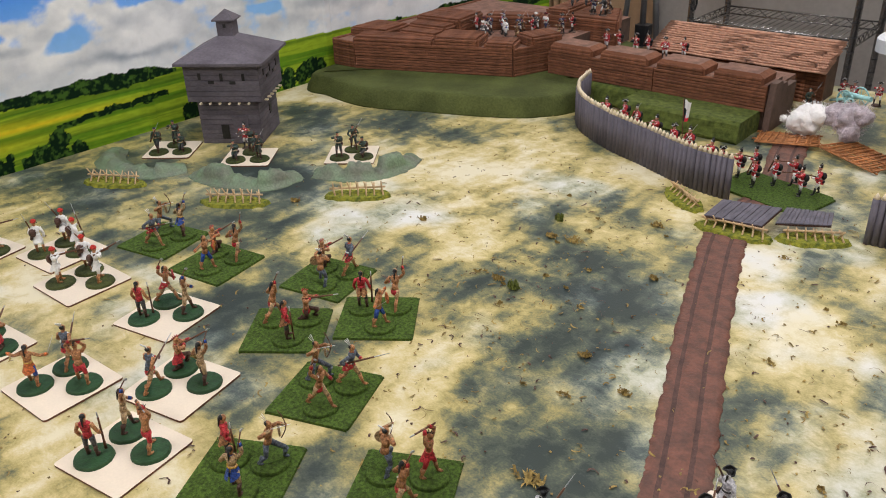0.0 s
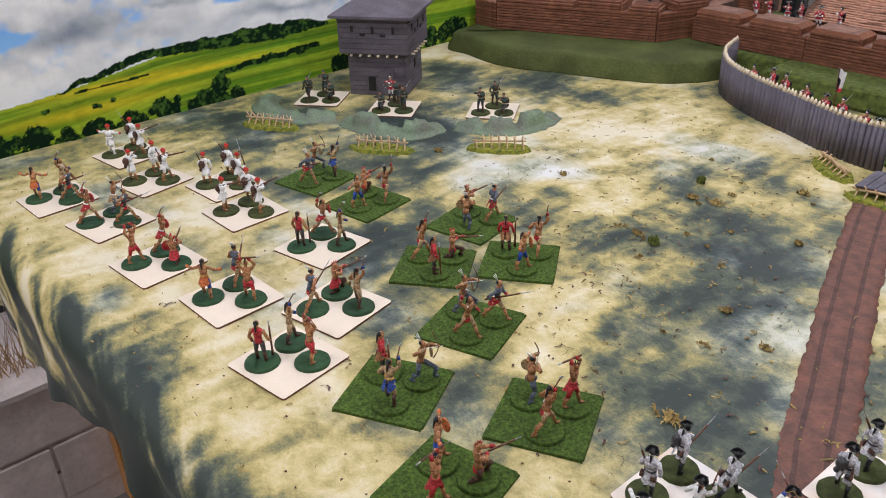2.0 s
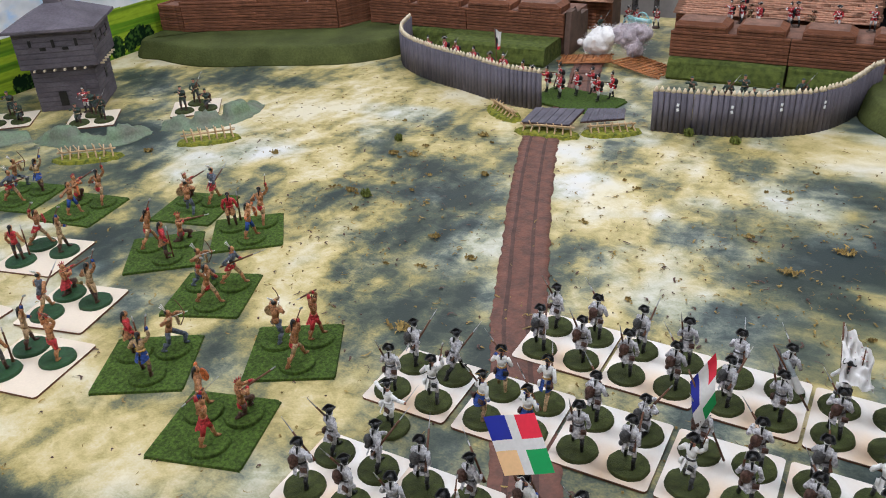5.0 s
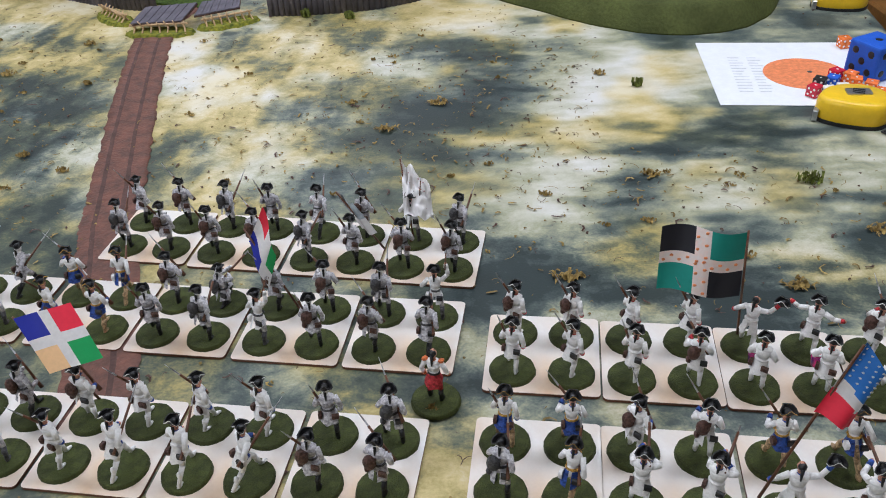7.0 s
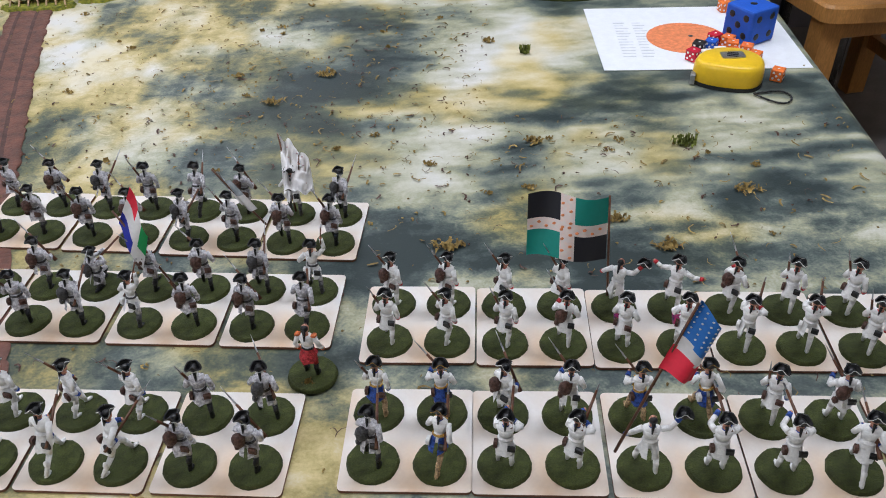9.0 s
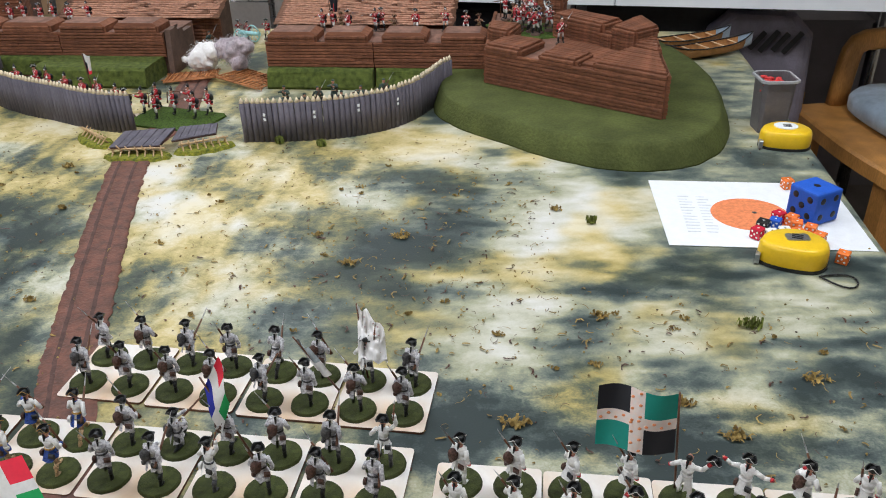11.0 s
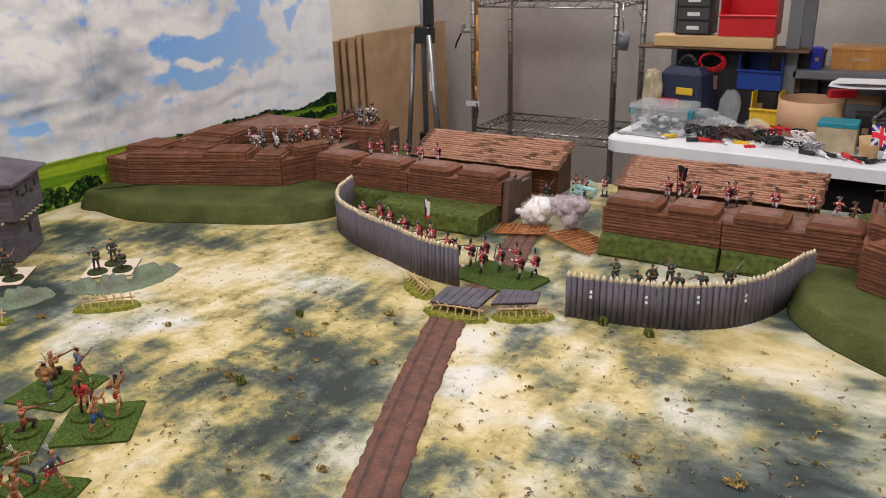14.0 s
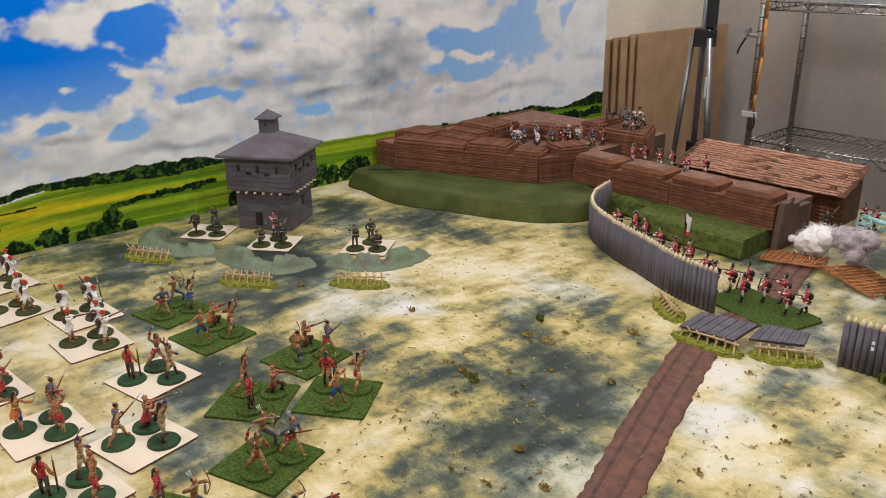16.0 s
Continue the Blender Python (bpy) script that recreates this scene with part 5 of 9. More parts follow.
    def limb(side, elbow, hand):
        s = (side * 0.122, lean, sh - 0.02)
        tube(bm, s, elbow, 0.043 * bulk, 0.036 * bulk, 7, cm if cm and coat else skin)
        h2 = Vector(elbow).lerp(Vector(hand), 0.62)
        tube(bm, elbow, h2, 0.04, 0.036, 7, cm if coat else skin)
        tube(bm, h2, hand, 0.042, 0.034, 7, cuff)
        ell(bm, hand, (0.03, 0.03, 0.032), 6, 4, skin)

    def gun(a, b, bayonet=True):
        a, b = Vector(a), Vector(b)
        d = (b - a).normalized()
        tube(bm, a, a + d * 0.2, 0.038, 0.024, 6, WD, True, 0.6)
        tube(bm, a + d * 0.2, b - d * 0.1, 0.024, 0.019, 6, WD)
        tube(bm, b - d * 0.3, b + d * 0.02, 0.014, 0.013, 5, ST)
        if bayonet:
            tube(bm, b - d * 0.01, b + d * 0.24, 0.013, 0.004, 4, ST)

    z = sh - 0.79
    if arm == "shoulder":
        limb(-1, (-0.19, 0.02 + lean, 0.62 + z), (-0.11, 0.13 + lean, 0.56 + z))
        limb(1, (0.19, -0.04, 0.6 + z), (0.17, 0.03, 0.46 + z))
        gun((-0.1, 0.14 + lean, 0.5 + z), (-0.15, -0.2, 1.16 + z))
    elif arm == "aim":
        limb(-1, (-0.15, 0.16, 0.72 + z), (-0.02, 0.32, 0.8 + z))
        limb(1, (0.22, 0.06, 0.76 + z), (0.07, 0.14, 0.79 + z))
        gun((0.07, -0.04, 0.78 + z), (0.0, 0.78, 0.85 + z), False)
    elif arm == "charge":
        limb(-1, (-0.19, 0.1, 0.62 + z), (-0.06, 0.27, 0.62 + z))
        limb(1, (0.2, -0.1, 0.62 + z), (0.13, 0.03, 0.55 + z))
        gun((0.16, -0.18, 0.52 + z), (-0.08, 0.66, 0.78 + z))
    elif arm == "port":
        limb(-1, (-0.2, 0.06, 0.64 + z), (-0.12, 0.19, 0.74 + z))
        limb(1, (0.2, 0.0, 0.6 + z), (0.1, 0.17, 0.55 + z))
        gun((0.17, 0.17, 0.44 + z), (-0.24, 0.22, 1.08 + z))
    elif arm == "raise":
        limb(-1, (-0.24, 0.03, 0.62 + z), (-0.2, 0.2, 0.56 + z))
        limb(1, (0.24, 0.02, 0.92 + z), (0.2, 0.06, 1.1 + z))
        if weapon:
            tube(bm, (0.2, -0.02, 1.02 + z), (0.2, 0.16, 1.28 + z), 0.013, 0.013, 5, WD)
            ell(bm, (0.2, 0.17, 1.28 + z), (0.016, 0.05, 0.03), 6, 4, ST)
    elif arm == "bow":
        limb(-1, (-0.2, 0.17, 0.8 + z), (-0.13, 0.36, 0.84 + z))
        limb(1, (0.27, 0.0, 0.8 + z), (0.07, 0.12, 0.83 + z))
        pts = [(-0.13, 0.36 - 0.13 * abs(t) ** 1.6, 0.84 + z + 0.32 * t) for t in (-1, -0.7, -0.35, 0, 0.35, 0.7, 1)]
        chain(bm, pts, 0.011, 5, WD)
        tube(bm, (0.05, 0.1, 0.83 + z), (-0.16, 0.44, 0.85 + z), 0.006, 0.006, 4, tr)
    elif arm == "out":
        limb(-1, (-0.27, 0.03, 0.72 + z), (-0.42, 0.05, 0.78 + z))
        limb(1, (0.27, 0.03, 0.72 + z), (0.42, 0.08, 0.72 + z))
        if weapon:
            tube(bm, (0.42, 0.08, 0.72 + z), (0.46, 0.4, 0.98 + z), 0.009, 0.004, 5, ST)
    elif arm == "wave":
        limb(-1, (-0.25, 0.03, 0.66 + z), (-0.33, 0.08, 0.56 + z))
        limb(1, (0.24, 0.03, 0.8 + z), (0.36, 0.08, 0.98 + z))
        hat_tricorn(bm, (0.39, 0.09, 1.0 + z), hm, tr)
    elif arm == "down":
        limb(-1, (-0.19, 0.0, 0.6 + z), (-0.17, 0.07, 0.44 + z))
        limb(1, (0.19, 0.0, 0.6 + z), (0.19, 0.1, 0.46 + z))
        if weapon:
            gun((0.21, 0.12, 0.06), (0.23, 0.1, 0.92 + z), False)
    elif arm == "club":
        limb(-1, (-0.2, 0.04 + lean, 0.93 + z), (-0.06, -0.02 + lean, 1.08 + z))
        limb(1, (0.22, 0.0 + lean, 0.9 + z), (0.08, -0.05 + lean, 1.1 + z))
        gun((-0.22, 0.04 + lean, 1.02 + z), (0.42, -0.16, 1.2 + z), False)
    elif arm == "drum":
        limb(-1, (-0.2, 0.02, 0.6 + z), (-0.14, 0.16, 0.55 + z))
        limb(1, (0.2, 0.02, 0.6 + z), (0.05, 0.18, 0.56 + z))
        tube(bm, (-0.11, 0.13, 0.33 + z), (-0.15, 0.17, 0.53 + z), 0.105, 0.105, 14, DR)
        tube(bm, (-0.15, 0.17, 0.53 + z), (-0.152, 0.172, 0.545 + z), 0.11, 0.11, 14, tr)
    if pack is not None:
        ell(bm, (-0.07, -0.12 + lean, sh - 0.13), (0.1, 0.085, 0.13), 9, 6, PK)
        tube(bm, (-0.12, -0.125 + lean, sh - 0.05), (0.03, -0.125 + lean, sh - 0.05), 0.03, 0.03, 8, PK)
        ell(bm, (-0.13, -0.09, hip + 0.02), (0.045, 0.06, 0.06), 7, 5, PK)
    if extra == "epaulettes":
        for sx in (-1, 1):
            ell(bm, (sx * 0.125, lean, sh + 0.02), (0.05, 0.06, 0.026), 7, 4, cuff)
    if extra == "shield":
        tube(bm, (-0.2, 0.14, sh - 0.16), (-0.22, 0.17, sh - 0.16), 0.14, 0.13, 14, cuff)
        tube(bm, (-0.222, 0.172, sh - 0.16), (-0.226, 0.178, sh - 0.16), 0.06, 0.05, 10, tr)
    if extra == "sash":
        tube(bm, (0.1, lean + 0.02, sh), (-0.09, 0.02, hip + 0.12), 0.03, 0.03, 5, tr, True)
        ell(bm, (0, 0.0, hip - 0.06), (0.11, 0.1, 0.1), 8, 5, cuff)
    bmesh.ops.transform(bm, matrix=pose(0, 0, 0.0034) @ Matrix.Scale(S, 4), verts=bm.verts[:])
    if disc is not None:
        prism(bm, [(x * (1 + 0.02 * rn.uniform(-1, 1)), y * (1 + 0.02 * rn.uniform(-1, 1))) for x, y in circle(0, 0, disc_r, 22)], 0.0, 0.0036, 0, None, 0.0008, 0.0008)
    return to_mesh(name, bm, [disc or M_FLOCK, *mats, M_LEATHER if pack is None else pack, M_WOOD, M_STEEL, M_DRUM])


GREY = (M_WHITE, M_GREYCOAT, M_GREYCOAT, M_BLACK, M_BLACK, M_DARKGREY, M_GREYCOAT)
WHITE_RED = (M_FACE, M_WHITE, M_WHITE, M_WHITE, M_BLACK, M_WHITE, M_RED)
WHITE_BLUE = (M_FACE, M_WHITE, M_WHITE, M_WHITE, M_BLACK, M_WHITE, M_BLUE)
YEL = (M_FACE, M_WHITE, M_TAN, M_TAN, M_BLACK, M_YELLOW, M_BLUE)
OFF = (M_FACE, M_WHITE, M_RED, M_BLACK, M_BLACK, M_BLACK, M_ORANGE)
BRIT = (M_FACE, M_RED, M_WHITE, M_BLACK, M_BLACK, M_WHITE, M_WHITE)
TURB = (M_SKIN, M_WHITE, M_WHITE, M_SKIN, M_TURBAN, M_WHITE, M_WHITE)
RANG = (M_FACE, M_RANGER, M_DARKGREY, M_LEATHER, M_RANGER, M_TAN, M_RANGER)
F = {}
for i, (st, ar) in enumerate((("march", "shoulder"), ("wide", "charge"), ("stand", "aim"), ("march", "port"), ("run", "charge"), ("kneel", "aim"))):
    F["grey", i] = soldier("toy_soldier", GREY, st, "tricorn", ar, pack=(None, M_DARKGREY, None, M_LEATHER, None, M_DARKGREY)[i], seed=i, bulk=1.12)
F["grey", 6] = soldier("toy_soldier", GREY, "march", "tricorn", "shoulder", pack=M_LEATHER, seed=6)
F["grey", 7] = soldier("toy_soldier", (M_FACE, M_WHITE, M_GREYCOAT, M_DARKGREY, M_BLACK, M_DARKGREY, M_WHITE), "wide", "tricorn", "raise", pack=None, seed=7)
for i, (st, ar) in enumerate((("march", "shoulder"), ("stand", "shoulder"), ("march", "port"), ("wide", "wave"), ("stand", "drum"), ("march", "aim"))):
    F["wred", i] = soldier("toy_soldier", WHITE_RED, st, "hair" if ar == "wave" else "tricorn", ar, pack=M_LEATHER if i in (1, 2) else None, seed=20 + i, bulk=1.12)
for i, (st, ar) in enumerate((("march", "shoulder"), ("stand", "port"), ("run", "charge"), ("wide", "wave"), ("stand", "aim"))):
    F["wblue", i] = soldier("toy_soldier", WHITE_BLUE, st, "hair" if ar == "wave" else "tricorn", ar, pack=M_LEATHER if i == 1 else None, seed=30 + i, bulk=1.12)
for i, (st, ar) in enumerate((("march", "port"), ("run", "charge"), ("wide", "shoulder"))):
    F["yel", i] = soldier("toy_soldier", YEL, st, "tricorn", ar, coat=7, pack=None, seed=40 + i)
F["wred", 6] = soldier("toy_soldier", WHITE_RED, "wide", "tricorn", "out", seed=26, weapon=False, bulk=1.12)
F["off", 0] = soldier("toy_officer", OFF, "stand", "hair", "down", coat=3, pack=None, seed=50, weapon=False, extra="epaulettes")
F["off", 1] = soldier("toy_officer", (M_FACE, M_WHITE, M_WHITE, M_BLACK, M_BLACK, M_WHITE, M_WHITE), "stand", "tricorn", "out", pack=None, seed=51)
for i, (st, ar) in enumerate((("stand", "aim"), ("march", "charge"), ("stand", "port"), ("wide", "aim"))):
    F["brit", i] = soldier("toy_soldier", BRIT, st, "mitre", ar, pack=M_BLACK, disc=None, seed=60 + i)
    F["garr", i] = soldier("toy_soldier", BRIT, st, "tricorn" if i % 2 else "mitre", ar, pack=M_BLACK, disc=M_GREYEND, disc_r=0.011, seed=70 + i)
for i, (ms, st, ar) in enumerate((((M_FACE, M_NAVY, M_WHITE, M_BLACK, M_BLACK, M_WHITE, M_RED), "stand", "port"), ((M_FACE, M_WHITE, M_WHITE, M_BLACK, M_BLACK, M_WHITE, M_BLUE), "wide", "raise"), ((M_FACE, M_BROWNCOAT, M_TAN, M_LEATHER, M_LEATHER, M_TAN, M_TAN), "kneel", "aim"),
                                   ((M_FACE, M_DARKGREY, M_WHITE, M_BLACK, M_WHITE, M_WHITE, M_WHITE), "wide", "charge"), ((M_FACE, M_LEGW, M_NAVY, M_BLACK, M_BLACK, M_RED, M_RED), "run", "charge"))):
    F["mixed", i] = soldier("toy_soldier", ms, st, "tricorn", ar, pack=M_BLACK if i % 2 else None, disc=M_GREYEND, disc_r=0.011, seed=140 + i)
for i, (st, ar) in enumerate((("stand", "aim"), ("kneel", "aim"), ("march", "port"))):
    F["rang", i] = soldier("toy_ranger", RANG, st, "cap", ar, pack=M_LEATHER, disc=M_FLOCKDARK, seed=80 + i)
for i, (st, ar) in enumerate((("stand", "shoulder"), ("stand", "aim"), ("march", "port"), ("wide", "aim"))):
    F["turb", i] = soldier("toy_turbaned_soldier", TURB, st, "turban", ar, pack=M_LEATHER, disc=M_FLOCKDARK, seed=90 + i)
F["turb", 4] = soldier("toy_white_coated_leader", (M_SKIN, M_WHITE, M_WHITE, M_WHITE, M_TURBAN, M_WHITE, M_RED), "wide", "turban", "out", disc=M_FLOCKDARK, seed=95, weapon=False, bulk=1.3)
IND = [((M_SKIN, M_SKIN, M_TAN, M_SKIN, M_BLACK, M_WHITE, M_RED), "run", "hair", "raise"), ((M_SKIN, M_SKIN, M_RED, M_SKIN, M_BLACK, M_RED, M_RED), "wide", "roach", "club"),
       ((M_SKIN, M_SKIN, M_JEAN, M_JEAN, M_BLACK, M_WHITE, M_TAN), "stride", "feather", "bow"), ((M_SKIN, M_TAN, M_TAN, M_LEATHER, M_BLACK, M_YELLOW, M_BLUE), "wide", "hair", "raise"),
       ((M_SKIN, M_SKIN, M_LEATHER, M_LEATHER, M_RED, M_RED, M_RED), "kneel", "roach", "aim"), ((M_SKIN, M_JEAN, M_TAN, M_SKIN, M_BLACK, M_WHITE, M_RED), "run", "feather", "charge"),
       ((M_SKIN, M_SKIN, M_BLUE, M_SKIN, M_BLACK, M_YELLOW, M_ORANGE), "wide", "hair", "out"), ((M_SKIN, M_RED, M_DARKGREY, M_LEATHER, M_BLACK, M_RED, M_SKIN), "stand", "hair", "down")]
for i, (ms, st, ha, ar) in enumerate(IND):
    F["ind", i] = soldier("toy_warrior", ms, st, ha, ar, coat=(7 if i % 2 == 0 else False), disc=M_FLOCKBLUE, extra=("shield", "sash", "sash", None)[i % 4], seed=100 + i, bulk=1.0)
    F["indg", i] = soldier("toy_warrior", (ms[0], ms[1], ms[2], ms[3], ms[4], ms[5], ms[6]), st, ha, ar, coat=(7 if i % 2 else False), disc=M_FLOCK, extra=("sash", None, "shield", "sash")[i % 4], seed=120 + i, bulk=1.0)

KINDS = {"grey": ("grey-coated toy musketeer with black tricorn on a green disc", "toy soldier", "grey infantry"), "wred": ("white-coated toy soldier with red cuffs and black tricorn", "toy soldier", "white and red infantry"),
         "wblue": ("white-coated toy soldier with blue cuffs and black tricorn", "toy soldier", "white and blue infantry"), "yel": ("white and blue toy grenadier with ochre breeches", "toy soldier", "ochre grenadiers"),
         "off": ("toy officer standing alone on a dark green disc", "toy soldier", "officers"), "brit": ("red-coated toy soldier with black gaiters on green turf", "toy soldier", "red-coated firing line"),
         "mixed": ("toy defender in mixed blue, white and brown clothes", "toy soldier", "mixed fort crew"),
         "garr": ("small red and white painted toy defender of the log fort", "toy soldier", "fort garrison"), "rang": ("dark green toy ranger with long gun on a disc", "toy soldier", "rangers"),
         "turb": ("white-clad toy soldier with red turban on a dark green disc", "toy soldier", "turbaned infantry"), "ind": ("red-brown toy warrior on a painted dark green disc", "toy warrior", "warriors on cards"),
         "indg": ("red-brown toy warrior standing on grassy flocked base", "toy warrior", "warriors on turf bases")}


def stand(kind, i, x, y, z, turn, scale=1.0):
    ob = new(F[kind, i].name.split(".")[0], F[kind, i])
    ob.matrix_basis = pose(x, y, z, 0, 0, turn) @ Matrix.Scale(scale, 4)
    label, cat, grp = KINDS[kind]
    return tagged(ob, label, cat, grp)


def card(x, y, w, d, ang, material, label, group, thick=0.0026):
    bm = bmesh.new()
    prism(bm, rect(0, 0, w, d, 0, 0.004), 0, thick, 1, 0)
    return tagged(part("movement_card", bm, (material, M_CARDEDGE), None, m=pose(x, y, 0, 0, 0, ang)), label, "base card", group)


def turf(x, y, w, ang, discs, label):
    bm = bmesh.new()
    prism(bm, [(a + 0.0012 * math.sin(i * 2.1), b + 0.0012 * math.cos(i * 1.7)) for i, (a, b) in enumerate(rect(0, 0, w, w, 0, 0.003))], 0, 0.003, 0, None, 0.0008)
    ob = part("turf_mat", bm, M_FLOCK, None, m=pose(x, y, 0, 0, 0, ang))
    for dx, dy in discs:
        bm = bmesh.new()
        prism(bm, circle(0, 0, 0.021, 20), 0.0028, 0.0052, 0, None, 0.002)
        part("raised_disc", bm, M_FLOCK, ob, m=pose(dx, dy, 0))
    return tagged(ob, label, "turf mat", "turf mats")


rf = random.Random(21)
CT = 0.0026


TURN = {"wred": -32, "wblue": -22, "yel": 0, "grey": -4}


def unit(x, y, ang, kinds, variants, w=0.0965, d=0.096, material=M_CARDDIRT):
    """A card of two by two figures that face +y."""
    card(x, y, w, d, ang, material, "white card base stained brown along its edges", "white infantry cards")
    for k, (dx, dy) in enumerate(((-0.0245, 0.0235), (0.0245, 0.0235), (-0.0245, -0.0235), (0.0245, -0.0235))):
        kd = kinds[k % len(kinds)]
        a = radians(ang)
        stand(kd, variants[k % len(variants)], x + dx * math.cos(a) - dy * math.sin(a), y + dx * math.sin(a) + dy * math.cos(a), CT, ang + TURN[kd] + rf.uniform(-22, 22))


for j, x in enumerate((0.071, 0.171, 0.272, 0.372)):
    unit(x, 0.466 - 0.006 * j, -2, ["grey"], [(0, 3, 1, 6), (1, 0, 6, 3), (4, 3, 1, 0), (7, 1, 3, 6)][j])
for j, x in enumerate((-0.044, 0.061, 0.161, 0.263, 0.364)):
    unit(x, 0.339 - 0.0025 * j, -1, ["yel"] if j == 1 else ["grey"], [(1, 4, 0, 7), (0, 1, 2, 0), (3, 5, 0, 1), (6, 3, 7, 6), (1, 7, 3, 4)][j])
for j, x in enumerate((-0.046, 0.05, 0.15, 0.25, 0.351)):
    unit(x, 0.186 - 0.001 * j, -1, ["wblue", "wblue", "wblue", "wblue"] if j in (2, 3) else ["grey"], [(0, 1, 3, 6), (1, 3, 0, 7), (1, 0, 0, 2), (0, 0, 2, 2), (0, 1, 6, 3)][j])
for j, x in enumerate((0.486, 0.584, 0.681, 0.779, 0.878)):
    unit(x, 0.312 - 0.002 * j, 0, ["wred"], [(1, 1, 0, 0), (0, 0, 0, 2), (3, 6, 4, 4), (2, 0, 5, 5), (0, 2, 0, 1)][j])
for j, x in enumerate((0.485, 0.581, 0.681, 0.779, 0.88)):
    unit(x, 0.187 - 0.001 * j, 0, ["yel", "yel", "grey", "yel"] if j == 0 else (["yel", "yel", "wblue", "wblue"] if j == 2 else ["wblue"]), [(2, 0, 1, 1), (1, 1, 4, 4), (0, 1, 3, 4), (0, 1, 4, 2), (1, 0, 4, 1)][j])
stand("off", 0, 0.402, 0.25, 0.0012, -8, 1.04)
stand("off", 1, -0.042, 0.266, 0.0012, -20, 1.0)

# warriors and turbaned men on cream cards
CARDS = [(-1.12, 0.14, 4, "ind", (6, 3, 5)), (-1.225, 0.306, 8, "turb", (4, 0, 1)), (-1.078, 0.286, 10, "turb", (1, 0, 3)), (-0.972, 0.172, 10, "ind", (0, 2, 5)), (-0.796, 0.172, 6, "ind", (1, 0, 4)),
         (-0.972, 0.37, 5, "turb", (0, 0, 2)), (-0.856, 0.342, 2, "turb", (1, 2, 3)), (-0.676, 0.368, 12, "ind", (7, 0, 3)), (-0.64, 0.203, 3, "ind", (6, 5, 1)), (-0.526, 0.29, 12, "ind", (5, 4, 3)), (-0.471, 0.186, 9, "ind", (7, 3, 1))]
for x, y, ang, kd, vs in CARDS:
    card(x, y, 0.1, 0.1, ang, M_CARD, "cream square card base under three figures", "cream skirmish cards")
    for (dx, dy), v in zip(((-0.02, -0.022), (-0.022, 0.024), (0.025, 0.014)), vs):
        a = radians(ang)
        stand(kd, v, x + dx * math.cos(a) - dy * math.sin(a), y + dx * math.sin(a) + dy * math.cos(a), CT, rf.uniform(-60, 60), 1.06)
TURFS = [(-0.881, 0.492, 13, (2, 3, 5)), (-0.746, 0.498, 10, (4, 0, 6)), (-0.577, 0.57, 13, (4, 5, 2)), (-0.518, 0.445, 38, (0, 4, 7)), (-0.446, 0.538, 37, (7, 0, 6)), (-0.378, 0.385, 21, (2, 5, 0)),
         (-0.345, 0.242, 29, (7, 2, 3)), (-0.205, 0.328, 28, (2, 1, 0)), (-0.202, 0.19, 15, (6, 4, 1))]
for x, y, ang, vs in TURFS:
    ds = ((-0.022, 0.02), (0.022, 0.022), (0.006, -0.024))
    turf(x, y, 0.102, ang, ds, "square green flocked base with three raised discs")
    for (dx, dy), v in zip(ds, vs):
        a = radians(ang)
        stand("indg", v, x + dx * math.cos(a) - dy * math.sin(a), y + dx * math.sin(a) + dy * math.cos(a), 0.005 - 0.0018, rf.uniform(-80, 40), 1.06)

# ---- resin ramparts, stake barriers, rangers ----


def rampart(pts, label, seed):
    rn = random.Random(seed)
    P = [Vector(p) for p in pts]
    fine = []
    for i in range(len(P) - 1):
        p0, p1, p2, p3 = P[max(i - 1, 0)], P[i], P[i + 1], P[min(i + 2, len(P) - 1)]
        for s in range(14):
            t = s / 14
            fine.append(0.5 * ((2 * p1) + (p2 - p0) * t + (2 * p0 - 5 * p1 + 4 * p2 - p3) * t * t + (3 * p1 - p0 - 3 * p2 + p3) * t ** 3))
    fine.append(P[-1])
    bm = bmesh.new()
    rows = []
    n = len(fine)
    for i, p in enumerate(fine):
        d = (fine[min(i + 1, n - 1)] - fine[max(i - 1, 0)]).normalized()
        q = Vector((d.y, -d.x))
        end = min(1.0, 3.5 * min(i, n - 1 - i) / n + 0.12)
        block = noise.cell(Vector((i * 0.19 + seed, seed * 3.1, 0)))
        lump = 0.78 + 0.42 * block + 0.2 * noise.noise(Vector((i * 0.5, seed, 4)))
        row = []
        for o, z in ((-1.0, 0), (-0.99, 0.07), (-0.62, 0.12), (-0.5, 0.6), (-0.36, 0.9), (-0.1, 1.0), (0.22, 0.97), (0.42, 0.8), (0.58, 0.45), (0.72, 0.12), (0.99, 0.07), (1, 0)):
            w = 0.03 * (0.75 + 0.25 * end) * (1 + (0.16 * noise.noise(Vector((i * 0.3, o, seed))) if abs(o) > 0.9 else 0.05 * noise.noise(Vector((i * 0.9, o * 3, seed)))))
            v = p + q * (o * w)
            top = 0.029 * z * (0.35 + 0.65 * end) * (lump if z > 0.2 else 1)
            row.append(bm.verts.new((v.x, v.y, max(0, top + (0.0022 * noise.noise(Vector((v.x * 120, v.y * 120, z * 3 + seed))) if z > 0.2 else 0)))))
        rows.append(row)
    for a, b in zip(rows, rows[1:]):
        for i in range(len(a) - 1):
            face(bm, (a[i], b[i], b[i + 1], a[i + 1]), 0, True)
    face(bm, rows[0]), face(bm, rows[-1][::-1])
    bmesh.ops.recalc_face_normals(bm, faces=bm.faces[:])
    return tagged(part("earth_rampart", bm, M_EARTH), label, "earthwork", "resin ramparts")


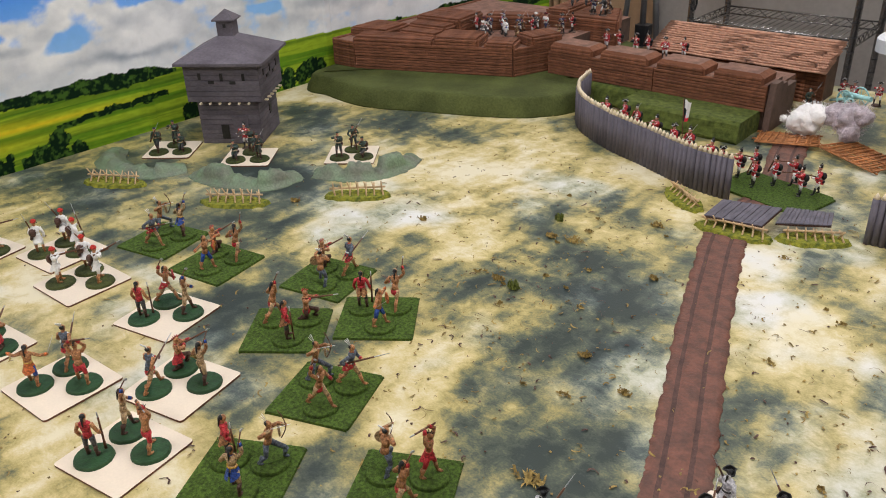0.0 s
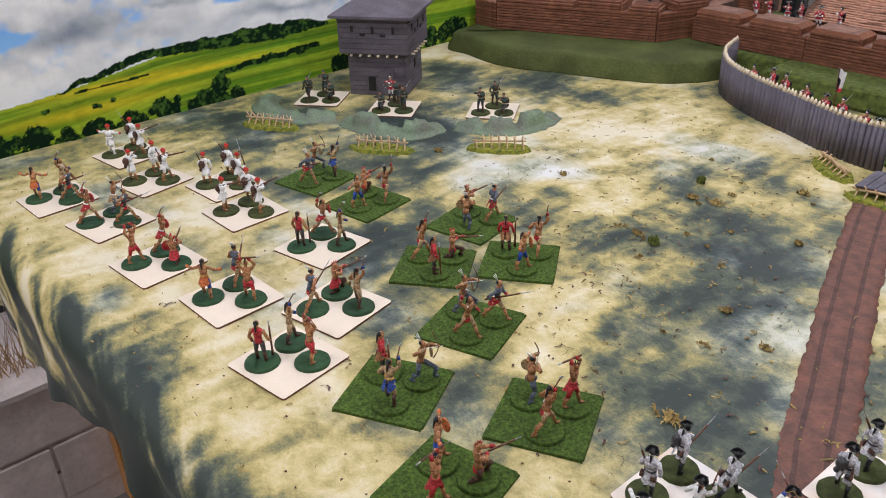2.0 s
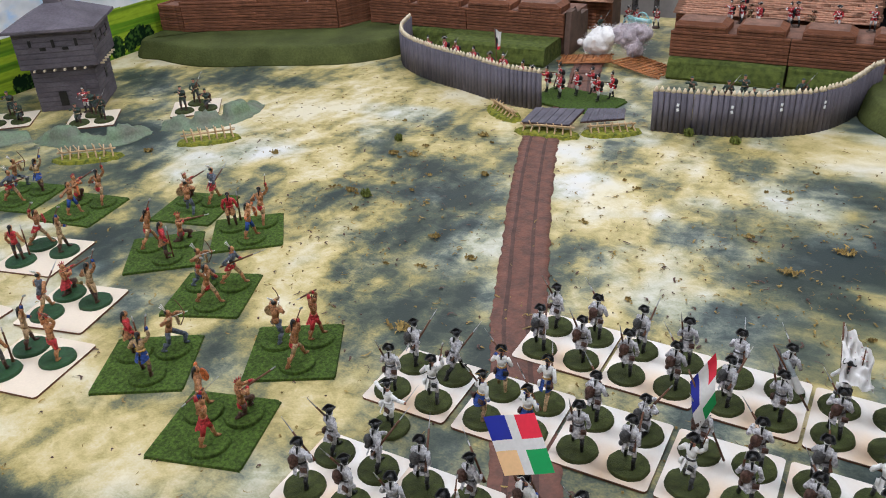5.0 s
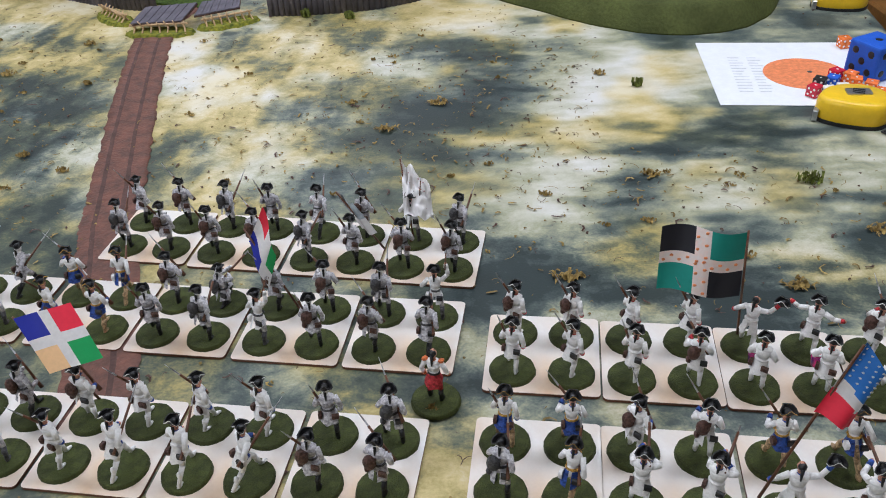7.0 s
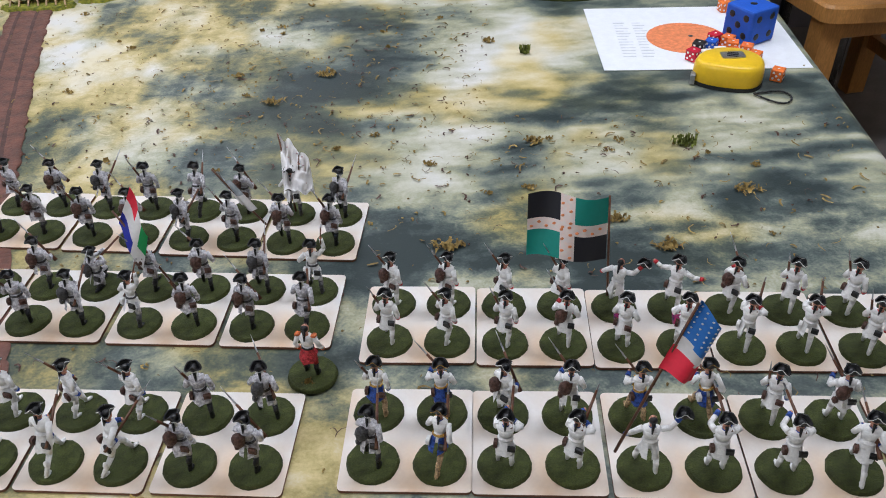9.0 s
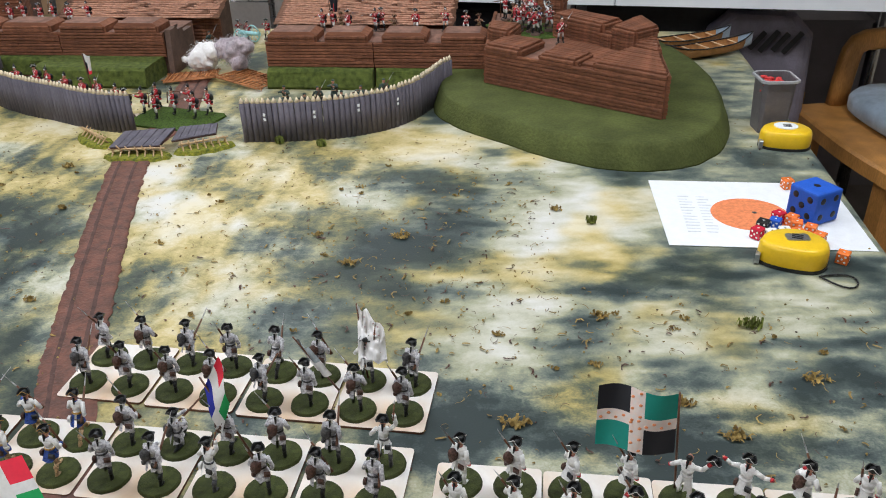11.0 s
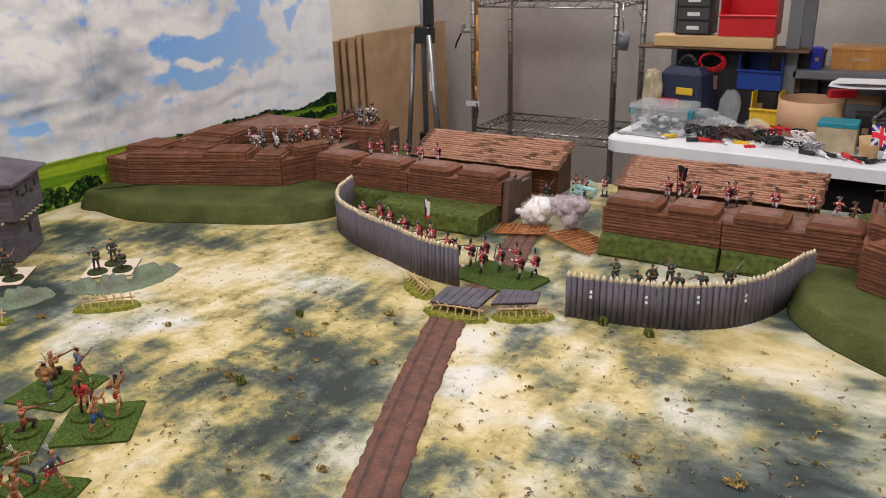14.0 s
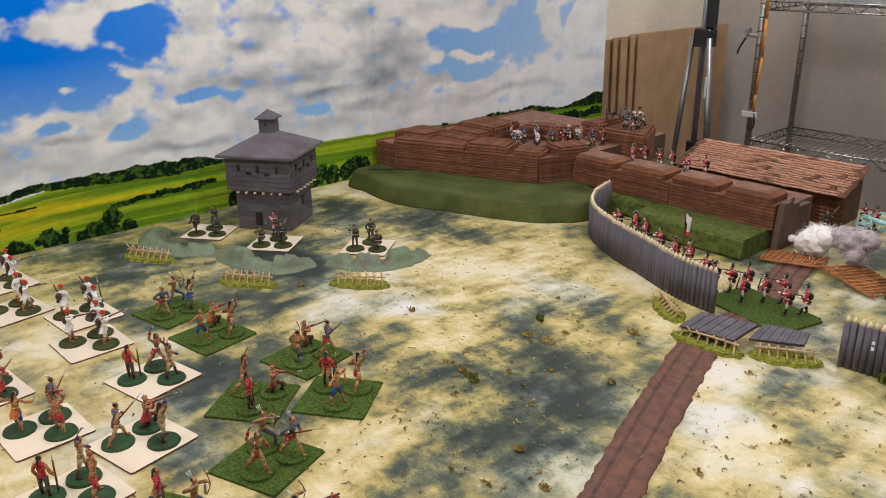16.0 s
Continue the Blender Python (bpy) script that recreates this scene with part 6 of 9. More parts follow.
RAMP = "lumpy grey-green resin rampart curved round a firing post"
rampart([(-0.898, 0.832), (-0.845, 0.855), (-0.805, 0.895), (-0.797, 0.95), (-0.808, 1.0)], RAMP, 3)
rampart([(-1.085, 0.695), (-1.03, 0.698), (-0.97, 0.714), (-0.925, 0.745), (-0.92, 0.802)], RAMP, 8)
rampart([(-1.33, 0.668), (-1.275, 0.622), (-1.2, 0.62), (-1.15, 0.645), (-1.123, 0.695)], RAMP, 13)


def stake_barrier(x, y, ang, length, label, rn, tall=0.028):
    root = place("stake_barrier", pose(x, y, 0, 0, 0, ang))
    bm = bmesh.new()
    prism(bm, [(a * rn.uniform(0.93, 1.05), b * rn.uniform(0.84, 1.1)) for a, b in circle(0, 0, length * 0.54, 34, 0.024)], 0, 0.006, 0, None, 0.004)
    part("base", bm, M_MOSS, root, "mossy yellow-green base")
    bm = bmesh.new()
    tube(bm, (-length * 0.44, 0, 0.016), (length * 0.44, 0.002, 0.0175), 0.002, 0.0017, 6)
    part("rail", bm, M_STICK, root)
    for i in range(7):
        u = (i - 3) / 3 * length * 0.38
        bm = bmesh.new()
        k = rn.uniform(-0.002, 0.002)
        tube(bm, (u + k, 0.009, 0.003), (u - k, -0.008, tall + rn.uniform(-0.003, 0.003)), 0.0017, 0.0011, 5)
        part("stake", bm, M_STICK, root)
        bm = bmesh.new()
        tube(bm, (u - k + 0.003, -0.011, 0.003), (u + k, 0.008, tall * 0.8), 0.0017, 0.0011, 5)
        part("stake", bm, M_STICK, root)
    return tagged(root, label, "barrier", "stake barriers")


BAR = "pale wooden stake barrier on a mossy base"
for x, y, a, ln in ((-0.757, 0.803, 39, 0.112), (-0.909, 0.652, 33, 0.117), (-1.168, 0.57, 28, 0.12), (-0.298, 1.125, -37, 0.1), (-0.183, 1.056, 4, 0.115), (-0.077, 1.1, 28, 0.1)):
    stake_barrier(x, y, a, ln, BAR, rf, 0.03 if x < -0.5 else 0.024)


def ramp_roof(c0, c1, c2, c3, label):
    """A ribbed deck laid on the barriers; corners front left, front right, back right, back left."""
    c = [Vector(p) for p in (c0, c1, c2, c3)]
    mid = sum(c, Vector()) / 4
    root = place("ribbed_ramp", pose(*mid))
    bm = bmesh.new()
    lo = [bm.verts.new(p - mid - Vector((0, 0, 0.0022))) for p in c]
    hi = [bm.verts.new(p - mid + Vector((0, 0, 0.0004))) for p in c]
    for k in range(4):
        face(bm, (lo[k], lo[(k + 1) % 4], hi[(k + 1) % 4], hi[k]))
    face(bm, hi), face(bm, lo[::-1])
    part("deck", bm, M_LEATHER, root)
    n = 12
    for i in range(n):
        a, b = i / n, (i + 0.9) / n
        q = [c[0].lerp(c[1], a), c[0].lerp(c[1], b), c[3].lerp(c[2], b), c[3].lerp(c[2], a)]
        bm = bmesh.new()
        lo = [bm.verts.new(p - mid) for p in q]
        hi = [bm.verts.new(p - mid + Vector((0, 0, 0.0018 + 0.0005 * (i % 2)))) for p in q]
        for k in range(4):
            face(bm, (lo[k], lo[(k + 1) % 4], hi[(k + 1) % 4], hi[k]))
        face(bm, hi), face(bm, lo[::-1])
        part("rib", bm, M_RIB, root)
    return tagged(root, label, "ramp")


ramp_roof((-0.23, 1.05, 0.019), (-0.143, 1.064, 0.019), (-0.135, 1.122, 0.03), (-0.222, 1.1, 0.03), "blue-grey ribbed timber ramp resting on the stake barriers")
ramp_roof((-0.132, 1.09, 0.018), (-0.06, 1.122, 0.022), (-0.068, 1.155, 0.028), (-0.134, 1.138, 0.026), "short blue-grey ribbed timber ramp tilted beside the gate")

for x, y, ang, vs in ((-0.912, 0.938, 37, (0, 2, 1)), (-1.07, 0.806, 38, (1, 0, 2)), (-1.235, 0.738, 38, (2, 0, 1))):
    card(x, y, 0.097, 0.097, ang, M_CARD, "white card base behind a resin rampart", "ranger cards")
    for (dx, dy), v in zip(((-0.022, -0.02), (0.0, 0.024), (0.025, -0.016)), vs):
        a = radians(ang)
        stand("rang", v, x + dx * math.cos(a) - dy * math.sin(a), y + dx * math.sin(a) + dy * math.cos(a), CT, -140 + rf.uniform(-25, 25))
stand("garr", 0, -1.115, 0.835, 0.0, -150, 1.0)

# ---- the red-coated line at the gate ----


def firing_turf(x, y, w, d, ang):
    bm = bmesh.new()
    prism(bm, [(a + 0.003 * math.sin(i * 2.3), b + 0.003 * math.cos(i * 1.9)) for i, (a, b) in enumerate(rect(0, 0, w, d, 0, 0.01))], 0, 0.0035, 0, None, 0.001)
    return tagged(part("turf_mat", bm, M_FLOCK, None, m=pose(x, y, 0.0005, 0, 0, ang)), "green flocked turf mat under the red-coated line", "turf mat", "turf mats")


firing_turf(-0.19, 1.242, 0.17, 0.105, -14)
for i, (x, y) in enumerate(((-0.262, 1.262), (-0.245, 1.29), (-0.199, 1.262), (-0.172, 1.284), (-0.148, 1.242), (-0.128, 1.266), (-0.225, 1.235))):
    stand("brit", i % 4, x, y, 0.004 - 0.0034 * 0 - 0.0004, 128 + rf.uniform(-12, 12), 0.98)
for i, (x, y) in enumerate(((-0.602, 1.385), (-0.564, 1.395), (-0.524, 1.372), (-0.462, 1.337), (-0.413, 1.312), (-0.38, 1.31), (-0.319, 1.272), (-0.29, 1.25))):
    card(x, y, 0.034, 0.034, 20, M_CARD, "small cream card under a red-coated figure", "small cards", 0.0024)
    stand("garr", i % 3, x, y, 0.0024, 160 + rf.uniform(-20, 20), 1.05)
for i, (x, y) in enumerate(((0.017, 1.30), (0.062, 1.285), (0.085, 1.30), (0.108, 1.335), (0.13, 1.31), (0.209, 1.345), (0.17, 1.31))):
    stand("rang", i % 3, x, y, 0.0024 if i % 2 else 0.0, 180 + rf.uniform(-25, 25), 1.02)
    if i % 2:
        card(x, y, 0.045, 0.04, 5, M_CARD, "small cream card under a ranger", "small cards", 0.0024)

# ---- fort garrison ----
for i, x in enumerate((0.025, 0.046, 0.062, 0.083, 0.144, 0.155, 0.19, 0.236, 0.302, 0.35, 0.378)):
    stand("mixed" if i % 4 == 2 else "garr", (i * 3) % 4, x, 1.615 + 0.012 * (i % 3) - 0.012, 0.08, 175 + rf.uniform(-40, 40), 0.92)
for i, x in enumerate((-0.768, -0.742, -0.69, -0.665, -0.615, -0.575)):
    stand("garr", (i * 3 + 1) % 4, x, 1.66 + 0.015 * (i % 2), 0.08, 175 + rf.uniform(-40, 40), 0.92)


def turf_patch(x, y, z, w, d, ang):
    bm = bmesh.new()
    prism(bm, [(a + 0.004 * math.sin(i * 2.3), b + 0.004 * math.cos(i * 1.9)) for i, (a, b) in enumerate(rect(0, 0, w, d, 0, 0.01))], 0, 0.0025, 0, None, 0.001)
    return tagged(part("turf_mat", bm, M_FLOCK, None, m=pose(x, y, z, 0, 0, ang)), "green flocked mat on the log platform", "turf base", "platform turf mats")


turf_patch(0.485, 1.545, 0.104, 0.14, 0.15, 20)
for i, (x, y) in enumerate(((0.436, 1.627), (0.46, 1.649), (0.475, 1.56), (0.494, 1.525), (0.512, 1.515), (0.533, 1.532), (0.556, 1.43), (0.53, 1.57), (0.485, 1.64), (0.502, 1.605), (0.455, 1.59), (0.48, 1.6), (0.47, 1.53), (0.495, 1.548), (0.462, 1.555), (0.505, 1.5))):
    stand("mixed" if i % 3 == 1 else "garr", (i * 3) % 4, x, y, 0.1065, 170 + rf.uniform(-70, 70), 0.95)
stand("garr", 0, 0.486, 1.62, 0.104, 180, 1.05)
for i, (x, y) in enumerate(((-1.085, 1.555), (-1.055, 1.571), (-1.017, 1.495), (-1.014, 1.578), (-1.035, 1.6), (-0.99, 1.62), (-0.985, 1.6), (-0.965, 1.645), (-0.95, 1.61), (-0.945, 1.66), (-0.89, 1.639), (-0.9, 1.665), (-0.885, 1.69), (-0.99, 1.55), (-1.04, 1.535), (-0.97, 1.57))):
    stand("mixed" if i % 4 else "garr", (i * 3 + 2) % (5 if i % 4 else 4), x, y, 0.104, 165 + rf.uniform(-70, 70), 0.86)
for i, (x, y) in enumerate(((-0.868, 1.76), (-0.838, 1.757), (-0.888, 1.79), (-0.862, 1.82), (-0.845, 1.79))):
    stand("mixed", (i * 3) % 5, x, y, 0.1375, 160 + rf.uniform(-60, 60), 0.92)
for i, (x, y, k, v) in enumerate(((-0.388, 1.735, "rang", 0), (-0.372, 1.715, "garr", 3), (-0.298, 1.72, "rang", 2), (-0.262, 1.83, "garr", 3), (-0.236, 1.82, "garr", 1), (-0.19, 1.84, "garr", 3))):
    stand(k, v, x, y, 0.0, 180 + rf.uniform(-60, 60), 0.95)

M_TEAL = mat("pale_turquoise_paint", (0.42, 0.72, 0.74), 0.5, var=0.2)


def cannon(x, y, z, ang, paint, barrel, label, size=1.0):
    root = place("toy_cannon", pose(x, y, z, 0, 0, ang) @ Matrix.Scale(size, 4))
    for sx in (-1, 1):
        bm = bmesh.new()
        for i in range(16):
            a, b = 2 * math.pi * i / 16, 2 * math.pi * (i + 1) / 16
            tube(bm, (sx * 0.018, 0.016 * math.cos(a), 0.0175 + 0.016 * math.sin(a)), (sx * 0.018, 0.016 * math.cos(b), 0.0175 + 0.016 * math.sin(b)), 0.0014, 0.0014, 5)
        for i in range(8):
            a = 2 * math.pi * i / 8
            tube(bm, (sx * 0.018, 0, 0.0175), (sx * 0.018, 0.016 * math.cos(a), 0.0175 + 0.016 * math.sin(a)), 0.0009, 0.0008, 4)
        part("wheel", bm, paint, root)
    bm = bmesh.new()
    tube(bm, (-0.02, 0, 0.0175), (0.02, 0, 0.0175), 0.002, 0.002, 6)
    tube(bm, (0, 0.0, 0.018), (0, 0.045, 0.003), 0.003, 0.002, 6)
    part("carriage", bm, paint, root)
    bm = bmesh.new()
    tube(bm, (0, 0.018, 0.022), (0, -0.032, 0.025), 0.0048, 0.0034, 10)
    tube(bm, (0, -0.032, 0.025), (0, -0.035, 0.0252), 0.0045, 0.0042, 10)
    part("barrel", bm, barrel, root)
    return tagged(root, label, "cannon")


cannon(-0.228, 1.79, 0.0, 65, M_TEAL, M_TEAL, "toy field cannon painted pale turquoise with spoked wheels", 1.3)
cannon(-0.93, 1.79, 0.1485, 40, M_DARKGREY, M_BLACK, "toy cannon with black barrel on the bastion's raised block")

# ---- cotton smoke and brush ----


def puff(name, blobs_, material, label, seed, strands=5200):
    bm = bmesh.new()
    for cx, cy, cz, r in blobs_:
        ret = bmesh.ops.create_icosphere(bm, subdivisions=4, radius=r * 0.86, matrix=Matrix.Translation((cx, cy, cz)))
        c = Vector((cx, cy, cz))
        for v in ret["verts"]:
            n = (v.co - c).normalized()
            v.co += n * (0.3 * r * noise.noise(v.co * 45 + Vector((seed, 0, 0))) + 0.12 * r * noise.noise(v.co * 130) + 0.06 * r * noise.noise(v.co * 420))
            v.co.z = max(v.co.z, 0.002)
    for f in bm.faces:
        f.smooth = True
    verts, faces = [v.co.copy() for v in bm.verts], []
    bm.verts.index_update()
    faces = [tuple(v.index for v in f.verts) for f in bm.faces]
    smooth = len(faces)
    bm.free()
    rn = random.Random(seed)
    for _ in range(strands):
        cx, cy, cz, r = rn.choice(blobs_)
        d = Vector((rn.gauss(0, 1), rn.gauss(0, 1), rn.gauss(0, 1))).normalized()
        p = Vector((cx, cy, cz)) + d * r * rn.uniform(0.75, 1.0)
        t = d.orthogonal().normalized()
        t.rotate(Matrix.Rotation(rn.uniform(0, 6.28), 3, d))
        q = p + t * rn.uniform(0.2, 0.6) * r + d * rn.uniform(0.0, 0.13) * r
        m = (p + q) / 2 + d * 0.2 * r
        s = d.cross(t) * 0.00016
        k = len(verts)
        for v in (p - s, p + s, m + s, m - s, q):
            v.z = max(v.z, 0.002)
            verts.append(v)
        faces += [(k, k + 1, k + 2, k + 3), (k + 3, k + 2, k + 4)]
    me = bpy.data.meshes.new(name)
    me.from_pydata([tuple(v) for v in verts], [], faces)
    me.polygons.foreach_set("use_smooth", [i < smooth for i in range(len(faces))])
    me.materials.append(material)
    return tagged(new(name, me), label, "smoke prop")


puff("cotton_smoke", [(-0.245, 1.548, 0.037, 0.034), (-0.228, 1.547, 0.05, 0.026), (-0.262, 1.545, 0.028, 0.022), (-0.288, 1.54, 0.034, 0.007)], M_SMOKEW, "white cotton-wool smoke puff over the brush pile", 3, 1500)
puff("cotton_smoke", [(-0.172, 1.556, 0.05, 0.034), (-0.15, 1.553, 0.062, 0.024), (-0.2, 1.552, 0.056, 0.024), (-0.165, 1.548, 0.032, 0.026)], M_SMOKEG, "grey-streaked cotton-wool smoke puff over the brush pile", 9, 1500)


def brush_mat(x, y, z, ang, tiltx, tilty, w, d, label, rn):
    root = place("brush_hurdle", pose(x, y, z, tiltx, tilty, ang))
    for i in range(13):
        bm = bmesh.new()
        v = (i / 12 - 0.5) * d
        tube(bm, (-w / 2 * rn.uniform(0.85, 1.08), v + rn.uniform(-0.002, 0.002), 0), (w / 2 * rn.uniform(0.85, 1.08), v + rn.uniform(-0.002, 0.002), rn.uniform(-0.001, 0.002)), 0.002, 0.0016, 5)
        part("twig", bm, M_WICKER, root)
    for i in range(11):
        bm = bmesh.new()
        u = (i / 10 - 0.5) * w * 0.94
        tube(bm, (u + rn.uniform(-0.004, 0.004), -d / 2, 0.0022), (u + rn.uniform(-0.004, 0.004), d / 2, 0.0024), 0.0018, 0.0015, 5)
        part("twig", bm, M_WICKER, root)
    return tagged(root, label, "hurdle")


brush_mat(-0.118, 1.488, 0.007, -28, -2, 3, 0.135, 0.085, "orange-brown woven twig hurdle lying before the gate", rf)
brush_mat(-0.262, 1.505, 0.007, 12, -3, -3, 0.12, 0.075, "orange-brown woven twig hurdle under the cotton smoke", rf)

# ---- flags ----
M_FBLUE = mat("navy_flag", (0.02, 0.03, 0.36), 0.6, var=0.06, scale=30, bump=0.03)
M_FRED = mat("red_flag", (0.85, 0.03, 0.07), 0.6, var=0.06, scale=30, bump=0.03)
M_FGREEN = mat("green_flag", (0.03, 0.36, 0.1), 0.6, var=0.06, scale=30, bump=0.03)
M_FPEACH = mat("peach_flag", (0.9, 0.58, 0.3), 0.6, var=0.06, scale=30, bump=0.03)
M_FWHITE = mat("white_flag", (0.88, 0.86, 0.86), 0.6, var=0.05, scale=300, bump=0.08)
bsdf = M_FWHITE.node_tree.nodes["Principled BSDF"]
thin = M_FWHITE.node_tree.nodes.new("ShaderNodeBsdfTranslucent")
thin.inputs["Color"].default_value = (0.9, 0.88, 0.88, 1)
both = M_FWHITE.node_tree.nodes.new("ShaderNodeMixShader")
both.inputs[0].default_value = 0.2
M_FWHITE.node_tree.links.new(bsdf.outputs[0], both.inputs[1])
M_FWHITE.node_tree.links.new(thin.outputs[0], both.inputs[2])
M_FWHITE.node_tree.links.new(both.outputs[0], M_FWHITE.node_tree.nodes["Material Output"].inputs["Surface"])
M_FSPECK = mat("orange_speckled_flag", (0.86, 0.8, 0.78), 0.6, var=0.04, scale=300, bump=0.03, col2=(0.88, 0.72, 0.66))
M_FBLACK = mat("black_flag", (0.012, 0.013, 0.02), 0.6, var=0.06, scale=30, bump=0.03)
M_FTEAL = mat("sea_green_flag", (0.02, 0.27, 0.22), 0.6, var=0.06, scale=30, bump=0.03)
M_FSKY = mat("bright_blue_flag", (0.04, 0.2, 0.66), 0.6, var=0.06, scale=30, bump=0.03)
M_PINKPRINT = mat("faint_pink_print", (0.62, 0.45, 0.46), 0.6, var=0.1, bump=0)
M_ORANGEPRINT = mat("orange_flag_print", (0.8, 0.3, 0.12), 0.6, var=0.1, bump=0)
M_FGREY = mat("grey_green_flag", (0.42, 0.47, 0.5), 0.6, var=0.3, scale=120, bump=0.03)


def flag(corners, pattern, mats, pole, label, wave=0.004, spots=None, dye=None, crumple=0.0):
    """Corners: top left, top right, bottom right, bottom left. pattern(u, v): the material's number there."""
    c = [Vector(p) for p in corners]
    foot = Vector(pole[0])
    root = place("flag", pose(*foot))
    nx, ny = 22, 22
    bm = bmesh.new()
    nrm = (c[1] - c[0]).cross(c[3] - c[0]).normalized()
    grid = []
    for j in range(ny + 1):
        v = j / ny
        row = []
        for i in range(nx + 1):
            u = i / nx
            p = c[0].lerp(c[1], u).lerp(c[3].lerp(c[2], u), v) + nrm * wave * math.sin(u * 6.5 + v * 1.2) + Vector((0, 0, 0.35 * wave * math.sin(u * 6.0)))
            p += nrm * crumple * (abs(noise.noise(Vector((u * 5 + v, v * 3, 1.7)))) * 2 - 0.5) + Vector((0, 0, crumple * noise.noise(Vector((u * 4, v * 4, 9.2)))))
            row.append(bm.verts.new(p - foot))
        grid.append(row)
    for j in range(ny):
        for i in range(nx):
            face(bm, (grid[j][i], grid[j][i + 1], grid[j + 1][i + 1], grid[j + 1][i]), pattern((i + 0.5) / nx, (j + 0.5) / ny), True)
    part("flag_cloth", bm, mats, root)
    if spots:
        for k, (u, v, r) in enumerate(spots):
            bm = bmesh.new()
            p = c[0].lerp(c[1], u).lerp(c[3].lerp(c[2], u), v) + nrm * wave * math.sin(u * 6.5 + v * 1.2) + Vector((0, 0, 0.35 * wave * math.sin(u * 6.0)))
            for s in (-1, 1):
                ell(bm, p - foot + nrm * s * 0.0003, (r, r * 0.4, r * 0.8), 6, 4)
            part("emblem", bm, dye or M_FWHITE, root)
    bm = bmesh.new()
    tube(bm, (0, 0, 0), Vector(pole[1]) - foot, 0.0012, 0.0009, 6)
    part("pole", bm, M_WOOD, root)
    return tagged(root, label, "flag", "regimental flags")


def quarters(u, v):
    if 0.4 < u < 0.58 or 0.43 < v < 0.58:
        return 4
    return (0 if u < 0.5 else 1) if v < 0.5 else (2 if u < 0.5 else 3)


flag([(0.084, 0.219, 0.097), (0.121, 0.239, 0.099), (0.148, 0.217, 0.063), (0.111, 0.2, 0.059)], quarters, (M_FBLUE, M_FRED, M_FPEACH, M_FGREEN, M_FWHITE), ((0.125, 0.226, 0.0), (0.083, 0.22, 0.098)), "quartered navy, red, peach and green flag with white cross", 0.001)
flag([(0.578, 0.349, 0.113), (0.643, 0.343, 0.114), (0.645, 0.334, 0.055), (0.577, 0.33, 0.062)], quarters, (M_FBLACK, M_FTEAL, M_FTEAL, M_FBLACK, M_FSPECK), ((0.652, 0.345, 0.006), (0.6435, 0.3435, 0.115)), "quartered black and sea-green flag with speckled white cross", 0.006,
     [(0.49 + 0.05 * (-1) ** k, 0.05 + 0.09 * k, 0.0017) for k in range(11)] + [(0.05 + 0.095 * k, 0.51 + 0.03 * (-1) ** k, 0.0017) for k in range(10)], M_ORANGEPRINT)
flag([(0.24, 0.362, 0.112), (0.248, 0.35, 0.068), (0.236, 0.344, 0.034), (0.222, 0.355, 0.078)], lambda u, v: 1 if (v < 0.34 and u < 0.45) else (0 if (v > 0.66 and u < 0.6) else (3 if (u > 0.72 and v < 0.6) else 2)), (M_FBLUE, M_FRED, M_FWHITE, M_FGREEN), ((0.262, 0.349, 0.006), (0.22, 0.358, 0.09)), "drooping blue, white, red and green regimental flag", 0.003)
flag([(0.337, 0.498, 0.083), (0.366, 0.488, 0.066), (0.374, 0.46, 0.037), (0.343, 0.46, 0.042)], lambda u, v: 0, (M_FWHITE,), ((0.348, 0.474, 0.006), (0.336, 0.498, 0.085)), "crumpled plain white regimental flag", 0.003,
     [(0.25 + 0.17 * (k % 4), 0.15 + 0.2 * (k // 4), 0.0011) for k in range(16)], M_PINKPRINT, 0.008)
flag([(0.673, 0.17, 0.157), (0.69, 0.17, 0.134), (0.676, 0.158, 0.096), (0.653, 0.158, 0.107)], lambda u, v: 0 if v < 0.47 + 0.12 * u else (2 if v < 0.64 + 0.1 * u else 1), (M_FSKY, M_FRED, M_FWHITE), ((0.632, 0.155, 0.03), (0.672, 0.17, 0.155)), "drooping blue flag with white emblems and red fly", 0.004,
     [(0.1 + 0.16 * i, 0.05 + 0.075 * j, 0.00085) for i in range(6) for j in range(6)])
flag([(0.282, 0.446, 0.072), (0.296, 0.446, 0.064), (0.316, 0.448, 0.026), (0.301, 0.448, 0.03)], lambda u, v: 1 if v > 0.5 else 0, (M_FGREY, M_FWHITE), ((0.322, 0.449, 0.008), (0.281, 0.446, 0.076)), "furled grey-green and white regimental flag", 0.003)
flag([(0.042, 1.61, 0.158), (0.062, 1.612, 0.155), (0.058, 1.612, 0.126), (0.046, 1.61, 0.128)], lambda u, v: 1 if 0.4 < u < 0.55 and v > 0.4 else 0, (M_FBLACK, M_RED), ((0.044, 1.609, 0.08), (0.041, 1.61, 0.16)), "dark garrison flag drooping above the log wall", 0.003)


def union(u, v):
    if abs(u - 0.5) < 0.09 or abs(v - 0.5) < 0.12:
        return 1
    if abs(u - 0.5) < 0.15 or abs(v - 0.5) < 0.2:
        return 2
    return 2 if min(abs(u - v), abs(u + v - 1)) < 0.1 else 0


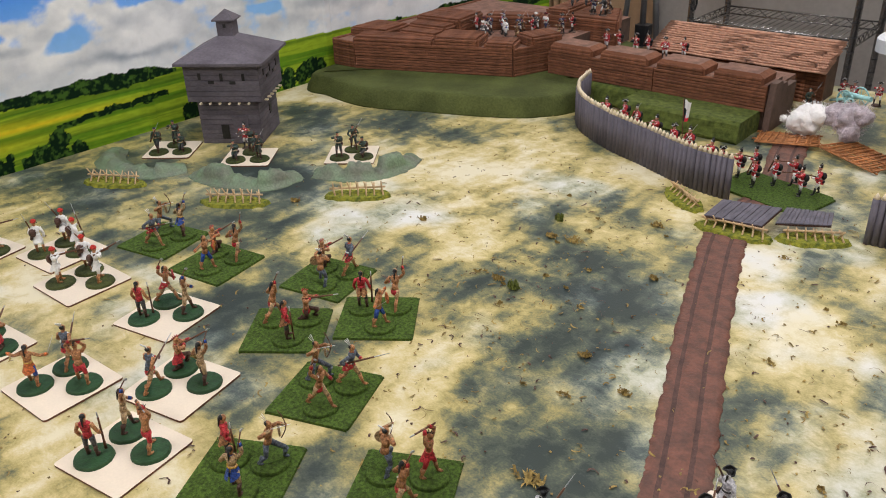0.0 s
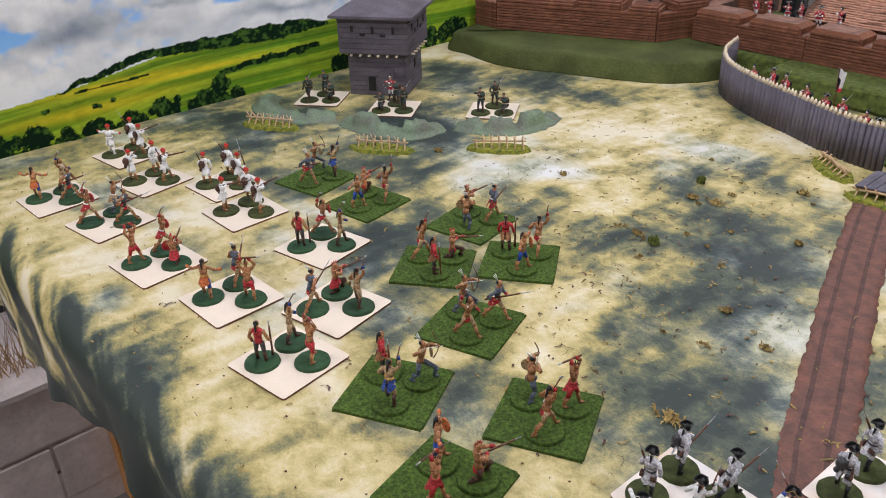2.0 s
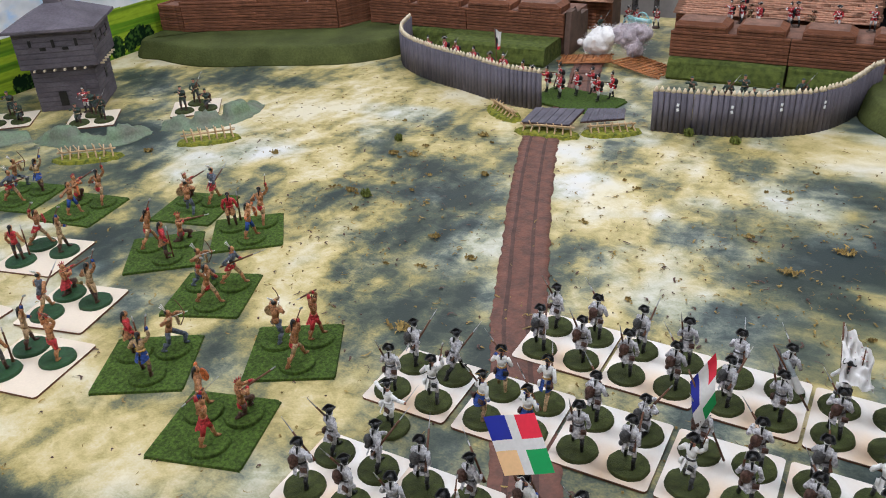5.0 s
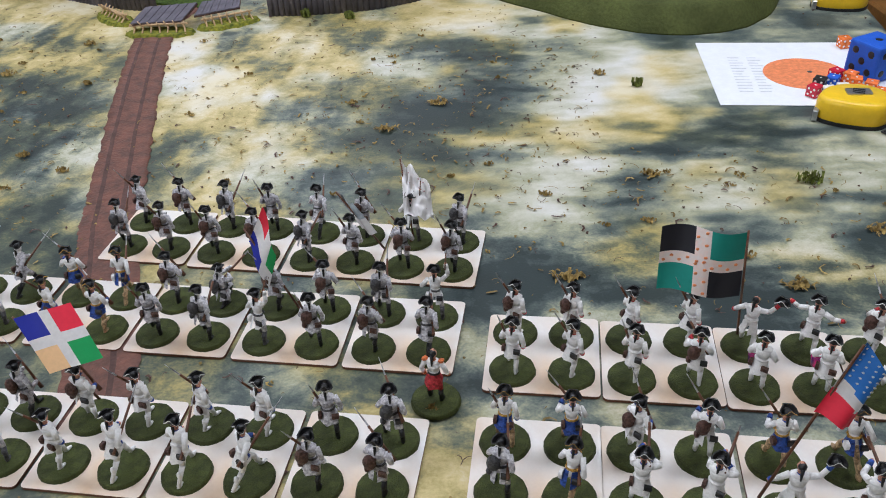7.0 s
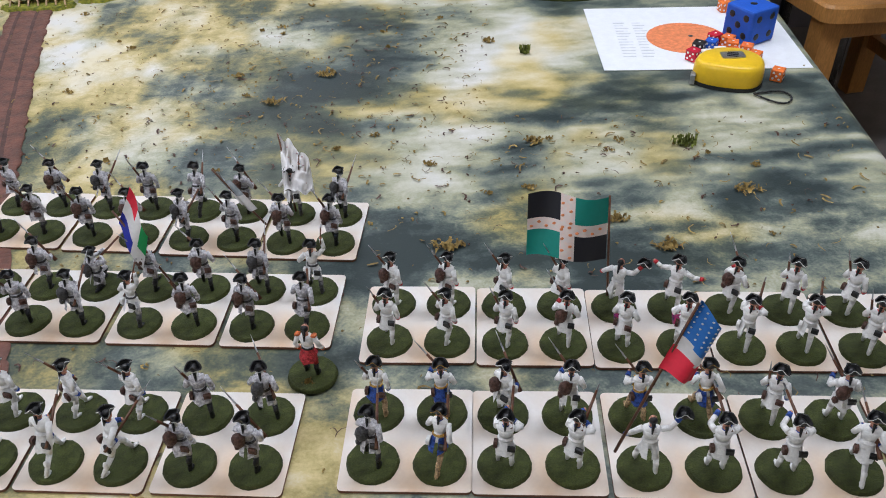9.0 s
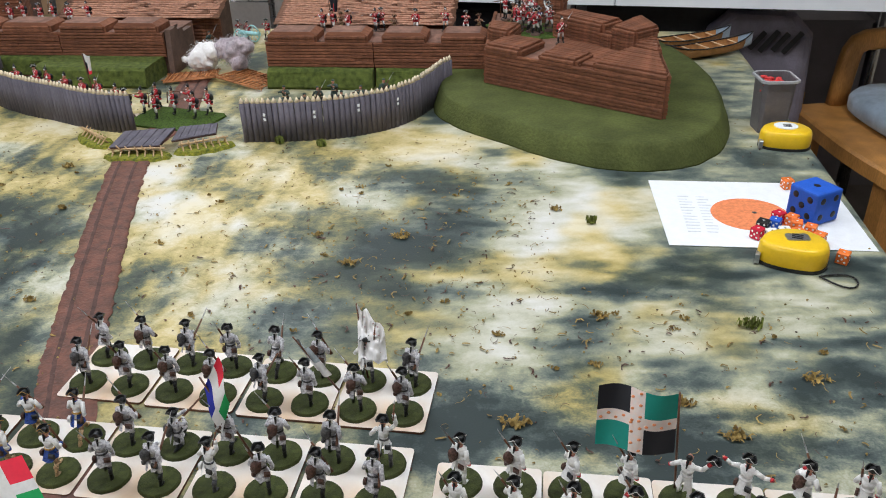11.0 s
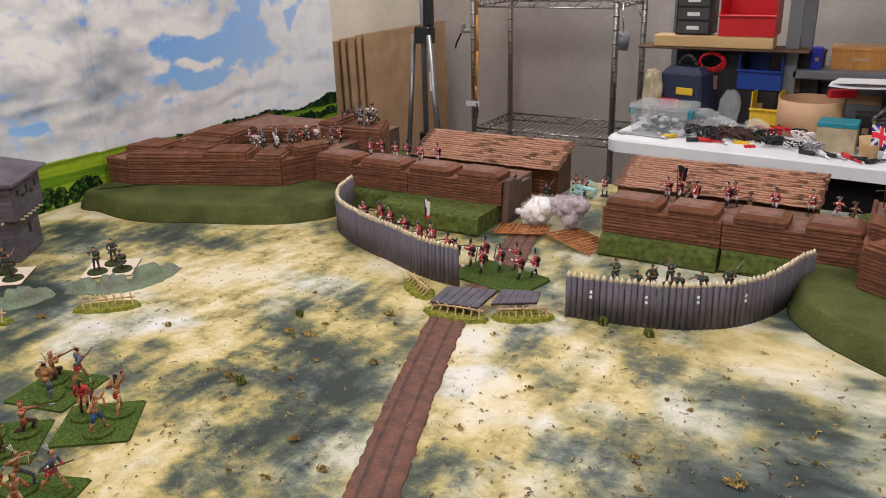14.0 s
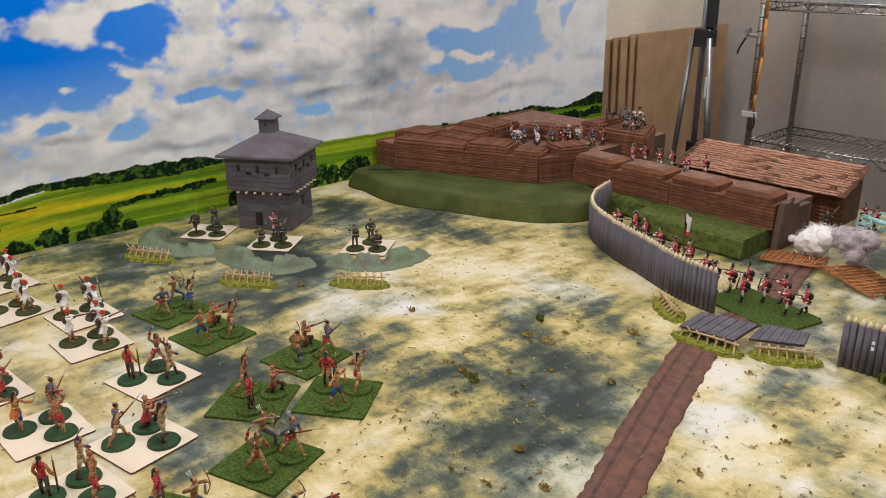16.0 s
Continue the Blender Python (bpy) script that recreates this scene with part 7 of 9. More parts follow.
flag([(0.383, 1.66, 0.262), (0.418, 1.66, 0.254), (0.419, 1.66, 0.222), (0.386, 1.66, 0.222)], union, (M_FBLUE, M_FRED, M_FWHITE), ((0.425, 1.66, 0.098), (0.418, 1.66, 0.262)), "small red, white and blue crossed flag on a tall brown pole", 0.003)
flag([(-0.411, 1.335, 0.104), (-0.395, 1.335, 0.1), (-0.4, 1.336, 0.062), (-0.41, 1.336, 0.06)], lambda u, v: 1 if (v < 0.42 and u > 0.12) or (u > 0.6 and v < 0.8) else (2 if u > 0.5 and v > 0.7 else 0), (M_FBLACK, M_FWHITE, M_FRED), ((-0.405, 1.336, 0.0), (-0.411, 1.335, 0.106)), "furled black and white flag behind the palisade", 0.002)

# ---- table edge: paper, dice, tape measures, bin ----
M_PRINTGREY = mat("faint_grey_print", (0.66, 0.68, 0.73), 0.8, var=0.1)


def rules_sheet():
    root = place("rules_sheet", pose(0.0, 0.0, 0.0006))
    bm = bmesh.new()
    prism(bm, [(0.704, 0.803), (0.979, 0.806), (0.975, 1.02), (0.697, 1.016)], 0, 0.0006)
    part("paper", bm, M_PAPER, root)
    bm = bmesh.new()
    prism(bm, circle(0.832, 0.905, 0.056, 40, 0.052), 0.0007, 0.0011)
    part("orange_disc", bm, M_ORANGEPAPER, root, "orange printed target disc")
    bm = bmesh.new()
    prism(bm, circle(0.839, 0.91, 0.0035, 12), 0.0012, 0.0014)
    part("centre_dot", bm, M_DARKGREY, root)
    rn = random.Random(5)
    for col, x0 in enumerate((0.735, 0.76)):
        for i in range(13):
            bm = bmesh.new()
            w = rn.uniform(0.012, 0.021)
            box(bm, (x0 + w / 2 + 0.002 * col, 0.845 + i * 0.0095, 0.0008), (w, 0.0022, 0.0003))
            part("text_line", bm, M_PRINTGREY, root)
    return tagged(root, "white printed rules sheet with an orange target disc", "paper")


rules_sheet()


def die(x, y, z, size, material, dots, ang, label, group, pips=((1, 5), (2, 4), (0, 2)), tilt=0.0):
    root = place("die", pose(x, y, z, tilt, 0, ang))
    bm = bmesh.new()
    bmesh.ops.create_cube(bm, size=size, matrix=Matrix.Translation((0, 0, size / 2)))
    bmesh.ops.bevel(bm, geom=bm.edges[:] + bm.verts[:], offset=size * 0.07, segments=2, affect="EDGES", profile=0.5)
    part("cube", bm, material, root)
    lay = {1: [(0, 0)], 2: [(-1, -1), (1, 1)], 3: [(-1, -1), (0, 0), (1, 1)], 4: [(-1, -1), (1, -1), (-1, 1), (1, 1)], 5: [(-1, -1), (1, -1), (-1, 1), (1, 1), (0, 0)]}
    h = size / 2
    r, e = size * 0.105, size * 0.012
    for (kind, n) in (("top", 1), ("front", 4), ("right", 2), ("left", 5)):
        for a, b in lay[n]:
            u, v = a * size * 0.25, b * size * 0.25
            c, q = {"top": ((u, v, size), (r, r, e)), "front": ((u, -h, h + v), (r, e, r)), "right": ((h, u, h + v), (e, r, r)), "left": ((-h, u, h + v), (e, r, r))}[kind]
            bm = bmesh.new()
            ell(bm, c, q, 8, 4)
            part("pip", bm, dots, root)
    return tagged(root, label, "die", group)


die(0.916, 0.902, 0.0018, 0.05, M_DIEBLUE, M_BLACK, 33, "large blue foam die with dark pips on the paper", "dice")
rd = random.Random(12)
M_DICEORANGE = mat("marbled_orange_resin", (0.85, 0.2, 0.04), 0.25, var=0.25, scale=120, bump=0.0)
M_DICERED = mat("translucent_red_resin", (0.6, 0.02, 0.05), 0.2, var=0.2, bump=0.0)
for x, y, m_, dd in ((0.826, 0.832, M_DICERED, M_WHITE), (0.838, 0.856, M_BLACK, M_WHITE), (0.856, 0.862, M_DIEBLUE, M_WHITE), (0.843, 0.826, M_WHITE, M_BLACK), (0.862, 0.834, M_WHITE, M_BLACK), (0.866, 0.884, M_DICERED, M_WHITE),
                     (0.88, 0.832, M_DICEORANGE, M_WHITE), (0.884, 0.858, M_DICEORANGE, M_WHITE), (0.9, 0.846, M_DICEORANGE, M_WHITE), (0.905, 0.822, M_DICEORANGE, M_WHITE), (0.882, 0.875, M_DICEORANGE, M_WHITE), (0.922, 0.774, M_DICEORANGE, M_WHITE), (0.906, 1.0, M_DICEORANGE, M_WHITE)):
    lab = {M_DICERED: "small translucent red die", M_BLACK: "small black die with white pips", M_DIEBLUE: "small blue die with white pips", M_WHITE: "small white die with black pips", M_DICEORANGE: "small marbled orange die with white pips"}[m_]
    die(x, y, 0.0018 if y > 0.806 else 0.0004, 0.0155, m_, dd, rd.uniform(0, 90), lab, "dice")


def tape_measure(x, y, ang, label, loop=True):
    root = place("tape_measure", pose(x, y, 0.0005, 0, 0, ang))
    loopo = smooth_loop([(-0.043, -0.013), (-0.032, -0.028), (-0.004, -0.034), (0.028, -0.03), (0.042, -0.013), (0.042, 0.008), (0.03, 0.026), (0.008, 0.034), (-0.018, 0.029), (-0.037, 0.011)], 5)
    bm = bmesh.new()
    mid = Vector((sum(p[0] for p in loopo) / len(loopo), sum(p[1] for p in loopo) / len(loopo)))
    rings = []
    for k, zz in ((0.96, 0.002), (1.0, 0.006), (1.0, 0.019), (0.98, 0.0255), (0.93, 0.03), (0.84, 0.032)):
        rings.append([bm.verts.new(((p[0] - mid.x) * k + mid.x, (p[1] - mid.y) * k + mid.y, zz)) for p in loopo])
    for lo, hi in zip(rings, rings[1:]):
        for i in range(len(lo)):
            face(bm, (lo[i], lo[(i + 1) % len(lo)], hi[(i + 1) % len(lo)], hi[i]), 0, True)
    face(bm, rings[-1], 0, True), face(bm, rings[0][::-1])
    part("case", bm, M_TAPE, root)
    bm = bmesh.new()
    prism(bm, [(p[0] * 1.02, p[1] * 1.02) for p in loopo], 0, 0.0045)
    part("bumper", bm, M_PLASTIC_K, root, "black rubber edge")
    bm = bmesh.new()
    prism(bm, circle(0, 0.004, 0.02, 24, 0.017) if not loop else rect(0.002, 0.004, 0.03, 0.018, 20, 0.004), 0.032, 0.0335)
    part("badge", bm, M_STEEL if loop else M_PAPER, root, "silver label plate")
    bm = bmesh.new()
    for i in range(3):
        box(bm, (0.002, -0.001 + 0.005 * i, 0.0338), (0.014, 0.002, 0.0006))
    part("print", bm, M_PLASTIC_K, root)
    bm = bmesh.new()
    box(bm, (-0.041, -0.024, 0.008), (0.006, 0.012, 0.014), 0, 0.001)
    part("hook", bm, M_STEEL, root)
    if loop:
        bm = bmesh.new()
        pts = [(0.036 + 0.045 * math.sin(math.pi * t), -0.03 - 0.016 * math.sin(2 * math.pi * t) * (1 if t < 0.5 else 1) - 0.004, 0.002) for t in [i / 14 for i in range(15)]]
        chain(bm, pts, 0.0013, 5)
        part("wrist_strap", bm, M_PLASTIC_K, root)
    return tagged(root, label, "tape measure", "tape measures")


tape_measure(0.858, 0.775, -18, "yellow tape measure with a black wrist strap beside the paper")
tape_measure(0.945, 1.185, -6, "yellow tape measure with round silver label near the bin", False)


def plastic_bin():
    root = place("plastic_bin", pose(0.935, 1.262, 0.0004, 0, 0, 6))
    bm = bmesh.new()
    lo, hi = rect(0, 0, 0.05, 0.05, 0, 0.005, 1), rect(0, 0, 0.059, 0.059, 0, 0.007, 1)
    a = [bm.verts.new((*p, 0)) for p in lo]
    b = [bm.verts.new((*p, 0.098)) for p in hi]
    c = [bm.verts.new((p[0] * 0.93, p[1] * 0.93, 0.098)) for p in hi]
    d = [bm.verts.new((p[0] * 0.9, p[1] * 0.9, 0.075)) for p in hi]
    n = len(a)
    for p, q in ((a, b), (b, c), (c, d)):
        for i in range(n):
            face(bm, (p[i], p[(i + 1) % n], q[(i + 1) % n], q[i]))
    face(bm, a[::-1]), face(bm, d)
    part("body", bm, M_BINGREY, root)
    bm = bmesh.new()
    o = [bm.verts.new((*p, 0.0985)) for p in rect(0, 0, 0.068, 0.068, 0, 0.009, 1)]
    i1 = [bm.verts.new((*p, 0.0985)) for p in rect(0, 0, 0.061, 0.061, 0, 0.008, 1)]
    o2 = [bm.verts.new((*p, 0.094)) for p in rect(0, 0, 0.068, 0.068, 0, 0.009, 1)]
    for i in range(n):
        face(bm, (o[i], o[(i + 1) % n], i1[(i + 1) % n], i1[i]))
        face(bm, (o2[i], o2[(i + 1) % n], o[(i + 1) % n], o[i]))
    part("rim", bm, M_BINRIM, root)
    bm = bmesh.new()
    rn = random.Random(2)
    for _ in range(40):
        p = Vector((rn.uniform(-0.024, 0.012), rn.uniform(-0.02, 0.02), 0.077 + rn.uniform(0, 0.016)))
        ell(bm, p, (rn.uniform(0.004, 0.011), rn.uniform(0.003, 0.008), 0.003), 6, 4, 0, Euler((rn.uniform(-0.5, 0.5), rn.uniform(-0.5, 0.5), rn.uniform(0, 3))).to_matrix())
    part("contents", bm, M_REDSCRAP, root, "heap of red markers")
    return tagged(root, "grey tapered plastic bin filled with red markers", "bin")


plastic_bin()


M_BARK = mat("birch_bark", (0.36, 0.17, 0.055), 0.6, var=0.3, scale=40, bump=0.2)


def canoe(x, y, z, ang, label):
    root = place("toy_canoe", pose(x, y, z, 0, 0, ang))
    bm = bmesh.new()
    rows, n = [], 17
    for i in range(n):
        t = 2 * i / (n - 1) - 1
        w = 0.026 * (1 - abs(t) ** 2.4) + 0.0006
        sheer = 0.026 + 0.016 * abs(t) ** 3
        row = []
        for a in [math.pi * k / 8 for k in range(9)]:
            row.append(bm.verts.new((0.125 * t, -w * math.cos(a), sheer - (sheer - 0.002 - 0.01 * abs(t) ** 4) * math.sin(a))))
        rows.append(row)
    for p, q in zip(rows, rows[1:]):
        for k in range(8):
            face(bm, (p[k], q[k], q[k + 1], p[k + 1]), 1 if p[0].co.x > 0.08 else 0, True)
    part("hull", bm, (M_BARK, M_CUSHION), root, "tan birch-bark hull")
    for s in (-1, 1):
        bm = bmesh.new()
        chain(bm, [(0.125 * t, s * (0.026 * (1 - abs(t) ** 2.4) + 0.0006), 0.0265 + 0.016 * abs(t) ** 3) for t in [i / 8 - 1 for i in range(17)]], 0.0016, 5)
        part("gunwale", bm, M_BLACK, root)
    for t in (-0.5, -0.15, 0.2, 0.55):
        bm = bmesh.new()
        w = 0.026 * (1 - abs(t) ** 2.4)
        box(bm, (0.125 * t, 0, 0.0255), (0.004, 2 * w, 0.002))
        part("thwart", bm, M_STICK, root)
    return tagged(root, label, "canoe", "canoes")


canoe(0.905, 1.725, 0.001, 30, "toy birch-bark canoe with black gunwales at the table's back")
canoe(0.862, 1.79, 0.001, 27, "toy birch-bark canoe lying behind another one")

# ---- worktable behind the fort ----
WZ, WY = 0.088, 2.1


def folding_table():
    root = place("folding_table", pose(0.62, WY + 0.38, FLOOR))
    h = WZ - FLOOR
    for k, (x0, x1) in enumerate(((-0.29, 0.7095), (0.711, 1.7))):
        bm = bmesh.new()
        out, half = rect(0, 0, x1 - x0, 0.76, 0, 0.05 if k == 0 else 0.006, 6), (x1 - x0) / 2
        if k == 0:
            # rounded at its free end, square at the fold
            out = [(half - (half - a) * 0.12, math.copysign(0.38 - (0.38 - abs(b)) * 0.12, b)) if a > half - 0.06 else (a, b) for a, b in out]
        out = [(a + (x0 + x1) / 2 - 0.62, b) for a, b in out]
        prism(bm, out, h - 0.037, h, 0, None, 0.0, 0.006)
        part("tabletop", bm, M_PLASTIC_W, root)
    for x in (-0.78, 0.0, 0.95):
        for y in (-0.3, 0.3):
            bm = bmesh.new()
            tube(bm, (x, y, 0), (x, y, h - 0.037), 0.014, 0.014, 10)
            part("leg", bm, M_CHROME, root)
    return tagged(root, "white plastic folding table crowded with hobby clutter", "table")


ON_FLOOR = set(scene.objects)
folding_table()
M_CLEAR = glassy("clear_plastic", (0.75, 0.8, 0.84), 0.12, 0.28)
M_NAVYVINYL = mat("navy_vinyl", (0.02, 0.03, 0.07), 0.5, var=0.3)
M_BINBLUE = mat("blue_bin_plastic", (0.01, 0.05, 0.3), 0.4, var=0.1)
M_BINYEL = mat("yellow_bin_plastic", (0.75, 0.5, 0.03), 0.4, var=0.1)
M_BINRED = mat("red_bin_plastic", (0.6, 0.015, 0.025), 0.35, var=0.08)
M_BENTWOOD = mat("pale_bentwood", (0.6, 0.38, 0.22), 0.6, var=0.1, scale=10)
M_CREAMTUB = mat("cloudy_cream_tub", (0.5, 0.42, 0.28), 0.35, var=0.2, scale=30)
M_TEALLID = mat("teal_lid", (0.02, 0.25, 0.32), 0.4, var=0.08)
M_BOTTLES = [mat("green_paint_bottle", (0.015, 0.09, 0.05), 0.3), mat("brown_paint_bottle", (0.2, 0.08, 0.04), 0.3), mat("blue_paint_bottle", (0.02, 0.1, 0.5), 0.3), mat("cream_paint_bottle", (0.6, 0.5, 0.33), 0.3), mat("grey_paint_bottle", (0.12, 0.12, 0.12), 0.3), mat("tan_paint_bottle", (0.35, 0.2, 0.1), 0.3)]
M_GREYSTEEL = mat("grey_painted_steel", (0.17, 0.18, 0.2), 0.45, var=0.1, scale=10)
M_WOODPALE = mat("pale_pine", (0.62, 0.42, 0.2), 0.55, var=0.15, scale=20, stretch=(0.1, 1, 1))


def open_bin(x, y, z, w, d, h, material, label, lip=True):
    root = place("storage_bin", pose(x, y, z))
    bm = bmesh.new()
    t = 0.003
    box(bm, (0, 0, t / 2), (w, d, t))
    box(bm, (0, d / 2 - t / 2, h / 2 + t), (w, t, h))
    box(bm, (-w / 2 + t / 2, 0, h / 2 + t), (t, d - 2 * t, h))
    box(bm, (w / 2 - t / 2, 0, h / 2 + t), (t, d - 2 * t, h))
    box(bm, (0, -d / 2 + t / 2, h * 0.28 + t), (w, t, h * 0.56))
    part("body", bm, material, root)
    if lip:
        bm = bmesh.new()
        box(bm, (0, -d / 2 - 0.004, h * 0.56), (w * 1.03, 0.012, 0.006), 0, 0.002)
        part("lip", bm, material, root)
    return tagged(root, label, "storage bin")


def bottle(x, y, z, r, h, material, label, capmat=M_PLASTIC_W, tall=0.2):
    root = place("paint_bottle", pose(x, y, z))
    h, r = 0.88 * h, 0.93 * r
    bm = bmesh.new()
    tube(bm, (0, 0, 0), (0, 0, h * 0.72), r, r, 14)
    tube(bm, (0, 0, h * 0.72), (0, 0, h * 0.8), r, r * 0.5, 14)
    part("body", bm, material, root)
    bm = bmesh.new()
    tube(bm, (0, 0, h * 0.8), (0, 0, h), r * 0.62, r * 0.5, 12)
    part("cap", bm, capmat, root, "screw cap")
    bm = bmesh.new()
    tube(bm, (0, 0, h * 0.2), (0, 0, h * 0.55), r * 1.015, r * 1.015, 14, 0, False)
    part("label", bm, material if h < 0.09 else M_PAPER, root)
    return tagged(root, label, "bottle", "paint bottles")


def clear_tub(x, y, z, w, d, h):
    root = place("clear_tub", pose(x, y, z))
    bm = bmesh.new()
    prism(bm, rect(0, 0, w * 0.9, d * 0.9, 0, 0.008), 0, h * 0.86, 0, None, -0.006)
    ob = part("body", bm, M_CLEAR, root)
    bm = bmesh.new()
    prism(bm, rect(0, 0, w, d, 0, 0.01), h * 0.86, h, 0, None, 0, 0.003)
    part("lid", bm, M_CLEAR, root)
    for s in (-1, 1):
        bm = bmesh.new()
        box(bm, (s * w * 0.5, -d * 0.2, h * 0.72), (0.012, 0.03, 0.022), 0, 0.003)
        part("clip", bm, M_TEALLID, root, "turquoise clip")
    bm = bmesh.new()
    rn = random.Random(8)
    for _ in range(24):
        ell(bm, (rn.uniform(-0.35, 0.35) * w, rn.uniform(-0.3, 0.3) * d, rn.uniform(0.012, h * 0.5)), (0.012, 0.01, 0.006), 6, 4, rn.randrange(3))
    part("contents", bm, (M_STEEL, M_PLASTIC_K, M_WHITE), root)
    return tagged(root, "clear plastic tub with turquoise clips full of small parts", "tub")


clear_tub(-0.175, 2.26, WZ, 0.17, 0.12, 0.08)


def tool_case(x, y, z):
    root = place("tool_case", pose(x, y, z, 0, 0, -8))
    bm = bmesh.new()
    prism(bm, rect(0, 0, 0.15, 0.1, 0, 0.02), 0, 0.165, 0, None, 0.01, 0.02)
    part("body", bm, M_NAVYVINYL, root)
    bm = bmesh.new()
    box(bm, (0.02, -0.051, 0.1), (0.05, 0.004, 0.02), 0, 0.001)
    part("badge", bm, M_BINYEL, root, "yellow badge with unreadable print")
    bm = bmesh.new()
    box(bm, (-0.03, -0.053, 0.062), (0.07, 0.006, 0.03), 0, 0.002)
    part("red_tag", bm, M_BINRED, root)
    bm = bmesh.new()
    chain(bm, [(-0.03 + 0.06 * t, 0, 0.165 + 0.03 * math.sin(math.pi * t)) for t in [i / 8 for i in range(9)]], 0.006, 6)
    part("handle", bm, M_PLASTIC_K, root)
    return tagged(root, "navy vinyl tool case with yellow badge on the white table", "tool case")


tool_case(-0.165, 2.4, WZ)
open_bin(0.025, 2.5, 0.19, 0.12, 0.1, 0.095, M_BINBLUE, "blue stacking bin set above a yellow one")
open_bin(0.06, 2.44, WZ, 0.075, 0.08, 0.1, M_BINYEL, "yellow stacking bin behind the clutter")


def crate(x, y, z, w, d, h, material, label, ang=0, name="storage_box", lid=None):
    root = place(name, pose(x, y, z, 0, 0, ang))
    bm = bmesh.new()
    prism(bm, rect(0, 0, w, d, 0, 0.004), 0, h, 0, None, 0, 0.002)
    part("body", bm, material, root)
    if not lid and h > 0.04:
        bm = bmesh.new()
        prism(bm, rect(0, 0, w * 1.015 + 0.002, d * 1.015 + 0.002, 0, 0.004), h + 0.0006, h + 0.009, 0, None, 0, 0.002)
        part("lid", bm, material, root)
        bm = bmesh.new()
        box(bm, (0, -d / 2 - 0.0012, h * 0.55), (w * 0.3, 0.0016, min(0.05, h * 0.2)), 0, 0.0005)
        part("label_plate", bm, M_CARDBOARD if material is not M_CARDBOARD else M_LEATHER, root)
    if lid:
        bm = bmesh.new()
        prism(bm, rect(0, 0, w * 1.04, d * 1.04, 0, 0.006), h, h + 0.012, 0, None, 0, 0.003)
        part("lid", bm, lid, root)
    return tagged(root, label, "box")


crate(0.025, 2.5, WZ, 0.11, 0.09, 0.1, M_PLASTIC_K, "black crate under the blue bin")


def bent_drum():
    bm = bmesh.new()
    o, i1 = circle(0, 0, 0.085, 32), circle(0, 0, 0.081, 32)
    a = [bm.verts.new((*p, 0.0)) for p in o]
    b = [bm.verts.new((*p, 0.094)) for p in o]
    c = [bm.verts.new((*p, 0.094)) for p in i1]
    d = [bm.verts.new((*p, 0.01)) for p in i1]
    for p, q in ((a, b), (b, c), (c, d)):
        for k in range(32):
            face(bm, (p[k], p[(k + 1) % 32], q[(k + 1) % 32], q[k]), 0, p is a)
    face(bm, a[::-1]), face(bm, d)
    return tagged(part("bentwood_box", bm, M_BENTWOOD, None, m=pose(0.178, 2.42, WZ)), "round pale bentwood box without a lid", "box")


bent_drum()
crate(0.281, 2.25, WZ, 0.092, 0.07, 0.062, M_CREAMTUB, "cloudy cream tub with a teal lid", 4, "lidded_tub", M_TEALLID)
crate(0.435, 2.2, WZ, 0.078, 0.05, 0.022, M_PLASTIC_W, "small white cardboard box at the table's edge", 2)
crate(0.25, 2.43, 0.19, 0.07, 0.03, 0.02, M_BINRED, "dark red box tilted in the bentwood box", 30)


def wood_cup():
    bm = bmesh.new()
    tube(bm, (0, 0, 0), (0, 0, 0.05), 0.02, 0.025, 14)
    return tagged(part("wooden_cup", bm, M_WOODPALE, None, m=pose(0.362, 2.2, WZ)), "pale turned wooden cup", "cup")


wood_cup()


def yarn():
    bm = bmesh.new()
    rn = random.Random(3)
    for _ in range(60):
        a = rn.uniform(0, 6.28)
        chain(bm, [(0.03 * math.cos(a + t * 2) * rn.uniform(0.6, 1), 0.02 * math.sin(a + t * 2), 0.004 + 0.016 * abs(math.sin(a * 3 + t * 2))) for t in (0, 0.5, 1)], 0.0012, 4, rn.randrange(2))
    return tagged(part("wire_bundle", bm, (M_WHITE, M_PLASTIC_K), None, m=pose(0.192, 2.2, WZ)), "tangled black and white wire bundle", "wire")


yarn()


def scrap_heap(x, y, w, d, tall, seed, label):
    """Short bark strips and curled scraps thrown on a heap."""
    rn = random.Random(seed)
    bm = bmesh.new()
    for _ in range(150):
        a, k = rn.uniform(0, 6.28), math.sqrt(rn.random())
        c = Vector((w * k * math.cos(a), d * k * math.sin(a), 0.003 + tall * (1 - k) * rn.random()))
        t = Vector((rn.uniform(-1, 1), rn.uniform(-1, 1), rn.uniform(-0.4, 0.6))).normalized() * rn.uniform(0.006, 0.016)
        if c.z + min(-t.z, t.z) < 0.002:
            t.z = 0
        tube(bm, c - t, c + t, rn.uniform(0.001, 0.0035), 0.001, 5, rn.choice((0, 0, 1, 2)), True, 0.5)
    return tagged(part("scrap_heap", bm, (M_LEATHER, M_BARK, M_PLASTIC_K), None, m=pose(x, y, WZ)), label, "scraps", "scrap heaps")


scrap_heap(-0.01, 2.27, 0.05, 0.035, 0.035, 5, "heap of dark brown bark and scraps on the white table")
scrap_heap(0.06, 2.29, 0.04, 0.03, 0.028, 6, "heap of brown and black scraps among the tools")


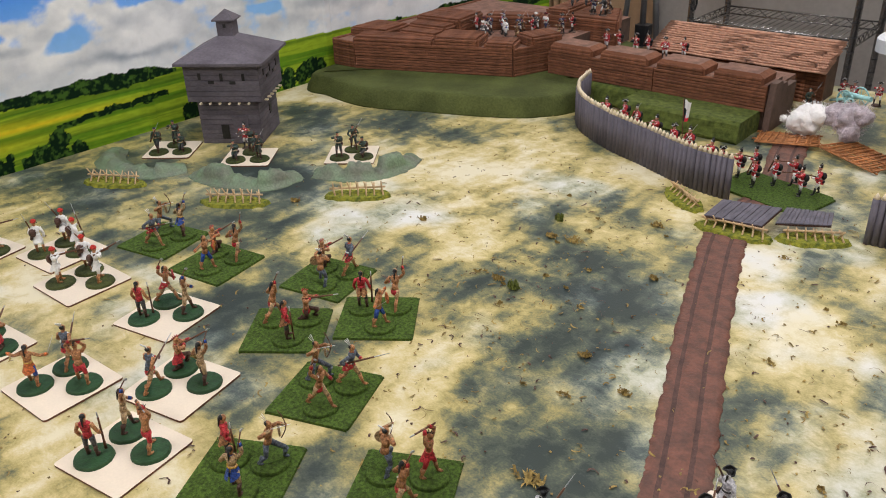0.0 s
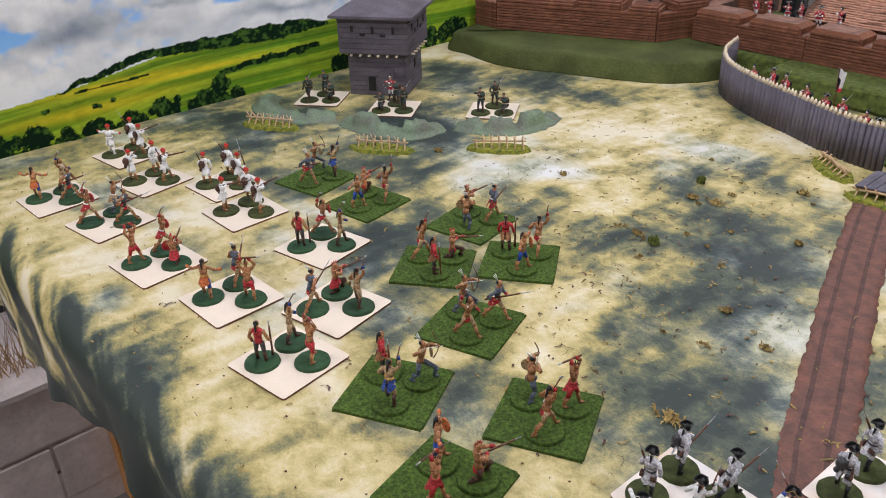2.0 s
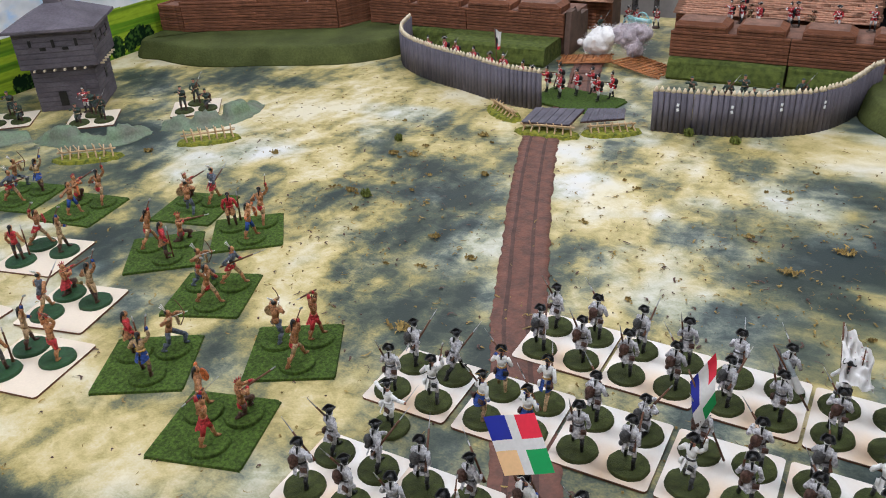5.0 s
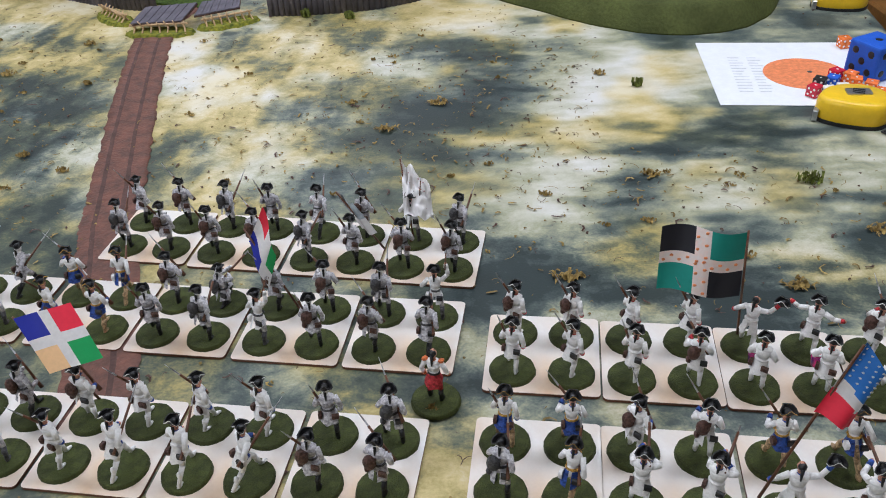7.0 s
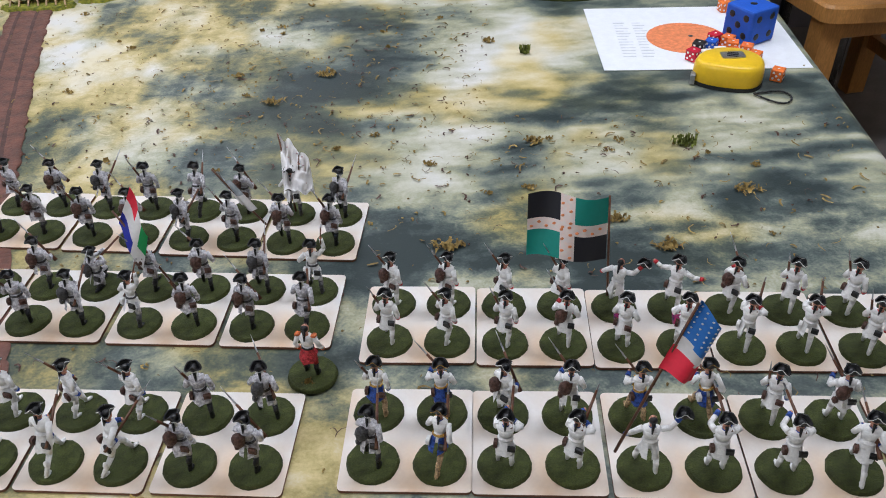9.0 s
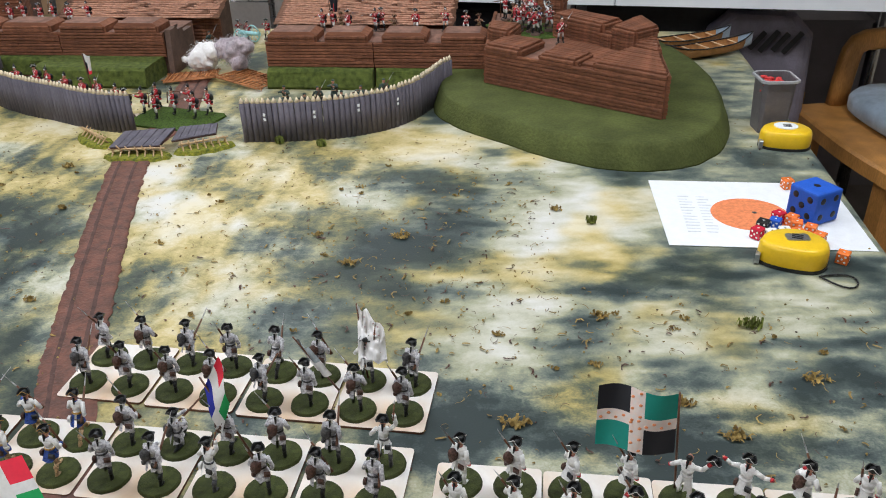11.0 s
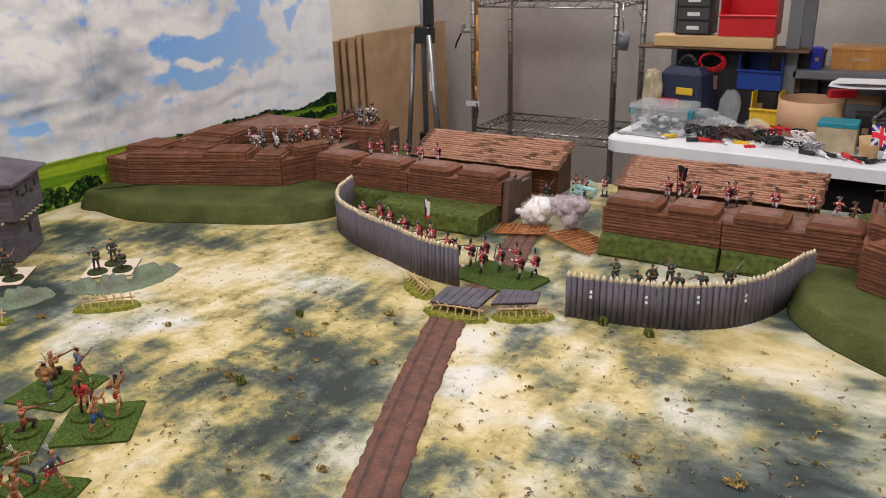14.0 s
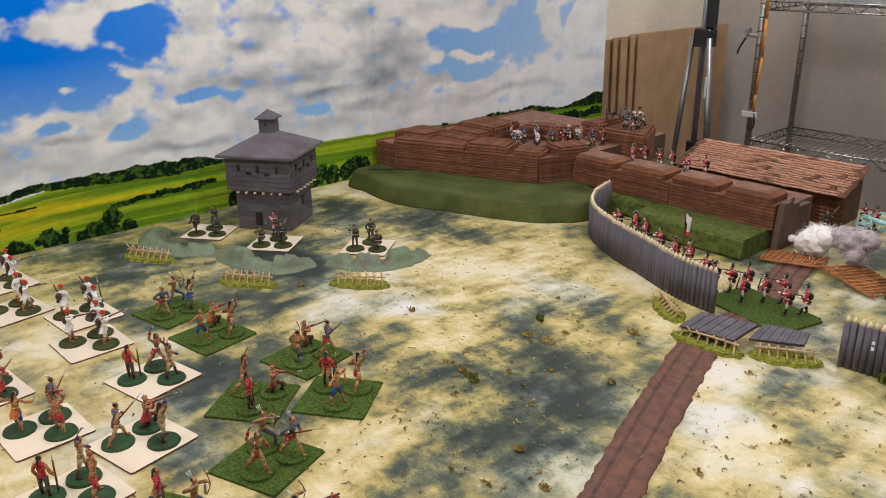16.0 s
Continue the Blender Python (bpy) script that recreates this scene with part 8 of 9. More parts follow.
def red_coil():
    bm = bmesh.new()
    for k in range(4):
        chain(bm, [((0.032 + 0.002 * k) * math.cos(t * 0.5236), 0.004 * k + 0.004 * math.sin(t + k), (0.022 + 0.002 * k) * math.sin(t * 0.5236)) for t in range(13)], 0.0035, 6)
    return tagged(part("cable_coil", bm, M_BINRED, None, m=pose(-0.105, 2.42, 0.268, -25, 0, 8)), "red cable coil hung under the brown board", "cable")


red_coil()


def small_clutter():
    """Loose tools along the front of the worktable, each its own thing."""
    rn = random.Random(17)
    kinds = [("screwdriver", M_BINRED, "red-handled screwdriver lying on the white table"), ("marker_pen", M_PLASTIC_K, "black marker pen lying on the white table"), ("pliers", M_STEEL, "steel pliers lying on the white table"),
             ("craft_knife", M_BINYEL, "yellow craft knife lying on the white table"), ("glue_tube", M_PLASTIC_W, "white glue tube lying on the white table"), ("cable_tie", M_PLASTIC_K, "black cable tie bundle on the white table")]
    for i in range(44):
        name, m_, label = kinds[i % 6] if i % 5 else kinds[5]
        x = -0.2 + i * 0.0295 + rn.uniform(-0.01, 0.01)
        y = WY + rn.uniform(0.05, 0.17)
        if 0.22 < x < 0.49 and y > WY + 0.075:
            y = WY + 0.05
        root = place(name, pose(x, y, WZ, 0, 0, rn.uniform(-60, 60)))
        ln = rn.uniform(0.03, 0.085)
        bm = bmesh.new()
        tube(bm, (-ln / 2, 0, 0.006), (0, 0, 0.006), 0.006, 0.0055, 8)
        part("grip", bm, m_, root)
        bm = bmesh.new()
        tube(bm, (0, 0, 0.005), (ln / 2, 0, 0.004), 0.0035, 0.002, 6)
        part("tip", bm, M_STEEL if i % 2 else m_, root)
        tagged(root, label, "tool", "loose tools")


small_clutter()


def wrench():
    bm = bmesh.new()
    box(bm, (0, 0, 0.004), (0.12, 0.011, 0.007), 0, 0.002)
    ell(bm, (-0.062, 0, 0.004), (0.016, 0.012, 0.004), 10, 4)
    ell(bm, (0.062, 0, 0.004), (0.014, 0.011, 0.004), 10, 4)
    return tagged(part("wrench", bm, M_STEEL, None, m=pose(-0.2, 2.165, WZ, 0, 0, -3)), "shiny steel wrench at the white table's corner", "tool")


wrench()


def log_house():
    root = place("model_log_house", pose(0.43, 2.34, WZ, 0, -9, 0))
    w, h, apex, d = 0.125, 0.085, 0.13, 0.1
    bm = bmesh.new()
    pts = [(-w / 2, 0), (w / 2, 0), (w / 2, h), (0, apex), (-w / 2, h)]
    a = [bm.verts.new((x, -d / 2, z)) for x, z in pts]
    b = [bm.verts.new((x, d / 2, z)) for x, z in pts]
    for i in range(5):
        face(bm, (a[i], a[(i + 1) % 5], b[(i + 1) % 5], b[i]))
    face(bm, a[::-1]), face(bm, b)
    bmesh.ops.recalc_face_normals(bm, faces=bm.faces[:])
    part("body", bm, M_DARKGREY, root)
    for i in range(12):
        z = 0.005 + i * 0.0102
        half = w / 2 if z < h else w / 2 * (apex - z) / (apex - h)
        if half < 0.008:
            continue
        bm = bmesh.new()
        tube(bm, (-half - 0.004, -d / 2, z), (half + 0.004, -d / 2, z), 0.0048, 0.0048, 8)
        part("log", bm, M_HOUSE, root)
        for s in (-1, 1):
            bm = bmesh.new()
            tube(bm, (s * (half + 0.001), -d / 2 - 0.006, z + 0.005), (s * (half + 0.001), -d / 2 + 0.01, z + 0.005), 0.0042, 0.0042, 8)
            part("log_end", bm, M_STICK, root, "pale sawn log end")
    for x in (-0.022, 0.022):
        bm = bmesh.new()
        box(bm, (x, -d / 2 - 0.004, 0.055), (0.017, 0.004, 0.02))
        win = part("window", bm, M_BLACK, root, "dark four-pane window")
        bm = bmesh.new()
        box(bm, (x, -d / 2 - 0.0065, 0.055), (0.017, 0.0015, 0.0015))
        box(bm, (x, -d / 2 - 0.0065, 0.0555), (0.0015, 0.0012, 0.02))
        part("glazing_bar", bm, M_HOUSE, win)
    for s in (-1, 1):
        bm = bmesh.new()
        box(bm, (0, 0, 0), (0.086, d + 0.03, 0.004))
        part("roof_panel", bm, M_RIB, root, m=pose(s * 0.034, 0, (h + apex) / 2 + 0.004, 0, s * 36, 0))
    return tagged(root, "grey model log house tipped on the white table", "model house")


log_house()


def foam_sheets():
    for i, (a, z) in enumerate(((4, 0.243), (-3, 0.25))):
        bm = bmesh.new()
        box(bm, (0, 0, 0), (0.23, 0.08, 0.003))
        bmesh.ops.subdivide_edges(bm, edges=bm.edges[:], cuts=5, use_grid_fill=True)
        for v in bm.verts:
            v.co.z += 0.006 * math.sin(v.co.x * 18 + i)
        tagged(part("foam_sheet", bm, M_PLASTIC_W, None, m=pose(0.345 + 0.01 * i, 2.36, z - 0.008, 0, 3, a)), "thin white foam sheet lying over the model house", "sheet", "foam sheets")


foam_sheets()
for i, (x, y, r, h, k) in enumerate(((0.57, 2.3, 0.02, 0.13, 0), (0.602, 2.31, 0.02, 0.13, 0), (0.625, 2.24, 0.0135, 0.072, 2), (0.655, 2.24, 0.0135, 0.075, 3), (0.684, 2.245, 0.0135, 0.072, 4), (0.705, 2.25, 0.019, 0.115, 5), (0.742, 2.26, 0.02, 0.125, 1),
                                   (0.775, 2.24, 0.0135, 0.075, 3), (0.76, 2.32, 0.026, 0.16, 5), (0.72, 2.33, 0.02, 0.13, 1), (0.682, 2.32, 0.018, 0.12, 5), (0.795, 2.31, 0.02, 0.125, 0), (0.825, 2.28, 0.02, 0.11, 3))):
    if i == 8:
        bottle(x, y, WZ, r, h, M_PLASTIC_W, "large white bottle with an orange cap", M_ORANGE)
    else:
        bottle(x, y, WZ, r, h, M_BOTTLES[k], ["green", "brown", "blue", "cream", "grey", "tan"][k] + " craft paint bottle with a screw cap", (M_PLASTIC_W, M_PLASTIC_W, M_BOTTLES[k], M_BINRIM)[i % 4])
M_WATER = glassy("clear_bottle_plastic", (0.8, 0.85, 0.9), 0.06, 0.3)
bottle(0.648, 2.31, WZ, 0.026, 0.15, M_WATER, "clear water bottle with a blue label", M_PLASTIC_W)


def plastic_bag(x, y, z, r, label, seed, material=None):
    bm = bmesh.new()
    bmesh.ops.create_icosphere(bm, subdivisions=4, radius=1)
    for v in bm.verts:
        k = 1 + 0.3 * noise.noise(v.co * 2.2 + Vector((seed, 0, 0))) + 0.16 * abs(noise.noise(v.co * 6))
        v.co = Vector((v.co.x * r[0] * k, v.co.y * r[1] * k, max(-0.95, v.co.z) * r[2] * k))
    return tagged(part("plastic_bag", bm, material or M_CLEAR, None, m=pose(x, y, z)), label, "bag", "plastic bags")


plastic_bag(0.545, 2.5, 0.22, (0.09, 0.05, 0.11), "large clear zip bag stuffed with scraps", 1)
plastic_bag(0.62, 2.47, 0.215, (0.04, 0.04, 0.06), "crumpled silvery foil bundle", 5, M_STEEL)
plastic_bag(0.53, 2.25, 0.115, (0.035, 0.03, 0.028), "small crumpled clear bag", 7)
plastic_bag(0.87, 2.3, 0.14, (0.05, 0.05, 0.055), "clear bag of yellow and white odds and ends", 11)
plastic_bag(-0.25, 2.36, 0.17, (0.028, 0.03, 0.075), "yellowed bag bulging with parts", 13, M_CREAMTUB)
plastic_bag(-0.03, 2.31, 0.108, (0.05, 0.03, 0.022), "crumpled clear bag of brown scraps", 15)
plastic_bag(-0.04, 2.42, 0.14, (0.028, 0.03, 0.05), "clear bag bulging behind the tub", 19)
crate(0.6, 2.2, WZ, 0.09, 0.04, 0.012, M_GREYSTEEL, "low dark tray of coloured clips", -4)
for i, (x, m_) in enumerate(((0.565, M_BINYEL), (0.58, M_FGREEN), (0.6, M_BLUE), (0.615, M_REDSCRAP), (0.63, M_BLUE))):
    bm = bmesh.new()
    ell(bm, (0, 0, 0.006), (0.011, 0.006, 0.006), 8, 5)
    tagged(part("clip", bm, m_, None, m=pose(x, 2.2 + 0.006 * (i % 2), WZ + 0.014, 0, 0, 40 * i)), "small coloured plastic clip in a tray", "clip", "coloured clips")


def reel(x, y, z):
    root = place("tape_reel", pose(x, y, z) @ Matrix.Scale(0.66, 4))
    bm = bmesh.new()
    tube(bm, (0, -0.02, 0.035), (0, 0.02, 0.035), 0.035, 0.035, 20)
    part("body", bm, M_PLASTIC_K, root)
    bm = bmesh.new()
    tube(bm, (0, -0.022, 0.035), (0, -0.019, 0.035), 0.024, 0.024, 16)
    part("face", bm, M_BINRED, root)
    return tagged(root, "black and red tape reel on the white table", "tape reel", "tape reels")


reel(0.905, 2.22, WZ), reel(0.955, 2.2, WZ)
crate(1.05, 2.19, WZ, 0.06, 0.04, 0.024, M_BINYEL, "small yellow tool box on the white table", 8)
crate(1.25, 2.35, WZ, 0.25, 0.2, 0.12, M_DARKGREY, "dark grey case on the white table", -6)
crate(1.0, 2.5, WZ, 0.2, 0.14, 0.16, M_PLASTIC_K, "black plastic crate on the white table", 5)


def loose(name, bm, material, x, y, z, ang, label, cat, group=""):
    return tagged(part(name, bm, material, None, m=pose(x, y, z, 0, 0, ang)), label, cat, group)


def cord(x, y, r, seed, material, label):
    rn = random.Random(seed)
    bm = bmesh.new()
    pts, a = [], rn.uniform(0, 6)
    for i in range(46):
        a += 0.42 + rn.uniform(-0.1, 0.1)
        k = r * (0.55 + 0.45 * math.sin(i * 0.7 + seed))
        pts.append((k * math.cos(a) * 1.4, k * math.sin(a) * 0.8, 0.004 + abs(0.022 * math.sin(i * 0.53 + seed))))
    chain(bm, pts, 0.0024, 5)
    return loose("cord", bm, material, x, y, WZ, 0, label, "cord", "tangled cords")


for i, (x, y, r, m_) in enumerate(((-0.16, 2.24, 0.03, M_PLASTIC_K), (-0.06, 2.24, 0.035, M_PLASTIC_K), (0.02, 2.26, 0.035, M_LEATHER), (0.075, 2.28, 0.04, M_PLASTIC_K), (0.11, 2.33, 0.04, M_BINRED), (0.2, 2.29, 0.03, M_WHITE), (0.5, 2.3, 0.035, M_PLASTIC_K), (0.9, 2.34, 0.05, M_PLASTIC_K), (1.0, 2.3, 0.05, M_BINRED))):
    cord(x, y, r, 3 + i, m_, "tangled cord heaped among the clutter on the table")
# the M_DARKROOM boxes fill the back gaps with the shade's near-black
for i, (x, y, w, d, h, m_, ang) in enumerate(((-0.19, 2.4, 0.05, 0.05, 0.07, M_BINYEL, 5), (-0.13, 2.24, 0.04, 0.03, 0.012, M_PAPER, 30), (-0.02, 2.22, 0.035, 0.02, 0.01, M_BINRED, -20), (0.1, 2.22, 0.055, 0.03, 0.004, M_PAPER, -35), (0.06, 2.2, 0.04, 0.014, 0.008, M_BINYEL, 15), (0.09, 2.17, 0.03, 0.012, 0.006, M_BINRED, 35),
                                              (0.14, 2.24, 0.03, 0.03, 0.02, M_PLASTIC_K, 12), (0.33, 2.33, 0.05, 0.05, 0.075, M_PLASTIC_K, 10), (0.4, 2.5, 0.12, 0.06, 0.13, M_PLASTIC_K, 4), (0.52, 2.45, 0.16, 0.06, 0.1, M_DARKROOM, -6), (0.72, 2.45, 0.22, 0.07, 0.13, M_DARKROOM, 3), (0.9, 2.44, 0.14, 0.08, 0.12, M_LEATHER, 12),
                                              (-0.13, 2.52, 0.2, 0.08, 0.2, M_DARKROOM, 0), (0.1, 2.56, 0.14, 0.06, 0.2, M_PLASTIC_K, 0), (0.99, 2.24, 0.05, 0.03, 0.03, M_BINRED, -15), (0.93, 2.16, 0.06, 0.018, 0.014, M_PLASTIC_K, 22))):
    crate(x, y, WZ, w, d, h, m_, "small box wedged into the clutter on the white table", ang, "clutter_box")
for i, (x, y, r, h, k) in enumerate(((0.668, 2.27, 0.017, 0.1, 3), (0.7, 2.2, 0.011, 0.05, 2), (0.73, 2.21, 0.011, 0.056, 4), (0.79, 2.22, 0.015, 0.085, 3), (0.545, 2.32, 0.018, 0.11, 0), (0.845, 2.33, 0.024, 0.14, 3), (0.875, 2.4, 0.022, 0.12, 4), (0.63, 2.36, 0.02, 0.14, 1), (0.58, 2.37, 0.02, 0.12, 2))):
    bottle(x, y, WZ, r, h, M_BOTTLES[k], ["green", "brown", "blue", "cream", "grey", "tan"][k] + " craft paint bottle with a screw cap", (M_BOTTLES[k], M_PLASTIC_W, M_PLASTIC_K)[i % 3])
bottle(0.835, 2.27, WZ, 0.026, 0.15, M_PLASTIC_W, "tall white squeeze bottle among the paints")
M_SHEETBLUE = glassy("pale_blue_acrylic", (0.55, 0.7, 0.95), 0.1, 0.6)
bm_ = bmesh.new()
box(bm_, (0, 0, 0.055), (0.022, 0.004, 0.11), 0, 0.001)
loose("acrylic_ruler", bm_, M_SHEETBLUE, 0.8, 2.19, WZ, 8, "upright pale blue acrylic ruler before the bottles", "ruler")
bm_ = bmesh.new()
prism(bm_, circle(0, 0, 0.045, 26, 0.02), 0, 0.004, 0, None, 0, 0.004)
loose("paint_dish", bm_, M_PLASTIC_W, 0.8, 2.145, WZ, 0, "shallow white dish at the table's edge", "dish")
bm_ = bmesh.new()
tube(bm_, (-0.055, 0, 0.004), (0.02, 0, 0.004), 0.003, 0.004, 6)
ell(bm_, (0.038, 0, 0.004), (0.022, 0.009, 0.0035), 10, 5)
loose("wooden_spatula", bm_, M_WOODPALE, 0.86, 2.135, WZ, -6, "pale wooden spatula lying on the white table", "spatula")
bm_ = bmesh.new()
tube(bm_, (-0.045, 0, 0.008), (0.03, 0, 0.008), 0.008, 0.008, 10, 0)
tube(bm_, (0.03, 0, 0.008), (0.055, 0, 0.008), 0.0075, 0.0065, 10, 1)
loose("marker_pen", bm_, (M_PLASTIC_W, M_BLUE), 0.715, 2.16, WZ, -4, "fat white marker pen with a blue cap", "pen")
plastic_bag(0.92, 2.42, 0.2, (0.1, 0.06, 0.1), "large clear zip bag of parts leaning on the shelf", 23)
plastic_bag(-0.08, 2.3, 0.12, (0.05, 0.04, 0.032), "clear crumpled wrapper among the tools", 29)
plastic_bag(0.87, 2.22, 0.125, (0.04, 0.03, 0.04), "clear bag with yellow scraps at the table's edge", 31)

for i, (x, y, r, m_) in enumerate(((-0.12, 2.3, 0.035, M_LEATHER), (-0.03, 2.2, 0.022, M_PLASTIC_K), (0.05, 2.22, 0.03, M_LEATHER), (0.13, 2.2, 0.025, M_PLASTIC_K), (0.24, 2.19, 0.02, M_STEEL), (0.16, 2.36, 0.04, M_PLASTIC_K), (0.7, 2.17, 0.02, M_PLASTIC_K), (0.97, 2.18, 0.03, M_BINRED))):
    cord(x, y, r, 60 + i, m_, "tangled cord heaped among the clutter on the table")
plastic_bag(0.07, 2.3, 0.112, (0.032, 0.026, 0.024), "small crumpled clear bag of scraps", 41)

# the worktable stands askew, with all that lies on it
SKEW = pose(-0.29, 2.1, 0, 0, 0, -5) @ pose(0.29, -2.1, 0)
for ob in [o for o in scene.objects if o not in ON_FLOOR and o.parent is None]:
    ob.matrix_basis = SKEW @ ob.matrix_basis

# ---- shelves above the worktable ----


def steel_shelf():
    root = place("steel_shelving", pose(0.5, 2.62, FLOOR))
    for x in (-0.37, 0.75):
        for y in (-0.16, 0.16):
            bm = bmesh.new()
            box(bm, (x, y, 0.85), (0.035, 0.03, 1.7), 0, 0.003)
            part("upright", bm, M_GREYSTEEL, root)
    for z in (0.995, 1.35):
        bm = bmesh.new()
        box(bm, (0.19, 0, z), (1.1, 0.35, 0.025), 0, 0.004)
        part("shelf_board", bm, M_GREYSTEEL, root)
    return tagged(root, "grey steel shelving behind the worktable", "shelving")


steel_shelf()


M_DARKBOARD = mat("dark_cardboard", (0.11, 0.062, 0.036), 0.75, var=0.2, scale=12, bump=0.15)


def board(name, c, s, material, label, ang=0):
    bm = bmesh.new()
    box(bm, (0, 0, 0), s, 0, 0.002)
    return tagged(part(name, bm, material, None, m=pose(*c, 0, 0, ang)), label, "board")


board("cardboard_sheet", (-0.055, 2.45, 0.302), (0.47, 0.12, 0.006), M_DARKBOARD, "dark brown board bridging the bins")
board("pine_plank", (-0.08, 2.43, 0.322), (0.33, 0.07, 0.032), M_WOODPALE, "pale pine plank carrying small drawers")
open_bin(0.01, 2.46, 0.339, 0.15, 0.12, 0.1, M_BINRED, "red stacking bin on the pine plank")


def drawers():
    root = place("parts_drawers", pose(-0.14, 2.46, 0.339))
    bm = bmesh.new()
    box(bm, (0, 0, 0.08), (0.1, 0.09, 0.16), 0, 0.002)
    part("cabinet", bm, M_PLASTIC_K, root)
    for i in range(4):
        bm = bmesh.new()
        box(bm, (0, -0.047, 0.02 + i * 0.038), (0.088, 0.006, 0.033), 0, 0.002)
        d = part("drawer", bm, M_DARKGREY, root)
        bm = bmesh.new()
        box(bm, (0, -0.051, 0.02 + i * 0.038), (0.035, 0.002, 0.01))
        part("label_strip", bm, M_PAPER, d)
    return tagged(root, "black small-parts drawers with white label strips", "drawers")


drawers()
crate(0.3, 2.55, 0.2477, 0.15, 0.1, 0.05, M_OAK, "orange-brown wooden box on the steel shelf", 3)
crate(0.45, 2.6, 0.2477, 0.12, 0.1, 0.035, M_BERM, "dull green box on the steel shelf", 0)
crate(0.19, 2.49, 0.2477, 0.032, 0.03, 0.05, M_FBLUE, "small blue and red battery box on the steel shelf", 12)
crate(0.62, 2.58, 0.2477, 0.14, 0.14, 0.09, M_CARDBOARD, "brown cardboard carton on the steel shelf", -3)
crate(0.85, 2.6, 0.2477, 0.22, 0.16, 0.12, M_LEATHER, "dark brown bag on the steel shelf", 4)
crate(0.33, 2.62, WZ, 0.32, 0.16, 0.13, M_GREYSTEEL, "grey-green storage case under the steel shelf", 0)

# ---- wire shelving, tripod, cardboard ----


def wire_shelf():
    x0, x1, y0, y1 = -1.14, -0.545, 2.95, 3.30
    root = place("wire_shelving", pose(x0, y0, FLOOR))
    w, d, top = x1 - x0, y1 - y0, 1.75
    for x in (0, w):
        for y in (0, d):
            bm = bmesh.new()
            tube(bm, (x, y, 0), (x, y, top), 0.0125, 0.0125, 10)
            post = part("post", bm, M_CHROME, root)
            bm = bmesh.new()
            for k in range(26):
                tube(bm, (x, y, 0.4 + k * 0.05), (x, y, 0.404 + k * 0.05), 0.0132, 0.0132, 10, 0, False)
            tagged(part("grooves", bm, M_DARKGREY, post), kind="stuff")
    for z in (0.61, 1.13):
        bm = bmesh.new()
        for dz in (0, 0.03):
            for a, b in (((0, 0), (w, 0)), ((0, d), (w, d)), ((0, 0), (0, d)), ((w, 0), (w, d))):
                tube(bm, (*a, z + dz), (*b, z + dz), 0.0034, 0.0034, 6)
        for a, b in (((0, 0), (w, 0)), ((0, d), (w, d)), ((0, 0), (0, d)), ((w, 0), (w, d))):
            n = 14
            pts = [(a[0] + (b[0] - a[0]) * k / n, a[1] + (b[1] - a[1]) * k / n, z + (0.03 if k % 2 else 0.0)) for k in range(n + 1)]
            chain(bm, pts, 0.0022, 5)
        for k in range(1, 24):
            tube(bm, (w * k / 24, 0, z + 0.032), (w * k / 24, d, z + 0.032), 0.0018, 0.0018, 5)
        part("wire_shelf", bm, M_CHROME, root)
    return tagged(root, "chrome wire shelving unit with bare wire shelves", "shelving")


wire_shelf()


M_BUNGEE = mat("orange_elastic", (0.75, 0.3, 0.03), 0.6, var=0.15)


def tie_strap():
    root = place("bungee_strap", pose(-1.115, 2.93, -0.1))
    bm = bmesh.new()
    chain(bm, [(0.0, 0, 0.6), (0.002, -0.001, 0.44), (0.004, -0.003, 0.3), (-0.004, -0.004, 0.16), (-0.006, -0.003, 0.1)], 0.005, 8)
    part("cord", bm, M_BUNGEE, root, "orange elastic cord")
    bm = bmesh.new()
    box(bm, (-0.02, -0.004, 0.085), (0.06, 0.004, 0.022), 0, 0.001)
    part("tag", bm, M_PAPER, root)
    bm = bmesh.new()
    chain(bm, [(0.0, -0.004, 0.09), (0.005, -0.006, 0.05), (0.0, -0.008, 0.03), (-0.012, -0.008, 0.028), (-0.016, -0.008, 0.045)], 0.004, 6)
    part("hook", bm, M_PLASTIC_K, root)
    return tagged(root, "orange bungee strap hanging on the wire shelving", "strap")


tie_strap()


def hanging_cup():
    root = place("wire_arm_cup", pose(-0.53, 2.93, 0.2))
    bm = bmesh.new()
    for k in (0, 1):
        chain(bm, [(-0.01, 0, 0.2), (0.02 + 0.05 * k, -0.02, 0.19), (0.03 + 0.06 * k, -0.03, 0.08 + 0.07 * k)], 0.0032, 6)
    part("wire_arm", bm, M_CHROME, root)
    bm = bmesh.new()
    tube(bm, (0.03, -0.03, 0.03), (0.036, -0.034, 0.085), 0.018, 0.021, 14)
    part("cup", bm, M_GREYSTEEL, root, "small steel cup")
    bm = bmesh.new()
    tube(bm, (0.034, -0.033, 0.083), (0.0366, -0.0344, 0.089), 0.0225, 0.0225, 14)
    part("rim", bm, M_STEEL, root)
    return tagged(root, "small steel cup on wire arms at the shelving post", "cup holder")


